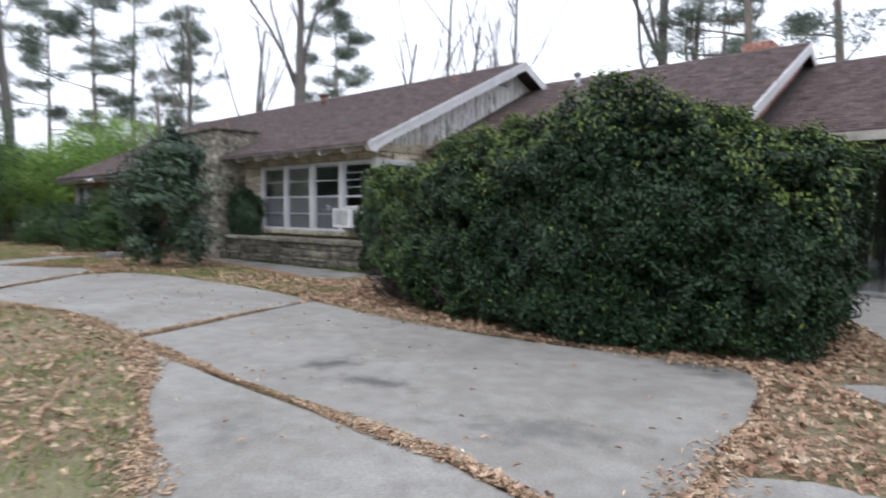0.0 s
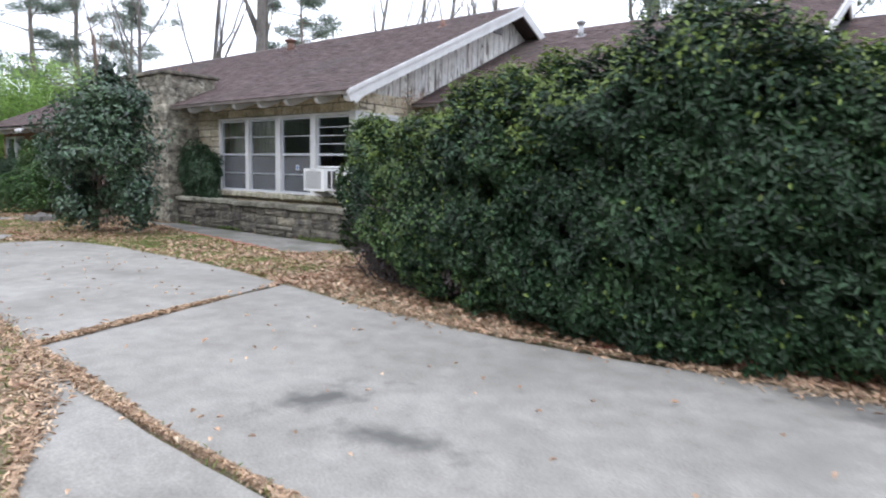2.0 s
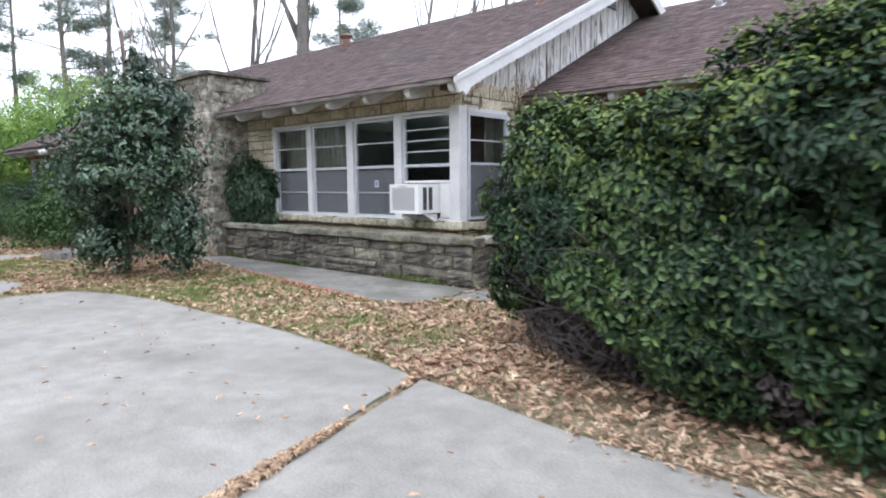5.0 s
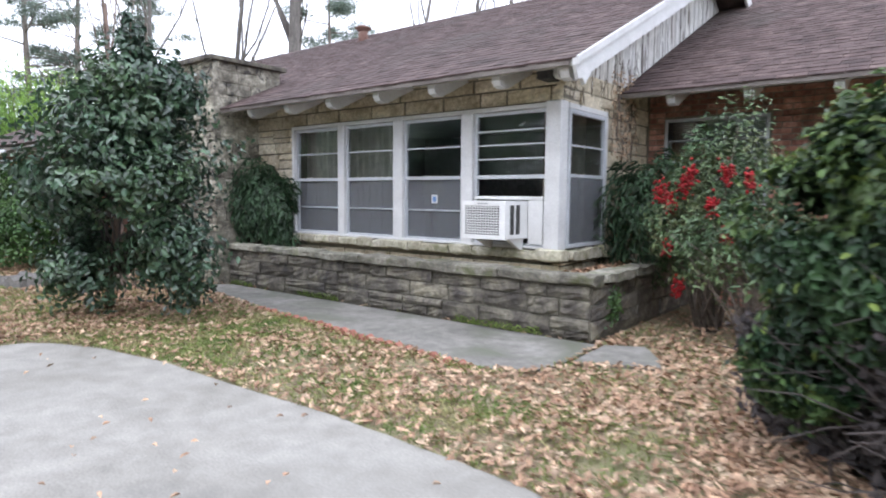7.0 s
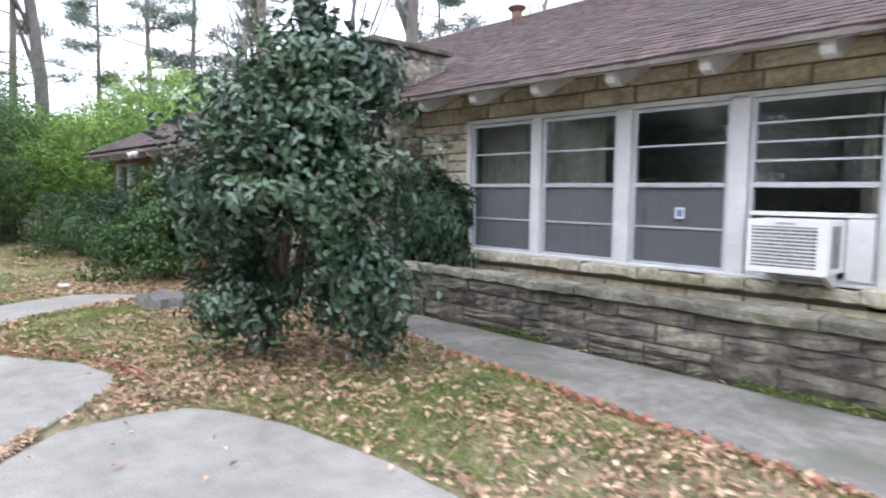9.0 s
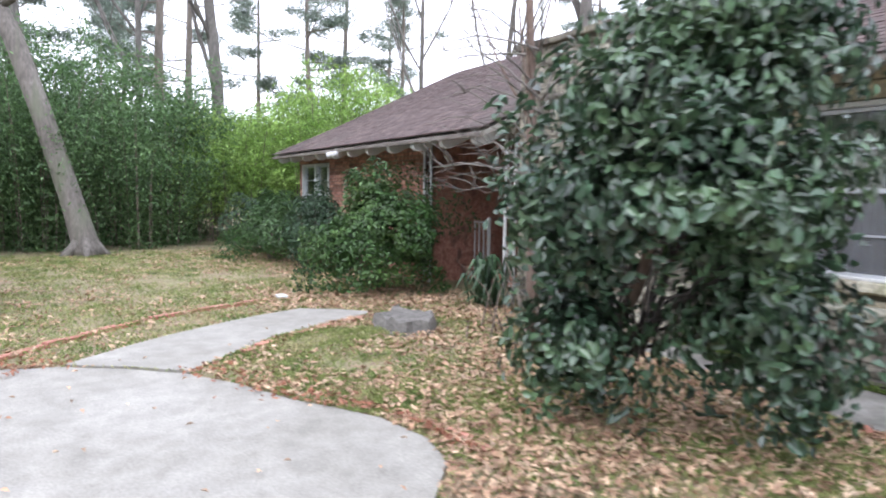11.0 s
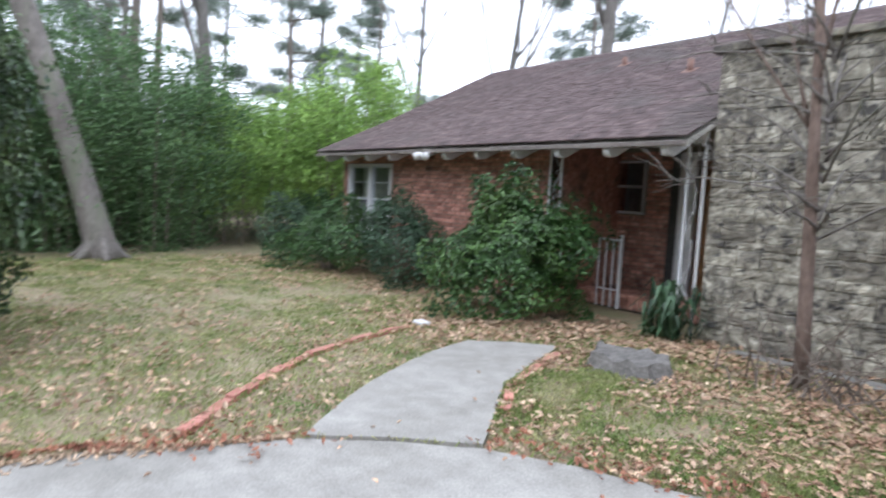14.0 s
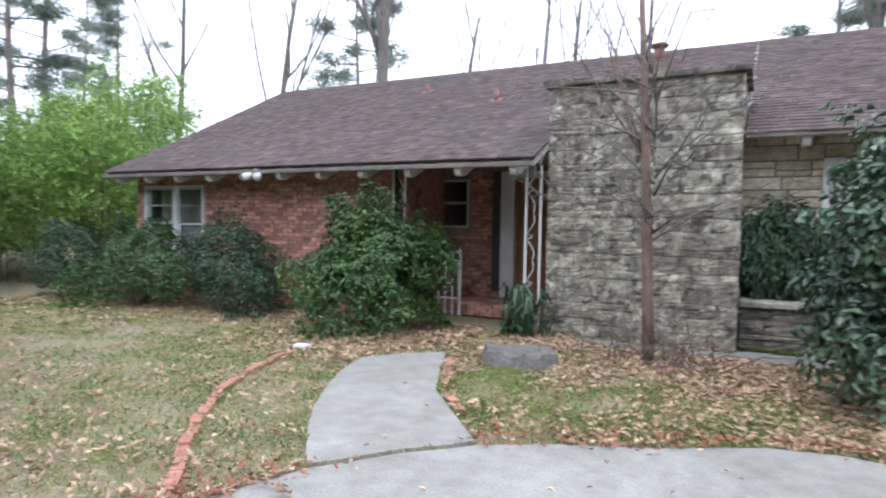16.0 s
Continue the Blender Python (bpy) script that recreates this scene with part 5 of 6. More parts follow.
# the big clipped hedge by the drive
HX = [-6.34, -6.14, -5.9, -5.4, -4.8, -3.9, -2.9, -2.3, -2.0, -1.2, -0.75, -0.48, -0.34]
HTOP = [1.34, 1.52, 1.58, 1.64, 1.82, 1.95, 2.05, 2.2, 2.2, 2.04, 1.9, 1.74, 1.52]
HFRONT = [7.25, 6.95, 6.7, 6.48, 6.36, 6.16, 6.1, 6.12, 6.14, 6.3, 6.42, 6.62, 6.9]
HBACK = [7.8, 8.1, 8.4, 8.6, 8.7, 8.8, 8.8, 8.75, 8.7, 8.6, 8.6, 8.5, 8.3]
HLOW = [0.3, 0.25, 0.45, 0.42, 0.05, -0.15, -0.15, -0.15, -0.15, -0.15, -0.15, -0.12, -0.1]


def hedge_points(n, seed, shell):
    """Points and normals in the outer layer of the hedge: face, crown, back and ends."""
    r = np.random.default_rng(seed)
    x = r.uniform(HX[0], HX[-1], n)
    kind = r.uniform(0, 1, n)
    top, fr, bk, lo = (np.interp(x, HX, a) for a in (HTOP, HFRONT, HBACK, HLOW))
    flat = r.uniform(-1, 1, n)
    e = np.where(flat < 0, 7.0, 3.6)
    curve = (1 - np.abs(flat) ** e) ** (1 / e)
    face = kind < 0.55
    crown = (kind >= 0.55) & (kind < 0.9)
    uy = np.where(face, -curve, np.where(crown, flat, curve))
    uz = np.where(crown, curve, flat)
    cy, hy, cz, hz = (fr + bk) / 2, (bk - fr) / 2, (top + lo) / 2, (top - lo) / 2
    q = np.stack([x, cy + hy * uy, cz + hz * uz], 1)
    bump = 0.09 * lumpy(q, 2.6, 5) + 0.1 * lumpy(q, 6.5, 6) + 0.06 * lumpy(q, 15, 8) + 0.03 * lumpy(q, 30, 13)
    depth = r.uniform(0, 1, n) ** 1.5 * shell
    nr = np.stack([np.zeros(n), np.sign(uy) * np.abs(uy) ** 2.5, np.sign(uz) * np.abs(uz) ** 2.5], 1)
    nr[:, 0] += np.interp(x, [HX[0], HX[0] + 0.5, HX[-1] - 0.5, HX[-1]], [-1.5, 0, 0, 1.5])
    nr /= np.linalg.norm(nr, axis=1, keepdims=True) + 1e-6
    q = q + nr * (bump - depth)[:, None]
    q[:, 0] += r.normal(0, 0.03, n)
    q[:, 2] = np.where(q[:, 2] < 0.03, r.uniform(0.03, 0.3, n), q[:, 2])
    gaps = (lumpy(q, 7.0, 9) + 0.5 * lumpy(q, 15, 14) > 1.0) & (depth < 0.22)
    return q[~gaps], nr[~gaps] + np.array([0, 0, 0.3])


hedge = thing("hedge", (-3.6, 7.5, 0), "large dense dark green holly hedge with yellow-green new tips", "hedge")
p, nr = hedge_points(130000, 40, 0.3)
part("foliage", leaf_mesh("foliage", HEDGE_LEAF, p, nr, 0.06, 0.03, seed=3), hedge)
n = 9000
q = np.stack([np.full(n, -0.42), N.uniform(6.75, 8.45, n), N.uniform(0.05, 1.75, n)], 1)
q[:, 0] += 0.07 * lumpy(q, 6.5, 6) + 0.05 * lumpy(q, 15, 8) - N.uniform(0, 1, n) ** 1.5 * 0.25 - 0.12 * (q[:, 2] < 0.3)
q = q[lumpy(q, 7.0, 9) < 1.0]
part("end_foliage", leaf_mesh("end_foliage", HEDGE_LEAF, q, np.tile([1.0, 0, 0.3], (len(q), 1)), 0.06, 0.03, seed=5), hedge)
p, nr = hedge_points(26000, 43, 0.25)
part("inner_foliage", leaf_mesh("inner_foliage", HEDGE_LEAF, p - nr * 0.28, nr, 0.13, 0.075, seed=6), hedge)
p, nr = hedge_points(110000, 41, 0.04)
topz = np.interp(p[:, 0], HX, HTOP)
pick = (p[:, 2] > topz - np.interp(p[:, 0], [-6.4, -4.6], [0.1, 0.38]) + np.interp(p[:, 0], [-6.4, -4.6], [0.08, 0.2]) * lumpy(p, 4, 12)) & (N.uniform(0, 1, len(p)) < np.interp(p[:, 0], [-6.4, -5.2, -4.2], [0.22, 0.2, 0.28]))
pick |= N.uniform(0, 1, len(p)) < 0.008
pp = p[pick] + np.stack([N.normal(0, 0.02, pick.sum()), N.normal(0, 0.02, pick.sum()), N.uniform(0, 0.09, pick.sum())], 1)
part("new_growth", leaf_mesh("new_growth", HEDGE_TIP, pp, nr[pick], 0.05, 0.024, 1.2, seed=4), hedge, "yellow-green young leaves")
# Paler leaves mixed in towards low x, painting that end as lit by sky.
p, nr = hedge_points(120000, 44, 0.06)
pick = (N.uniform(0, 1, len(p)) < np.interp(p[:, 0], [-6.4, -5.6, -4.2, -3.4], [0.6, 0.36, 0.03, 0.0])) & (lumpy(p, 6.0, 45) > -0.5)
part("young_foliage", leaf_mesh("young_foliage", HEDGE_LIT, p[pick] + nr[pick] * 0.02, nr[pick], 0.06, 0.03, 0.6, seed=7), hedge, "lighter mid-green leaves painting sky light on the west end")
g = Geo()
for k in range(150):
    x = R.uniform(-6.5, -0.8)
    lo_left = x < -5.4
    fr, bk, tp = (float(np.interp(x, HX, a)) for a in (HFRONT, HBACK, HTOP))
    b = Vector((R.uniform(max(x - 0.4, -6.1), min(x + 0.4, -1.2)), R.uniform(fr + 0.45, bk - 0.3), -0.05))
    e = Vector((x, R.uniform(fr + 0.08, bk - 0.1), R.uniform(0.35, tp * 0.85)))
    mid = b.lerp(e, 0.5) + Vector((R.uniform(-0.2, 0.2), R.uniform(-0.2, 0.2), 0.0))
    r0 = R.uniform(0.005, 0.011) if lo_left else R.uniform(0.008, 0.026)
    g.tube([b, b.lerp(mid, 0.5), mid, mid.lerp(e, 0.5) + Vector((R.uniform(-0.06, 0.06), 0, 0.03)), e], [r0, r0 * 0.9, r0 * 0.7, r0 * 0.5, r0 * 0.25], 5)
for k in range(420):
    x = R.uniform(-6.3, -4.9)
    fr = float(np.interp(x, HX, HFRONT))
    b = Vector((x + R.uniform(0, 0.3), R.uniform(fr + 0.05, fr + 0.9), R.uniform(0.05, 0.85)))
    e = b + Vector((R.uniform(-0.45, 0.25), R.uniform(-0.4, 0.2), R.uniform(-0.1, 0.35)))
    e.z = max(e.z, 0.02)
    g.tube([b, b.lerp(e, 0.5) + Vector((0, 0, R.uniform(-0.04, 0.06))), e], [0.006, 0.004, 0.0015], 4)
for k in range(16):
    x = R.uniform(-6.2, -5.2)
    b = Vector((R.uniform(-5.4, -4.4), R.uniform(7.1, 7.9), 0.0))
    e = Vector((x, float(np.interp(x, HX, HFRONT)) + R.uniform(0.0, 0.5), R.uniform(0.12, 0.75)))
    mid = b.lerp(e, 0.55) + Vector((0, R.uniform(-0.15, 0.1), R.uniform(0.1, 0.35)))
    g.tube([b, b.lerp(mid, 0.5) + Vector((0, 0, 0.06)), mid, mid.lerp(e, 0.5) + Vector((0, 0, 0.05)), e], [0.022, 0.018, 0.014, 0.009, 0.004], 6)
part("twig_tangle", g.mesh("twig_tangle", DARK_TWIG), hedge, "bare dark brown twigs under the foliage")
# Dense dark leaves stand in for the shade under the hedge's left end.
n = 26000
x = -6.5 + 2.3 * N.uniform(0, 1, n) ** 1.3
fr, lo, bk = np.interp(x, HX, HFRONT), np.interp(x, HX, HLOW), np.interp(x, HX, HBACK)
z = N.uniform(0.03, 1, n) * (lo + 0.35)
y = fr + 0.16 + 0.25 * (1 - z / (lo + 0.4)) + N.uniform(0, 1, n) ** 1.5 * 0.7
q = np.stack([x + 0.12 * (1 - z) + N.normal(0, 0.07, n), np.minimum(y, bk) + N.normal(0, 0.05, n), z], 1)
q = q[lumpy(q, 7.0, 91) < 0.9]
part("dry_leaves", leaf_mesh("dry_leaves", SHADED_DEAD_LEAF, q, np.tile([-0.5, -1.0, 0.2], (len(q), 1)), 0.06, 0.03, -0.3, seed=92), hedge, "dead inner leaves, darkened as the shade under the hedge")

# camellia
cam_tree = thing("camellia", (-12.8, 6.9, 0), "dense glossy dark green camellia on a thin leaning trunk", "shrub")
ps, ns = [], []
for c, rr, n, sd in (((-12.3, 6.8, 1.5), (0.92, 0.88, 0.46), 5200, 61), ((-12.25, 6.85, 1.98), (0.86, 0.82, 0.42), 3800, 62), ((-12.1, 6.93, 2.4), (0.6, 0.62, 0.32), 1900, 63), ((-12.0, 6.85, 2.72), (0.2, 0.2, 0.22), 240, 60), ((-11.95, 6.8, 2.95), (0.09, 0.09, 0.16), 60, 58),
                     ((-12.85, 6.32, 1.34), (0.42, 0.42, 0.32), 1100, 64), ((-12.85, 6.5, 0.5), (0.46, 0.42, 0.4), 1500, 65), ((-11.85, 7.15, 0.78), (0.5, 0.5, 0.48), 1900, 66), ((-11.62, 7.22, 0.42), (0.26, 0.3, 0.34), 420, 67), ((-11.72, 7.22, 2.28), (0.34, 0.34, 0.3), 600, 68),
                     ((-13.05, 6.75, 0.85), (0.4, 0.4, 0.36), 800, 59), ((-11.55, 6.8, 1.35), (0.34, 0.38, 0.34), 700, 57)):
    c, rr = (-12.3 + 0.86 * (c[0] + 12.3), 6.8 + 0.86 * (c[1] - 6.8), c[2]), (0.86 * rr[0], 0.86 * rr[1], 0.95 * rr[2])
    a, b = blob(c, rr, n, sd, 0.7, 0.34, 5.0, -0.95)
    ps.append(a)
    ns.append(b)
p, nr = np.concatenate(ps), np.concatenate(ns)
p[:, 2] = np.maximum(p[:, 2], 0.06)
part("crown", leaf_mesh("crown", CAMELLIA_LEAF, p, nr, 0.085, 0.046, -0.9, seed=9), cam_tree)
g = Geo().tube([(-13.0, 6.95, -0.05), (-12.84, 6.9, 0.4), (-12.55, 6.86, 0.9), (-12.3, 6.83, 1.6), (-12.08, 6.84, 2.35), (-11.95, 6.8, 2.95)], [0.055, 0.048, 0.04, 0.032, 0.02, 0.006], 8)
part("trunk", g.mesh("trunk", BARK_RED, True), cam_tree)
part("branchwork", twigs((-12.6, 6.86, 0.5), [tuple(q) for q in p[N.choice(len(p), 24)]], 0.014, DARK_TWIG, 31).mesh("branchwork", DARK_TWIG, True), cam_tree)

shrub("shrub", (-13.45, 9.32, 0.48), (0.66, 0.32, 0.6), 1.06, 6500, (0.13, 0.026), DARK_LEAF, "upright dark green oleander in the planter", 71, lump=0.22, up=2.5, shell=0.7)
shrub("shrub", (-8.3, 10.85, 0.3), (0.5, 0.6, 0.7), 1.05, 4200, (0.11, 0.022), DARK_LEAF, "dark green oleander in the planter corner", 72, up=2.5, lump=0.25)


def berries(s, p, nr):
    rr = random.Random(5)
    for c in ((-7.84, 9.88, 1.4), (-7.76, 9.9, 1.3), (-7.56, 9.86, 1.57), (-7.35, 9.82, 1.28), (-7.24, 9.85, 1.56), (-7.05, 9.85, 1.5), (-7.72, 9.8, 0.87), (-7.6, 9.75, 0.5), (-7.17, 9.7, 1.0), (-7.62, 9.9, 1.45)):
        g = Geo()
        c = Vector(c)
        for i in range(64):
            q = c + Vector((rr.gauss(0, 0.03), rr.gauss(0, 0.03), rr.gauss(-0.04, 0.05)))
            g.add([q + Vector(d) * 0.017 for d in ((1, 0, 0), (0, 1, 0), (-1, 0, 0), (0, -1, 0), (0, 0, 1), (0, 0, -1))], [(0, 1, 4), (1, 2, 4), (2, 3, 4), (3, 0, 4), (1, 0, 5), (2, 1, 5), (3, 2, 5), (0, 3, 5)])
        part("berry_cluster", g.mesh("berry_cluster", BERRY, True), s, "hanging cluster of bright red berries")


shrub("nandina", (-7.5, 10.4, 0), (0.68, 0.6, 0.84), 1.05, 11000, (0.065, 0.02), NANDINA_LEAF, "sprawling nandina shrub with bright red berry clusters", 73, extra=berries, lump=0.26, stems=40, low=-0.85, shell=0.6)
shrub("shrub", (-6.95, 9.75, 0), (0.7, 0.5, 0.5), 0.75, 1800, (0.08, 0.027), NANDINA_LEAF, "straggly shrub with bare arching twigs at its foot", 74, stems=110, r0=0.009, low=-0.45, lump=0.3, shell=0.6)

shrub("azalea", (-22.7, 7.75, 0), (1.1, 0.8, 0.66), 0.62, 8000, (0.07, 0.03), BUSH_LEAF, "loose green azalea under the bedroom window", 81, lump=0.22, taper=0.6, group="foundation shrubs")
shrub("azalea", (-20.9, 8.05, 0), (1.05, 0.7, 0.74), 0.68, 8000, (0.07, 0.026), DARK_LEAF, "dark green azalea against the brick wall", 82, lump=0.25, taper=0.6, group="foundation shrubs")
shrub("azalea", (-18.3, 7.95, 0), (1.12, 0.85, 0.8), 0.82, 15000, (0.08, 0.036), BUSH_LEAF, "tall bright green azalea beside the porch", 83, lump=0.25, taper=0.45, group="foundation shrubs")
shrub("azalea", (-24.6, 7.9, 0), (1.0, 0.9, 0.75), 0.6, 5000, (0.07, 0.03), DARK_LEAF, "low green shrub at the house corner", 84, lump=0.25, taper=0.6, group="foundation shrubs")
shrub("holly_tree", (-19.75, 1.25, 0), (1.95, 1.95, 1.85), 1.68, 56000, (0.09, 0.048), HOLLY_LEAF, "tall broad evergreen bush on the lawn", 85, lump=0.2, freq=5.0, r0=0.04, low=-0.95, taper=0.78)
# spiky plant at the porch corner
aspidistra = thing("aspidistra", (-16.32, 8.5, 0), "dark strap-leaved plant beside the porch step", "plant")
g = Geo()
for k in range(110):
    a, l, h = R.uniform(0, 6.28), R.uniform(0.2, 0.45), R.uniform(0.1, 0.66)
    o = Vector((-16.32 + R.gauss(0, 0.12), 8.5 + R.gauss(0, 0.07), 0))
    d = Vector((math.cos(a), math.sin(a), 0))
    s = Vector((-d.y, d.x, 0)) * 0.022
    m, e = o + d * l * 0.45 + Vector((0, 0, h)), o + d * l + Vector((0, 0, h * 0.6))
    g.add([o - s * 0.4, o + s * 0.4, m + s, m - s, e], [(0, 1, 2, 3), (3, 2, 4)])
part("foliage", g.mesh("foliage", DARK_LEAF), aspidistra)

# ---- trees ----
def branchy(seed, height, r0, lean=(0, 0), spread=0.55, levels=4, first=0.35, kids=(3, 5), sides=6, wob=0.05, thin=0.5):
    """A bare deciduous tree as trunk and limbs."""
    r = random.Random(seed)
    trunk, limbs = Geo(), Geo()

    def grow(g, p, d, length, rad, level):
        pts, radii = [p], [rad]
        n = 5 if level == 0 else 4
        for i in range(n):
            d = (d + Vector((r.gauss(0, wob), r.gauss(0, wob), r.gauss(0.03, wob * 0.6))) * (1 if level == 0 else 2.2)).normalized()
            p = p + d * (length / n)
            pts.append(p)
            radii.append(rad * (1 - 0.55 * (i + 1) / n) if level < levels else rad * (1 - 0.85 * (i + 1) / n))
        g.tube(pts, radii, max(4, sides - level))
        if level >= levels:
            return
        for k in range(r.randint(*kids) + (2 if level == 0 else 0)):
            t = r.uniform(first if level == 0 else 0.3, 1.0)
            i = min(int(t * n), n - 1)
            q = pts[i].lerp(pts[i + 1], t * n - i)
            axis = Vector((r.gauss(0, 1), r.gauss(0, 1), r.gauss(0, 0.4))).normalized()
            nd = (d.lerp(axis, spread + r.uniform(-0.1, 0.15)) + Vector((0, 0, 0.25))).normalized()
            grow(limbs, q, nd, length * r.uniform(0.4, 0.62), radii[i] * r.uniform(0.8, 1.2) * thin, level + 1)

    grow(trunk, Vector((0, 0, -0.15)), Vector((lean[0], lean[1], 1)).normalized(), height * 0.72, r0, 0)
    return trunk, limbs


def bare_tree(name, at, seed, height, r0, mat, label, **kw):
    t = thing(name, (0, 0, 0), label, "tree")
    trunk, limbs = branchy(seed, height, r0, **kw)
    part("trunk", trunk.mesh("trunk", mat, True), t)
    part("branchwork", limbs.mesh("branchwork", mat, True), t)
    t.location = at
    return t


bare_tree("crape_myrtle", (-14.62, 7.82, 0), 17, 5.6, 0.072, BARK_RED, "slender bare young tree with reddish bark", spread=0.36, first=0.5, kids=(5, 7), levels=3, wob=0.022, thin=0.25)
sapling = [o for o in scene.objects if o.name == "crape_myrtle"][0]
g = Geo()
for k in range(24):
    a, z0 = R.gauss(3.3, 1.8), R.uniform(1.1, 2.9)
    o = Vector((-14.62, 7.82, z0))
    d = Vector((math.cos(a), math.sin(a) * 0.6, 0)) * R.uniform(0.7, 1.7)
    lift = R.uniform(0.15, 0.95)
    pts = [o, o + d * 0.3 + Vector((0, 0, lift * 0.45)), o + d * 0.65 + Vector((R.gauss(0, 0.05), 0, lift * 0.8)), o + d + Vector((0, 0, lift * 0.8 - 0.05))]
    g.tube(pts, [0.015, 0.011, 0.008, 0.003], 5)
    for j in range(7):
        s = pts[R.randint(0, 2)].lerp(pts[-1], R.uniform(0.1, 0.9))
        e = s + d.normalized() * R.uniform(0.1, 0.45) + Vector((R.gauss(0, 0.16), R.gauss(0, 0.16), R.uniform(-0.12, 0.3)))
        g.tube([s, s.lerp(e, 0.5) + Vector((0, 0, 0.03)), e], [0.006, 0.004, 0.0018], 4)
part("branchwork", g.mesh("branchwork", BARK_GREY, True), sapling, "thin pale grey side branches")
suck = thing("dead_branches", (-14.3, 7.7, 0), "tangle of fallen grey twigs round the young tree", "branches")
g = Geo()
for k in range(46):
    a = R.uniform(0, 6.28)
    b = Vector((-14.45 + R.gauss(0, 0.35), 7.7 + R.gauss(0, 0.25), 0.0))
    e = b + Vector((math.cos(a) * R.uniform(0.3, 0.9), math.sin(a) * R.uniform(0.2, 0.5), R.uniform(0.1, 0.8)))
    g.tube([b, b.lerp(e, 0.5) + Vector((R.uniform(-0.1, 0.1), 0, 0.1)), e], [0.009, 0.006, 0.002], 4)
part("brushwood", g.mesh("brushwood", TWIG), suck)
lean = thing("leaning_tree", (-25.5, 4.4, 0), "tall grey leaning hardwood trunk at the lawn's edge", "tree")
g = Geo().tube([(-25.35, 4.5, -0.1), (-25.45, 4.42, 0.25), (-25.6, 4.2, 1.2), (-25.95, 3.75, 3.0), (-26.3, 3.3, 4.6), (-26.9, 2.6, 6.4), (-27.5, 2.2, 9.0), (-27.6, 1.8, 12.5)], [0.4, 0.27, 0.23, 0.21, 0.2, 0.18, 0.15, 0.06], 12)
for k in range(6):
    a = k * 1.05
    g.tube([(-25.42 + 0.1 * math.cos(a), 4.42 + 0.1 * math.sin(a), 0.35), (-25.42 + 0.35 * math.cos(a), 4.42 + 0.35 * math.sin(a), 0.06), (-25.42 + 0.6 * math.cos(a), 4.42 + 0.6 * math.sin(a), -0.06)], [0.12, 0.09, 0.04], 6)
part("trunk", g.mesh("trunk", BARK_GREY, True), lean)
g = Geo()
for b, e in (((-26.5, 3.0, 5.2), (-25.0, 5.2, 7.2)), ((-26.9, 2.6, 6.4), (-28.6, 0.5, 9.5)), ((-27.3, 2.3, 8), (-25.6, 4.6, 10.5)), ((-27.5, 2.2, 9), (-29, 3.9, 12))):
    b, e = Vector(b), Vector(e)
    m = b.lerp(e, 0.5) + Vector((0.1, 0, -0.3))
    g.tube([b, b.lerp(m, 0.5), m, m.lerp(e, 0.5) + Vector((0, 0, 0.1)), e], [0.1, 0.08, 0.06, 0.04, 0.015], 7)
    for k in range(9):
        s = b.lerp(e, R.uniform(0.3, 1))
        q = s + Vector((R.gauss(0, 0.6), R.gauss(0, 0.6), R.uniform(0.1, 1.0)))
        g.tube([s, s.lerp(q, 0.5) + Vector((0, 0, 0.08)), q], [0.022, 0.014, 0.004], 4)
part("branchwork", g.mesh("branchwork", BARK_GREY, True), lean)


def pine(seed, height, r0, dense=1.0):
    """A loblolly pine: a tall bare trunk, short limbs, layered needle clumps towards the top."""
    r = random.Random(seed)
    t = thing("pine_tree", (0, 0, 0), "tall pine with a bare trunk and layered needle clumps", "tree", "tall pines")
    trunk, limbs = Geo(), Geo()
    bend = Vector((r.gauss(0, 0.02), r.gauss(0, 0.02), 0))
    spine = [Vector((0, 0, -0.2)) + Vector((bend.x * z + 0.1 * math.sin(z * 0.4 + seed), bend.y * z + 0.1 * math.cos(z * 0.33 + seed), z)) for z in np.linspace(0, height, 9)]
    trunk.tube(spine, [r0 * (1 - 0.88 * i / 8) for i in range(9)], 8)
    ps, ns = [], []
    k, z = 0, height * r.uniform(0.28, 0.4)
    while z < height:
        u = z / height
        reach = (1.15 - u) * height * 0.26 * r.uniform(0.5, 1.15) + 0.35
        a = r.uniform(0, 6.28)
        i = min(int(u * 8), 7)
        b = spine[i].lerp(spine[i + 1], u * 8 - i)
        e = b + Vector((math.cos(a) * reach, math.sin(a) * reach, reach * r.uniform(0.0, 0.4)))
        m = b.lerp(e, 0.55) - Vector((0, 0, 0.1))
        limbs.tube([b, m, e], [0.05 * (1.2 - u) + 0.012, 0.03, 0.012], 5)
        for j in range(r.randint(4, 7)):
            c = b.lerp(e, r.uniform(0.55, 1.05)) + Vector((r.gauss(0, 0.25), r.gauss(0, 0.25), r.gauss(0.1, 0.12)))
            n = int(r.randint(60, 100) * dense)
            d = N.normal(0, 1, (n, 3))
            d /= np.linalg.norm(d, axis=1, keepdims=True)
            sz = r.uniform(0.6, 1.25)
            ps.append(np.array(c) + d * np.array([sz, sz, sz * 0.5]) * N.uniform(0.1, 1, (n, 1)))
            ns.append(np.cross(d, N.normal(0, 1, (n, 3))))
        z += height * r.uniform(0.018, 0.042)
    part("trunk", trunk.mesh("trunk", BARK, True), t)
    part("branchwork", limbs.mesh("branchwork", BARK, True), t)
    part("crown", leaf_mesh("crown", HAZED_NEEDLE, np.concatenate(ps), np.concatenate(ns), 0.3, 0.034, 0.5, 0.1, seed), t)
    return t


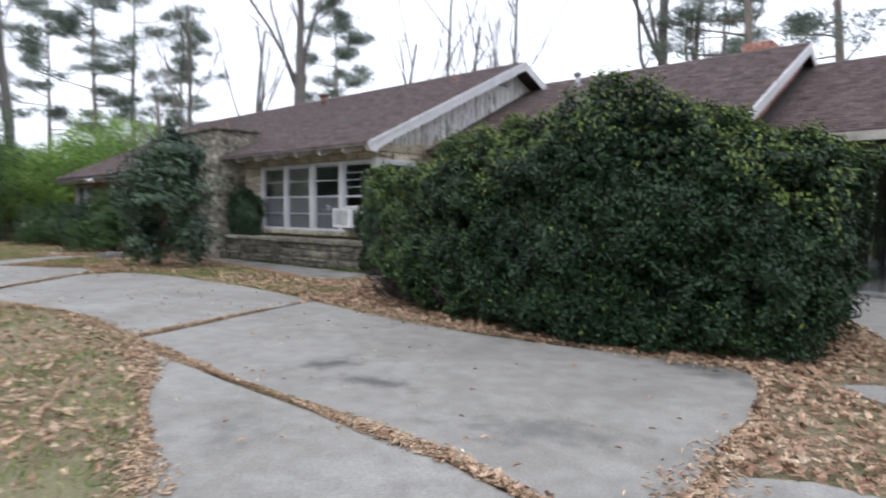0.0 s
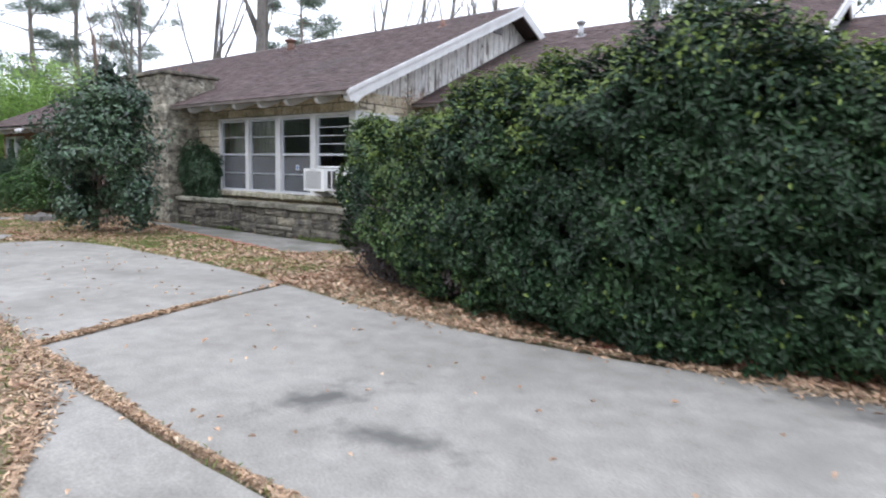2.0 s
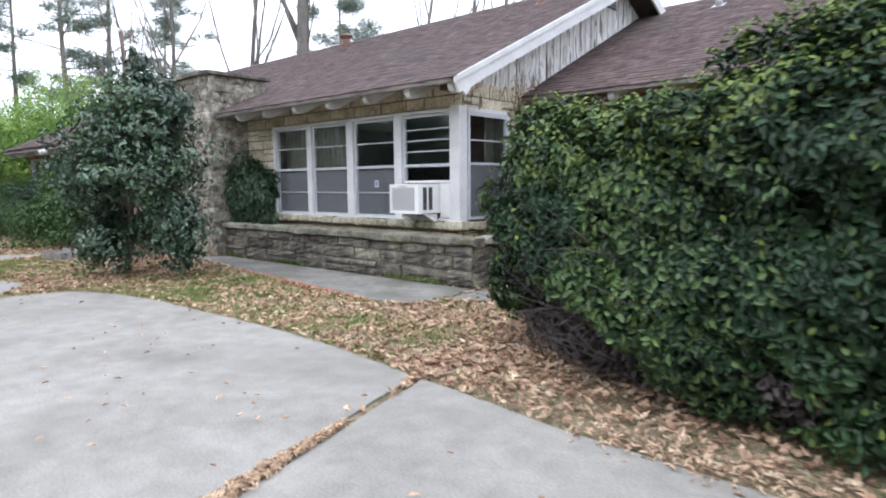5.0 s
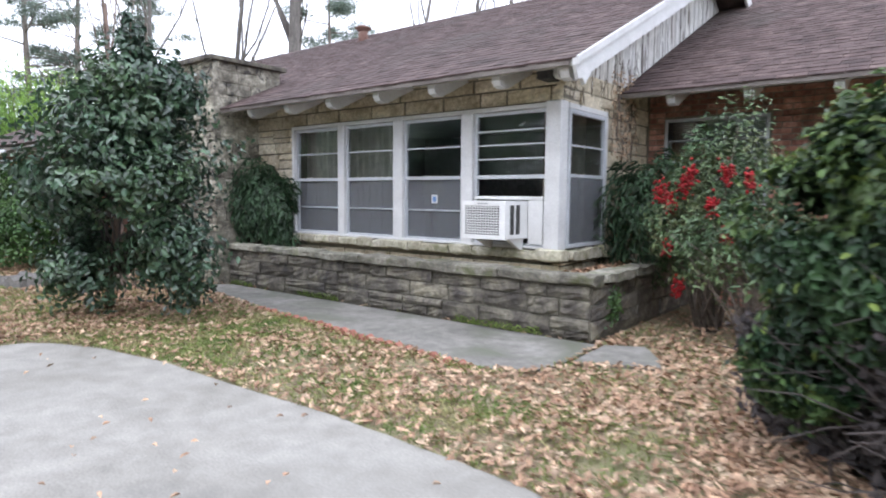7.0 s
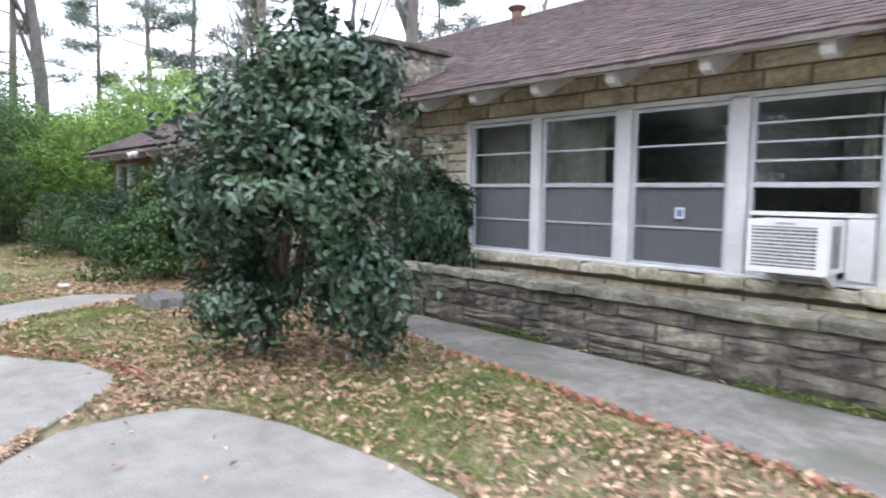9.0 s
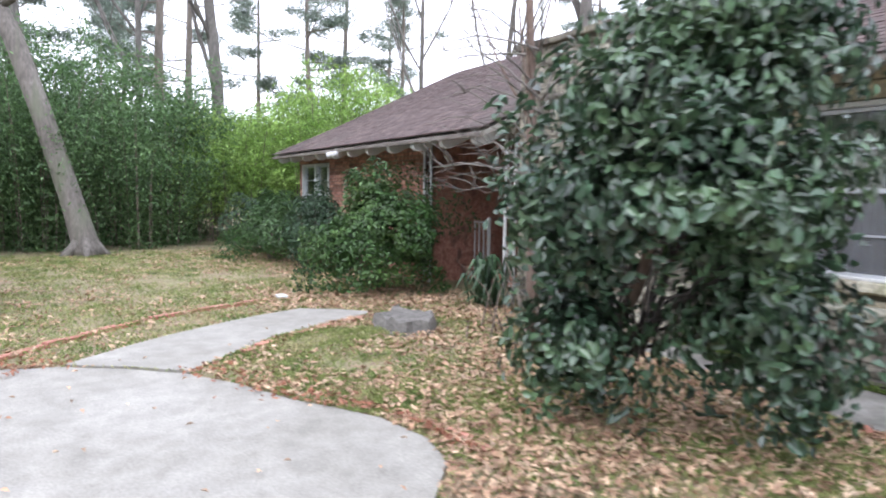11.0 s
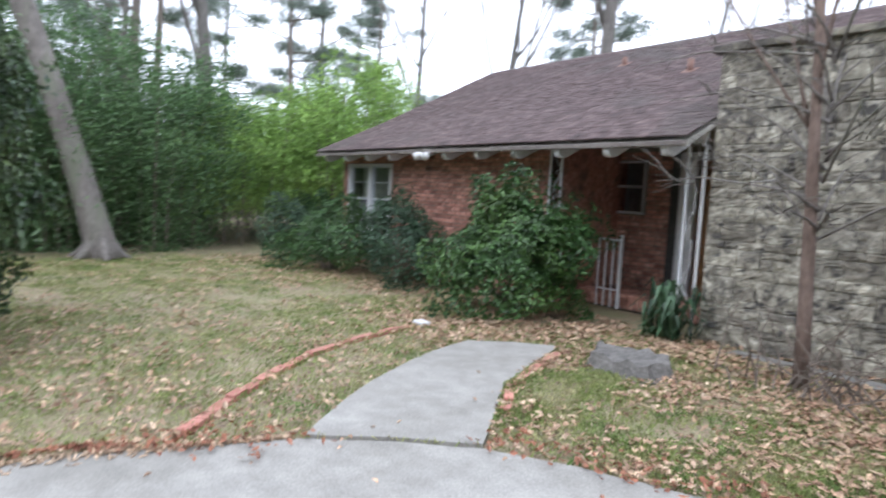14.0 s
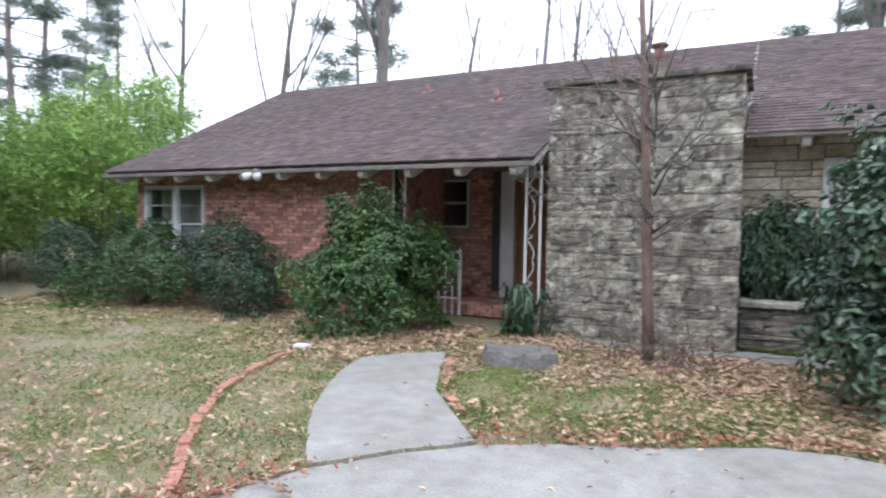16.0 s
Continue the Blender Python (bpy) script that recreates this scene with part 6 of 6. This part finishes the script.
PINES = [pine(101, 17, 0.22), pine(102, 20, 0.26), pine(103, 15, 0.2, 1.2), pine(104, 19, 0.24, 0.9)]
SPOTS = [(-41, 15.5), (-46, 19.5), (-32, 27), (-6.6, 27), (-50, 15.4), (-39, 7.9), (-10.7, 36), (-3.9, 29), (-47, 24), (-44, 10), (-43, 2), (-55, 27), (1.5, 31), (6, 27), (-53, 8)]
for k, (x, y) in enumerate(SPOTS):
    m = pose(x, y, -0.05, 0, 0, 77 * k)
    if k < 4:
        PINES[k].matrix_basis = m
    else:
        copy_thing(PINES[k % 4], m)
BARES = []
for k, (sd, h, r0) in enumerate(((201, 20, 0.3), (202, 16, 0.17), (203, 18, 0.14))):
    BARES.append(bare_tree("bare_tree", (0, 0, 0), sd, h, r0, TREE_BARK, "bare winter hardwood with forking limbs", spread=0.42, levels=4, first=0.3, kids=(3, 4), sides=7, thin=0.42))
    tagged(BARES[-1], group="bare woodland trees")
BSPOTS = [(-26.3, 19.4), (-32, 20), (-22.9, 27), (-10.6, 27), (-26.3, 27), (-18.7, 27), (-36, 9.7), (-20.8, 27.3), (-35, 18), (-33.5, 3.2), (-8.9, 27), (-35, 6.4), (-1.5, 31)]
for k, (x, y) in enumerate(BSPOTS):
    m = pose(x, y, -0.05, 3 * math.sin(k * 2.3), 3 * math.cos(k * 1.7), 131 * k)
    if k < 3:
        BARES[k].matrix_basis = m
    else:
        copy_thing(BARES[k % 3], m)


# bamboo and undergrowth bank along the lot line
def bank_clump(name, seed, height, radius, n, size, mat, label, culms, droop, lowest=0.0):
    r = random.Random(seed)
    t = thing(name, (0, 0, 0), label, "bamboo" if "bamboo" in name else "undergrowth", "lot line thicket")
    g = Geo()
    ps, ns = [], []
    for k in range(culms):
        a, q = r.uniform(0, 6.28), radius * math.sqrt(r.random()) * 0.75
        b = Vector((math.cos(a) * q, math.sin(a) * q, -0.05))
        h = height * r.uniform(0.6, 1.05)
        out = Vector((math.cos(a), math.sin(a), 0)) * r.uniform(0.1, 0.5) * radius
        pts = [b, b + out * 0.15 + Vector((0, 0, h * 0.45)), b + out * 0.5 + Vector((0, 0, h * 0.8)), b + out + Vector((0, 0, h * 0.97))]
        g.tube(pts, [0.018, 0.015, 0.01, 0.004], 5)
        m = n // culms
        u = N.uniform(lowest, 1, m) ** 0.85
        i = np.minimum((u * 3).astype(int), 2)
        P = np.array([tuple(p) for p in pts])
        f = (u * 3 - i)[:, None]
        c = P[i] * (1 - f) + P[i + 1] * f
        wide = radius * 0.4 * (0.35 + np.sin(np.clip(u, 0, 1) * 3.0))[:, None]
        tuft = N.integers(0, 14, m)
        cent = N.normal(0, 1, (14, 3)) * np.array([1, 1, 0.3])
        c = c + (cent[tuft] * 0.75 + N.normal(0, 0.3, (m, 3))) * wide * np.array([1, 1, 0.7])
        c[:, 2] = np.maximum(c[:, 2] - droop * N.uniform(0, 0.4, m), 0.05)
        ps.append(c)
        ns.append(N.normal(0, 0.6, (m, 3)) + np.array([0, 0, 0.8]))
    part("stemwork", g.mesh("stemwork", TWIG), t)
    part("foliage", leaf_mesh("foliage", mat, np.concatenate(ps), np.concatenate(ns), size[0], size[1], -0.8, 0.15, seed), t)
    return t


BAM = [bank_clump("bamboo_clump", 301, 4.9, 1.7, 11000, (0.19, 0.04), BAMBOO_LEAF, "feathery bright green bamboo clump", 26, 1.0, 0.2), bank_clump("bamboo_clump", 302, 5.6, 1.6, 11000, (0.19, 0.04), BAMBOO_LEAF, "feathery bright green bamboo clump", 24, 1.0, 0.25)]
UND = [bank_clump("evergreen_thicket", 303, 4.6, 1.7, 14000, (0.12, 0.042), WOODS_LEAF, "dark evergreen undergrowth at the lot line", 20, 0.4), bank_clump("evergreen_thicket", 304, 5.2, 1.7, 14000, (0.12, 0.042), WOODS_LEAF, "dark evergreen undergrowth at the lot line", 22, 0.4)]
BROW = [(-28.3, 8.2), (-27.8, 10.6), (-30.2, 9.6), (-29.4, 13.0), (-31.2, 12.0), (-32.5, 9.2), (-30.5, 15.8), (-33.2, 14.5), (-33, 18.5), (-29.8, 18.6), (-35, 11.5)]
UROW = [(-27.3, 5.6), (-28.6, 6.6), (-30.6, 6.9), (-31.5, 4.3), (-33.6, 6.2), (-27.6, 3.4), (-27.2, 1.2), (-26.6, -0.8), (-25.6, -2.8), (-29.3, 4.8), (-29.4, 2.6), (-28.8, 0.2), (-28, -2), (-31.3, 1.5), (-31, -1), (-24.5, -5), (-22.6, -7), (-27.5, -4.5), (-33.5, 3.6), (-33.2, -0.4), (-36, 7), (-37, 2.5), (-36.5, 14), (-35.5, 19), (-32.6, 22)]
for k, (x, y) in enumerate(BROW):
    m = pose(x, y, -0.03, 0, 0, 67 * k) @ Matrix.Scale((0.8 + 0.07 * ((k * 7) % 5)) * (1 if y < 12 else 0.7) if x > -31 else 0.75 + 0.1 * ((k * 7) % 5), 4)
    if k < 2:
        BAM[k].matrix_basis = m
    else:
        copy_thing(BAM[k % 2], m)
for k, (x, y) in enumerate(UROW):
    m = pose(x, y, -0.03, 0, 0, 59 * k) @ Matrix.Scale((0.82 + 0.08 * ((k * 3) % 5)) * (1 if y < 10 else 0.62), 4)
    if k < 2:
        UND[k].matrix_basis = m
    else:
        copy_thing(UND[k % 2], m)
# woods behind the carport, seen in gaps; unseen ones behind the walker, added for the glass
FAR = [(-40 + 4.2 * k, 47 + 3 * math.sin(k)) for k in range(15)] + [(-2 + 3.0 * k, 24.5 + math.sin(k * 2)) for k in range(5)] + [(-34 + 5.5 * k, -17 - 2 * math.sin(k)) for k in range(10)] + [(20, -10 + 6 * k) for k in range(6)] + [(-42, -14 + 6 * k) for k in range(10)]
for k, (x, y) in enumerate(FAR):
    # The unseen rows at y < -14 are enlarged to block sky reflections in the panes.
    copy_thing(UND[k % 2], pose(x, y, -0.03, 0, 0, 41 * k) @ Matrix.Scale(2.2 if y < -14 else 1.0, 4))
for k in range(4):
    copy_thing(PINES[k % 4], pose(-36 + 6.5 * k, -20 - 3 * (k % 3), -0.05, 0, 0, 53 * k))

# stump
stump = thing("tree_stump", (-15.8, 7.0, 0), "low weathered grey tree stump", "stump")
bm = bmesh.new()
bmesh.ops.create_cone(bm, cap_ends=True, segments=26, radius1=0.42, radius2=0.36, depth=0.17)
bmesh.ops.subdivide_edges(bm, edges=[e for e in bm.edges if abs(e.verts[0].co.z - e.verts[1].co.z) > 0.05], cuts=3)
for v in bm.verts:
    a = math.atan2(v.co.y, v.co.x)
    k = 1 + 0.1 * math.sin(5 * a) + 0.07 * math.sin(9 * a + 1) + (0.12 if v.co.z < -0.05 else 0)
    v.co.x *= k
    v.co.y *= k * 0.8
    v.co.z += 0.07 * noise.noise(v.co * 7)
    v.co += Vector((-15.8, 7.02, 0.03))
part("wood", Geo().bm(bm).mesh("wood", STUMP_WOOD), stump)

# dead creeper on the end wall
vine = thing("dead_creeper", (-8.7, 10.8, 2.4), "dry brown creeper clinging to the corner", "vine")
g = Geo()
for k in range(46):
    y = R.uniform(10.55, 11.3) if k % 4 else R.uniform(9.6, 10.5)
    z = R.uniform(2.2, 3.0) if k % 4 else R.uniform(2.4, 2.6)
    pts = [Vector((-8.71, y, z))]
    for i in range(R.randint(4, 10) if k % 4 else 2):
        pts.append(pts[-1] + Vector((R.uniform(-0.004, 0.012), R.gauss(0, 0.04), -R.uniform(0.04, 0.14))))
    for q in pts:
        q.x = -8.69 + R.uniform(0, 0.02)
    g.tube(pts, [0.004] * len(pts), 4)
part("stemwork", g.mesh("stemwork", TWIG), vine)
ps = np.stack([np.full(260, -8.67) + N.uniform(0, 0.03, 260), N.uniform(10.55, 11.3, 260), N.uniform(1.7, 2.75, 260)], 1)
part("dry_leaves", leaf_mesh("dry_leaves", STRAW, ps, np.tile([1.0, 0, 0.2], (260, 1)), 0.05, 0.03, -1, seed=14), vine)


# ---- brick edging ----
def edging(name, line, label, size=(0.2, 0.075, 0.045), gap=0.012):
    t = thing(name, (line[0][0], line[0][1], 0), label, "edging", "", "structure")
    unit = Geo().bev(-size[0] / 2, size[0] / 2, -size[1] / 2, size[1] / 2, -0.06, size[2] - 0.035, 0.006).mesh("brick", EDGE_BRICK)
    pts = [Vector((*q, 0)) for q in line]
    i, left = 0, 0.0
    for a, b in zip(pts, pts[1:]):
        d = (b - a).length
        s = left
        while s < d:
            p = a.lerp(b, s / d)
            ob = new("brick", unit)
            ob.parent = t
            ang = math.atan2(b.y - a.y, b.x - a.x) + R.gauss(0, 0.04)
            ob.matrix_basis = Matrix.Translation(p - t.location + Vector((R.gauss(0, 0.006), R.gauss(0, 0.006), R.uniform(-0.012, 0.006)))) @ Euler((R.gauss(0, 0.03), R.gauss(0, 0.03), ang)).to_matrix().to_4x4()
            s += size[0] + gap
        left = s - d


edging("brick_edging", [(-16.38, 3.3), (-16.75, 3.68), (-17.1, 4.08), (-17.5, 4.62), (-17.8, 5.2), (-18.0, 5.75), (-18.11, 6.31)], "curved row of red edging bricks in the lawn")
edging("brick_edging", [(-15.62, 5.28), (-15.95, 5.66), (-16.12, 6.02), (-16.3, 6.42), (-16.5, 6.9)], "red edging bricks beside the walk")
teeth = thing("brick_edging", (-10, 7.9, 0), "sawtooth row of tilted red bricks along the path", "edging", "", "structure")
tooth = Geo().prism([(-0.065, -0.05), (0.065, -0.05), (0.065, -0.01), (0.0, 0.034), (-0.065, -0.01)], -0.03, 0.03, "y").mesh("brick", TOOTH_BRICK)
run = [Vector((-11.8, 8.06, 0)), Vector((-10.47, 7.92, 0)), Vector((-9.12, 7.74, 0)), Vector((-8.5, 7.68, 0))]
for a, b in zip(run, run[1:]):
    k = int((b - a).length / 0.135)
    for i in range(k):
        ob = new("brick", tooth)
        ob.parent = teeth
        ob.matrix_basis = Matrix.Translation(a.lerp(b, (i + 0.5) / k) - teeth.location + Vector((0, 0, R.uniform(-0.02, 0.004)))) @ Euler((R.gauss(0, 0.06), R.gauss(0, 0.06), math.atan2(b.y - a.y, b.x - a.x) + R.gauss(0, 0.05))).to_matrix().to_4x4()
edging("brick_edging", [(-13.2, 5.8), (-12.7, 5.85)], "broken edging bricks")
edging("brick_edging", [(-2.7, 6.28), (-1.95, 6.4), (-1.45, 6.52), (-0.95, 6.7), (-0.8, 7.0)], "red edging bricks under the hedge", (0.1, 0.09, 0.11))
white_stone = solid("white_stone", Geo().bev(-18.2, -18.02, 6.32, 6.45, -0.03, 0.04, 0.02), WHITE, "small pale stone at the edging's end", "stone")

# ---- leaf litter and grass ----
def inside(poly, x, y):
    c = np.zeros(len(x), bool)
    n = len(poly)
    for i in range(n):
        (x0, y0), (x1, y1) = poly[i], poly[(i + 1) % n]
        hit = ((y0 > y) != (y1 > y)) & (x < (x1 - x0) * (y - y0) / (y1 - y0 + 1e-12) + x0)
        c ^= hit
    return c


HARD = [SLAB_A, SLAB_B, SLAB_C, SLAB_D, WALK, PATH_LINE, STUB, BACK_SLAB, STEP_SLAB, SIDE_SLAB]


def free(x, y, shrink=None):
    c = np.zeros(len(x), bool)
    for q in HARD:
        c |= inside(q, x, y)
    c |= (y > 8.97) & (x < -8.06) & (x > -16.1)
    c |= (y > 8.85) & (x < -16)
    c |= (y > 11.8) & (x < -2.5)
    return ~c


def scatter(zones, seed):
    r = np.random.default_rng(seed)
    xs, ys = [], []
    for x0, x1, y0, y1, n in zones:
        xs.append(r.uniform(x0, x1, n) + r.normal(0, 0.45, n))
        ys.append(r.uniform(y0, y1, n) + r.normal(0, 0.45, n))
    return np.concatenate(xs), np.concatenate(ys)


x, y = scatter([(-9.6, -6, 6, 9.2, 11000), (-13.2, -9.2, 5.6, 8.4, 12000), (-16.4, -12.4, 4.8, 8.8, 14000), (-7, -0.6, 5.85, 8.2, 8000), (-1.3, 3.2, 3.0, 11.5, 22000), (-18.6, -15.8, 6.2, 9, 6500), (-25, -15.5, 0.5, 8.2, 15000), (-25, -18.5, 6.6, 9, 4500),
                 (-9.4, -0.5, -2.5, 3.7, 15000), (-20, -16, -2, 4.4, 3000), (-8.3, -4, 8.5, 11.6, 3500)], 51)
q = np.stack([x, y, np.zeros(len(x))], 1)
dens = 0.5 + 0.3 * lumpy(q, 1.1, 52) + 0.25 * lumpy(q, 3.5, 53)
dens += np.where((x > -6.6) & (x < -0.4) & (y > 5.8), 0.5, 0) + np.where((x > -16.5) & (x < -13.6) & (y > 6.9), 0.3, 0) + np.where((x > -16.5) & (x < -13.2) & (y < 6.9), -0.12, 0) + np.where((x < -16.5) & (y < 6.0), -0.2, 0) + np.where((x > -13.3) & (x < -8.8) & (y > 5.6), 0.16, 0) + np.where((x > -8.8) & (x < -6.6) & (y > 5.6), 0.25, 0) + np.where((x > -1.4) & (y > 3), 0.4, 0)
ok = free(x, y) & (N.uniform(0, 1, len(x)) < dens)
q = q[ok]
q[:, 2] = -0.012 + N.uniform(0, 0.03, len(q))
tagged(new("fallen_leaves", oak_mesh("fallen_leaves", FALLEN, q, 0.074, 0.05, 54)), "brown and tan fallen oak leaves lying on the ground", "leaf litter", "", "stuff")
# stray leaves on the slabs
x, y = scatter([(-16, -0.6, 1.5, 6.2, 420)], 55)
ok = ~free(x, y)
q = np.stack([x, y, np.full(len(x), 0.016)], 1)[ok]
tagged(new("stray_leaves", leaf_mesh("stray_leaves", FALLEN, q, np.tile([0, 0, 2.5], (len(q), 1)), 0.048, 0.024, 0, 0.3, 56)), "a few stray brown leaves on the concrete", "leaf litter", "", "stuff")
def along(line, n, width, seed):
    r = np.random.default_rng(seed)
    pts = np.array(line)
    seg = np.linalg.norm(np.diff(pts, axis=0), axis=1)
    s = r.uniform(0, seg.sum(), n)
    cum = np.concatenate([[0], np.cumsum(seg)])
    i = np.clip(np.searchsorted(cum, s) - 1, 0, len(seg) - 1)
    f = ((s - cum[i]) / seg[i])[:, None]
    p = pts[i] * (1 - f) + pts[i + 1] * f
    return p + r.normal(0, width, (n, 2)) * (0.6 + 0.5 * np.sin(s * 2.1))[:, None]


# rust-red leaves along the drive's edge
rust_leaf = foliage("rust_leaf", [(0.22, 0.085, 0.055), (0.36, 0.17, 0.105)], 0.8, 0.4, 0.1, 0.2, 7.0)
q = along([(-16.6, 0.2), (-16.5, 1.8), (-16.35, 2.7), (-16.05, 3.4), (-15.95, 3.75)], 520, 0.16, 58)
q = np.concatenate([q, along([(-15.2, 4.75), (-14.7, 5.05), (-14.1, 5.3), (-13.4, 5.68), (-12.8, 5.75)], 220, 0.13, 59)])
q = np.stack([q[:, 0], q[:, 1], 0.012 + N.uniform(0, 0.012, len(q))], 1)
tagged(new("rust_leaves", oak_mesh("rust_leaves", rust_leaf, q, 0.06, 0.04, 60)), "rust-red fallen leaves along the edge of the drive", "leaf litter", "", "stuff")
# leaves in the planter
x, y = N.uniform(-13.7, -8.3, 700), N.uniform(9.17, 11.6, 700)
ok = ((y < 9.43) | (x > -8.62))
q = np.stack([x, y, 0.485 + N.uniform(0, 0.03, 700)], 1)[ok]
q2 = np.stack([N.uniform(-8.64, -8.3, 420), N.uniform(9.2, 11, 420), 0.49 + N.uniform(0, 0.06, 420)], 1)
q = np.concatenate([q, q2])
tagged(new("planter_leaves", leaf_mesh("planter_leaves", FALLEN, q, np.tile([0, 0, 1.2], (len(q), 1)), 0.085, 0.05, 0, 0.45, 57)), "dry leaves gathered in the planter", "leaf litter", "", "stuff")


# pine straw in the joints and along the edges of the drive
ps = [along([(-5.5, 3.46), (-3.59, 3.385), (-2.29, 3.395), (-1.41, 3.395), (-0.82, 3.3), (-0.4, 3.3)], 7500, 0.03, 61), along([(-5.52, 3.5), (-5.86, 4.6), (-6.05, 5.3)], 3200, 0.026, 62), along([(-12.1, 4.95), (-11.8, 4.72), (-10.65, 3.42)], 2600, 0.026, 63),
      along([(-5.4, 3.4), (-4.44, 3.17), (-3.2, 2.65), (-2.06, 2.16)], 2600, 0.07, 64), along([(-5.6, 3.45), (-7.6, 3.55), (-9.2, 3.1)], 2200, 0.07, 65), along([(-16.45, 1.8), (-16.3, 2.7), (-15.9, 3.75)], 900, 0.05, 66),
      along([(-5, 6.05), (-3.3, 6.0), (-2, 6.15), (-0.7, 6.3), (-0.4, 5), (-0.35, 3.6)], 3500, 0.09, 67)]
p2 = np.concatenate(ps)
q = np.stack([p2[:, 0], p2[:, 1], -0.008 + N.uniform(0, 0.018, len(p2))], 1)
tagged(new("pine_straw", leaf_mesh("pine_straw", STRAW, q, np.tile([0, 0, 1.5], (len(q), 1)), 0.05, 0.013, 0, 0.25, 68)), "tan pine straw and leaf crumbs filling the slab joints", "leaf litter", "", "stuff")
# grass
x, y = scatter([(-13.5, -7, 5.8, 8.2, 72000), (-16.5, -12.5, 5, 8.4, 50000), (-25.5, -15.6, 0, 7.6, 150000), (-9.8, -1, -3, 3.6, 62000), (-16.4, -12.8, 4.9, 6.9, 26000), (-9.5, -6, 8, 10, 6000)], 71)
q = np.stack([x, y, np.full(len(x), -0.012)], 1)
dens = 0.42 + 0.16 * lumpy(q, 1.4, 72) + 0.16 * lumpy(q, 4, 73) + 0.12 * lumpy(q, 9, 75)
ok = free(x, y) & (N.uniform(0, 1, len(x)) < dens)
q = q[ok]
tagged(new("grass", leaf_mesh("grass", GRASS, q + np.array([0, 0, 0.012]), N.normal(0, 0.6, (len(q), 3)) * np.array([1, 1, 0.15]), 0.055, 0.008, 1.0, 0.1, 74)), "thin patchy winter grass, green and straw coloured", "grass", "", "stuff")

# moss and weeds along the planter's foot
q = np.stack([N.uniform(-13.7, -8.1, 2600), 8.955 - N.uniform(0, 1, 2600) ** 2 * 0.06, 0.01 + N.uniform(0, 1, 2600) ** 2 * 0.06], 1)
q = q[lumpy(q, 3.0, 95) > 0.35]
tagged(new("moss", leaf_mesh("moss", MOSS, q, np.tile([0, -0.6, 1.0], (len(q), 1)), 0.022, 0.014, 0.3, 0.3, 96)), "green moss along the foot of the planter", "moss", "", "stuff")
q = np.stack([N.normal(-8.085, 0.015, 160), N.normal(9.45, 0.07, 160), N.normal(0.27, 0.08, 160)], 1)
tagged(new("wall_weed", leaf_mesh("wall_weed", BUSH_LEAF, q, np.tile([1.0, -0.3, 0.5], (len(q), 1)), 0.05, 0.03, 0.2, 0.3, 97)), "small green weed growing from the planter's side", "plant", "", "stuff")

# ---- bricks last ----
bricks(clip(brick_rects(5.8, 0, 2.37), [(BW[0] + 24.3 - 0.03, BW[1] + 24.3 + 0.04, 0.55, 2.03)]), wall_brick, (-24.3, 8.87, 0), 0, (5.2, 1.8))
bricks(clip(brick_rects(2.4, 0.2, 2.3), [(-0.2, PW[1] + 18.5 + 0.02, PW[2] - 0.02, PW[3] + 0.02), (PD[0] + 18.5 - 0.02, PD[1] + 18.5 + 0.02, 0, 2.3)]), wall_porch, (-18.5, 10.54, 0), 0, (0.8, 1.2))
bricks(clip(brick_rects(6.1, 0, 2.74), [(WW[0] + 8.7, WW[1] + 8.72, WW[2], WW[3])]), wall_wing, (-8.7, 11.84, 0), 0, (1.7, 2.2))

for ob in list(scene.objects):
    if ob.parent and ob.name.split(".")[0] in ("stemwork", "branchwork", "berry_cluster", "brushwood", "twig_tangle", "inner_foliage", "end_foliage", "young_foliage", "foliage", "new_growth", "crown", "dry_leaves"):
        tagged(ob, kind="stuff")
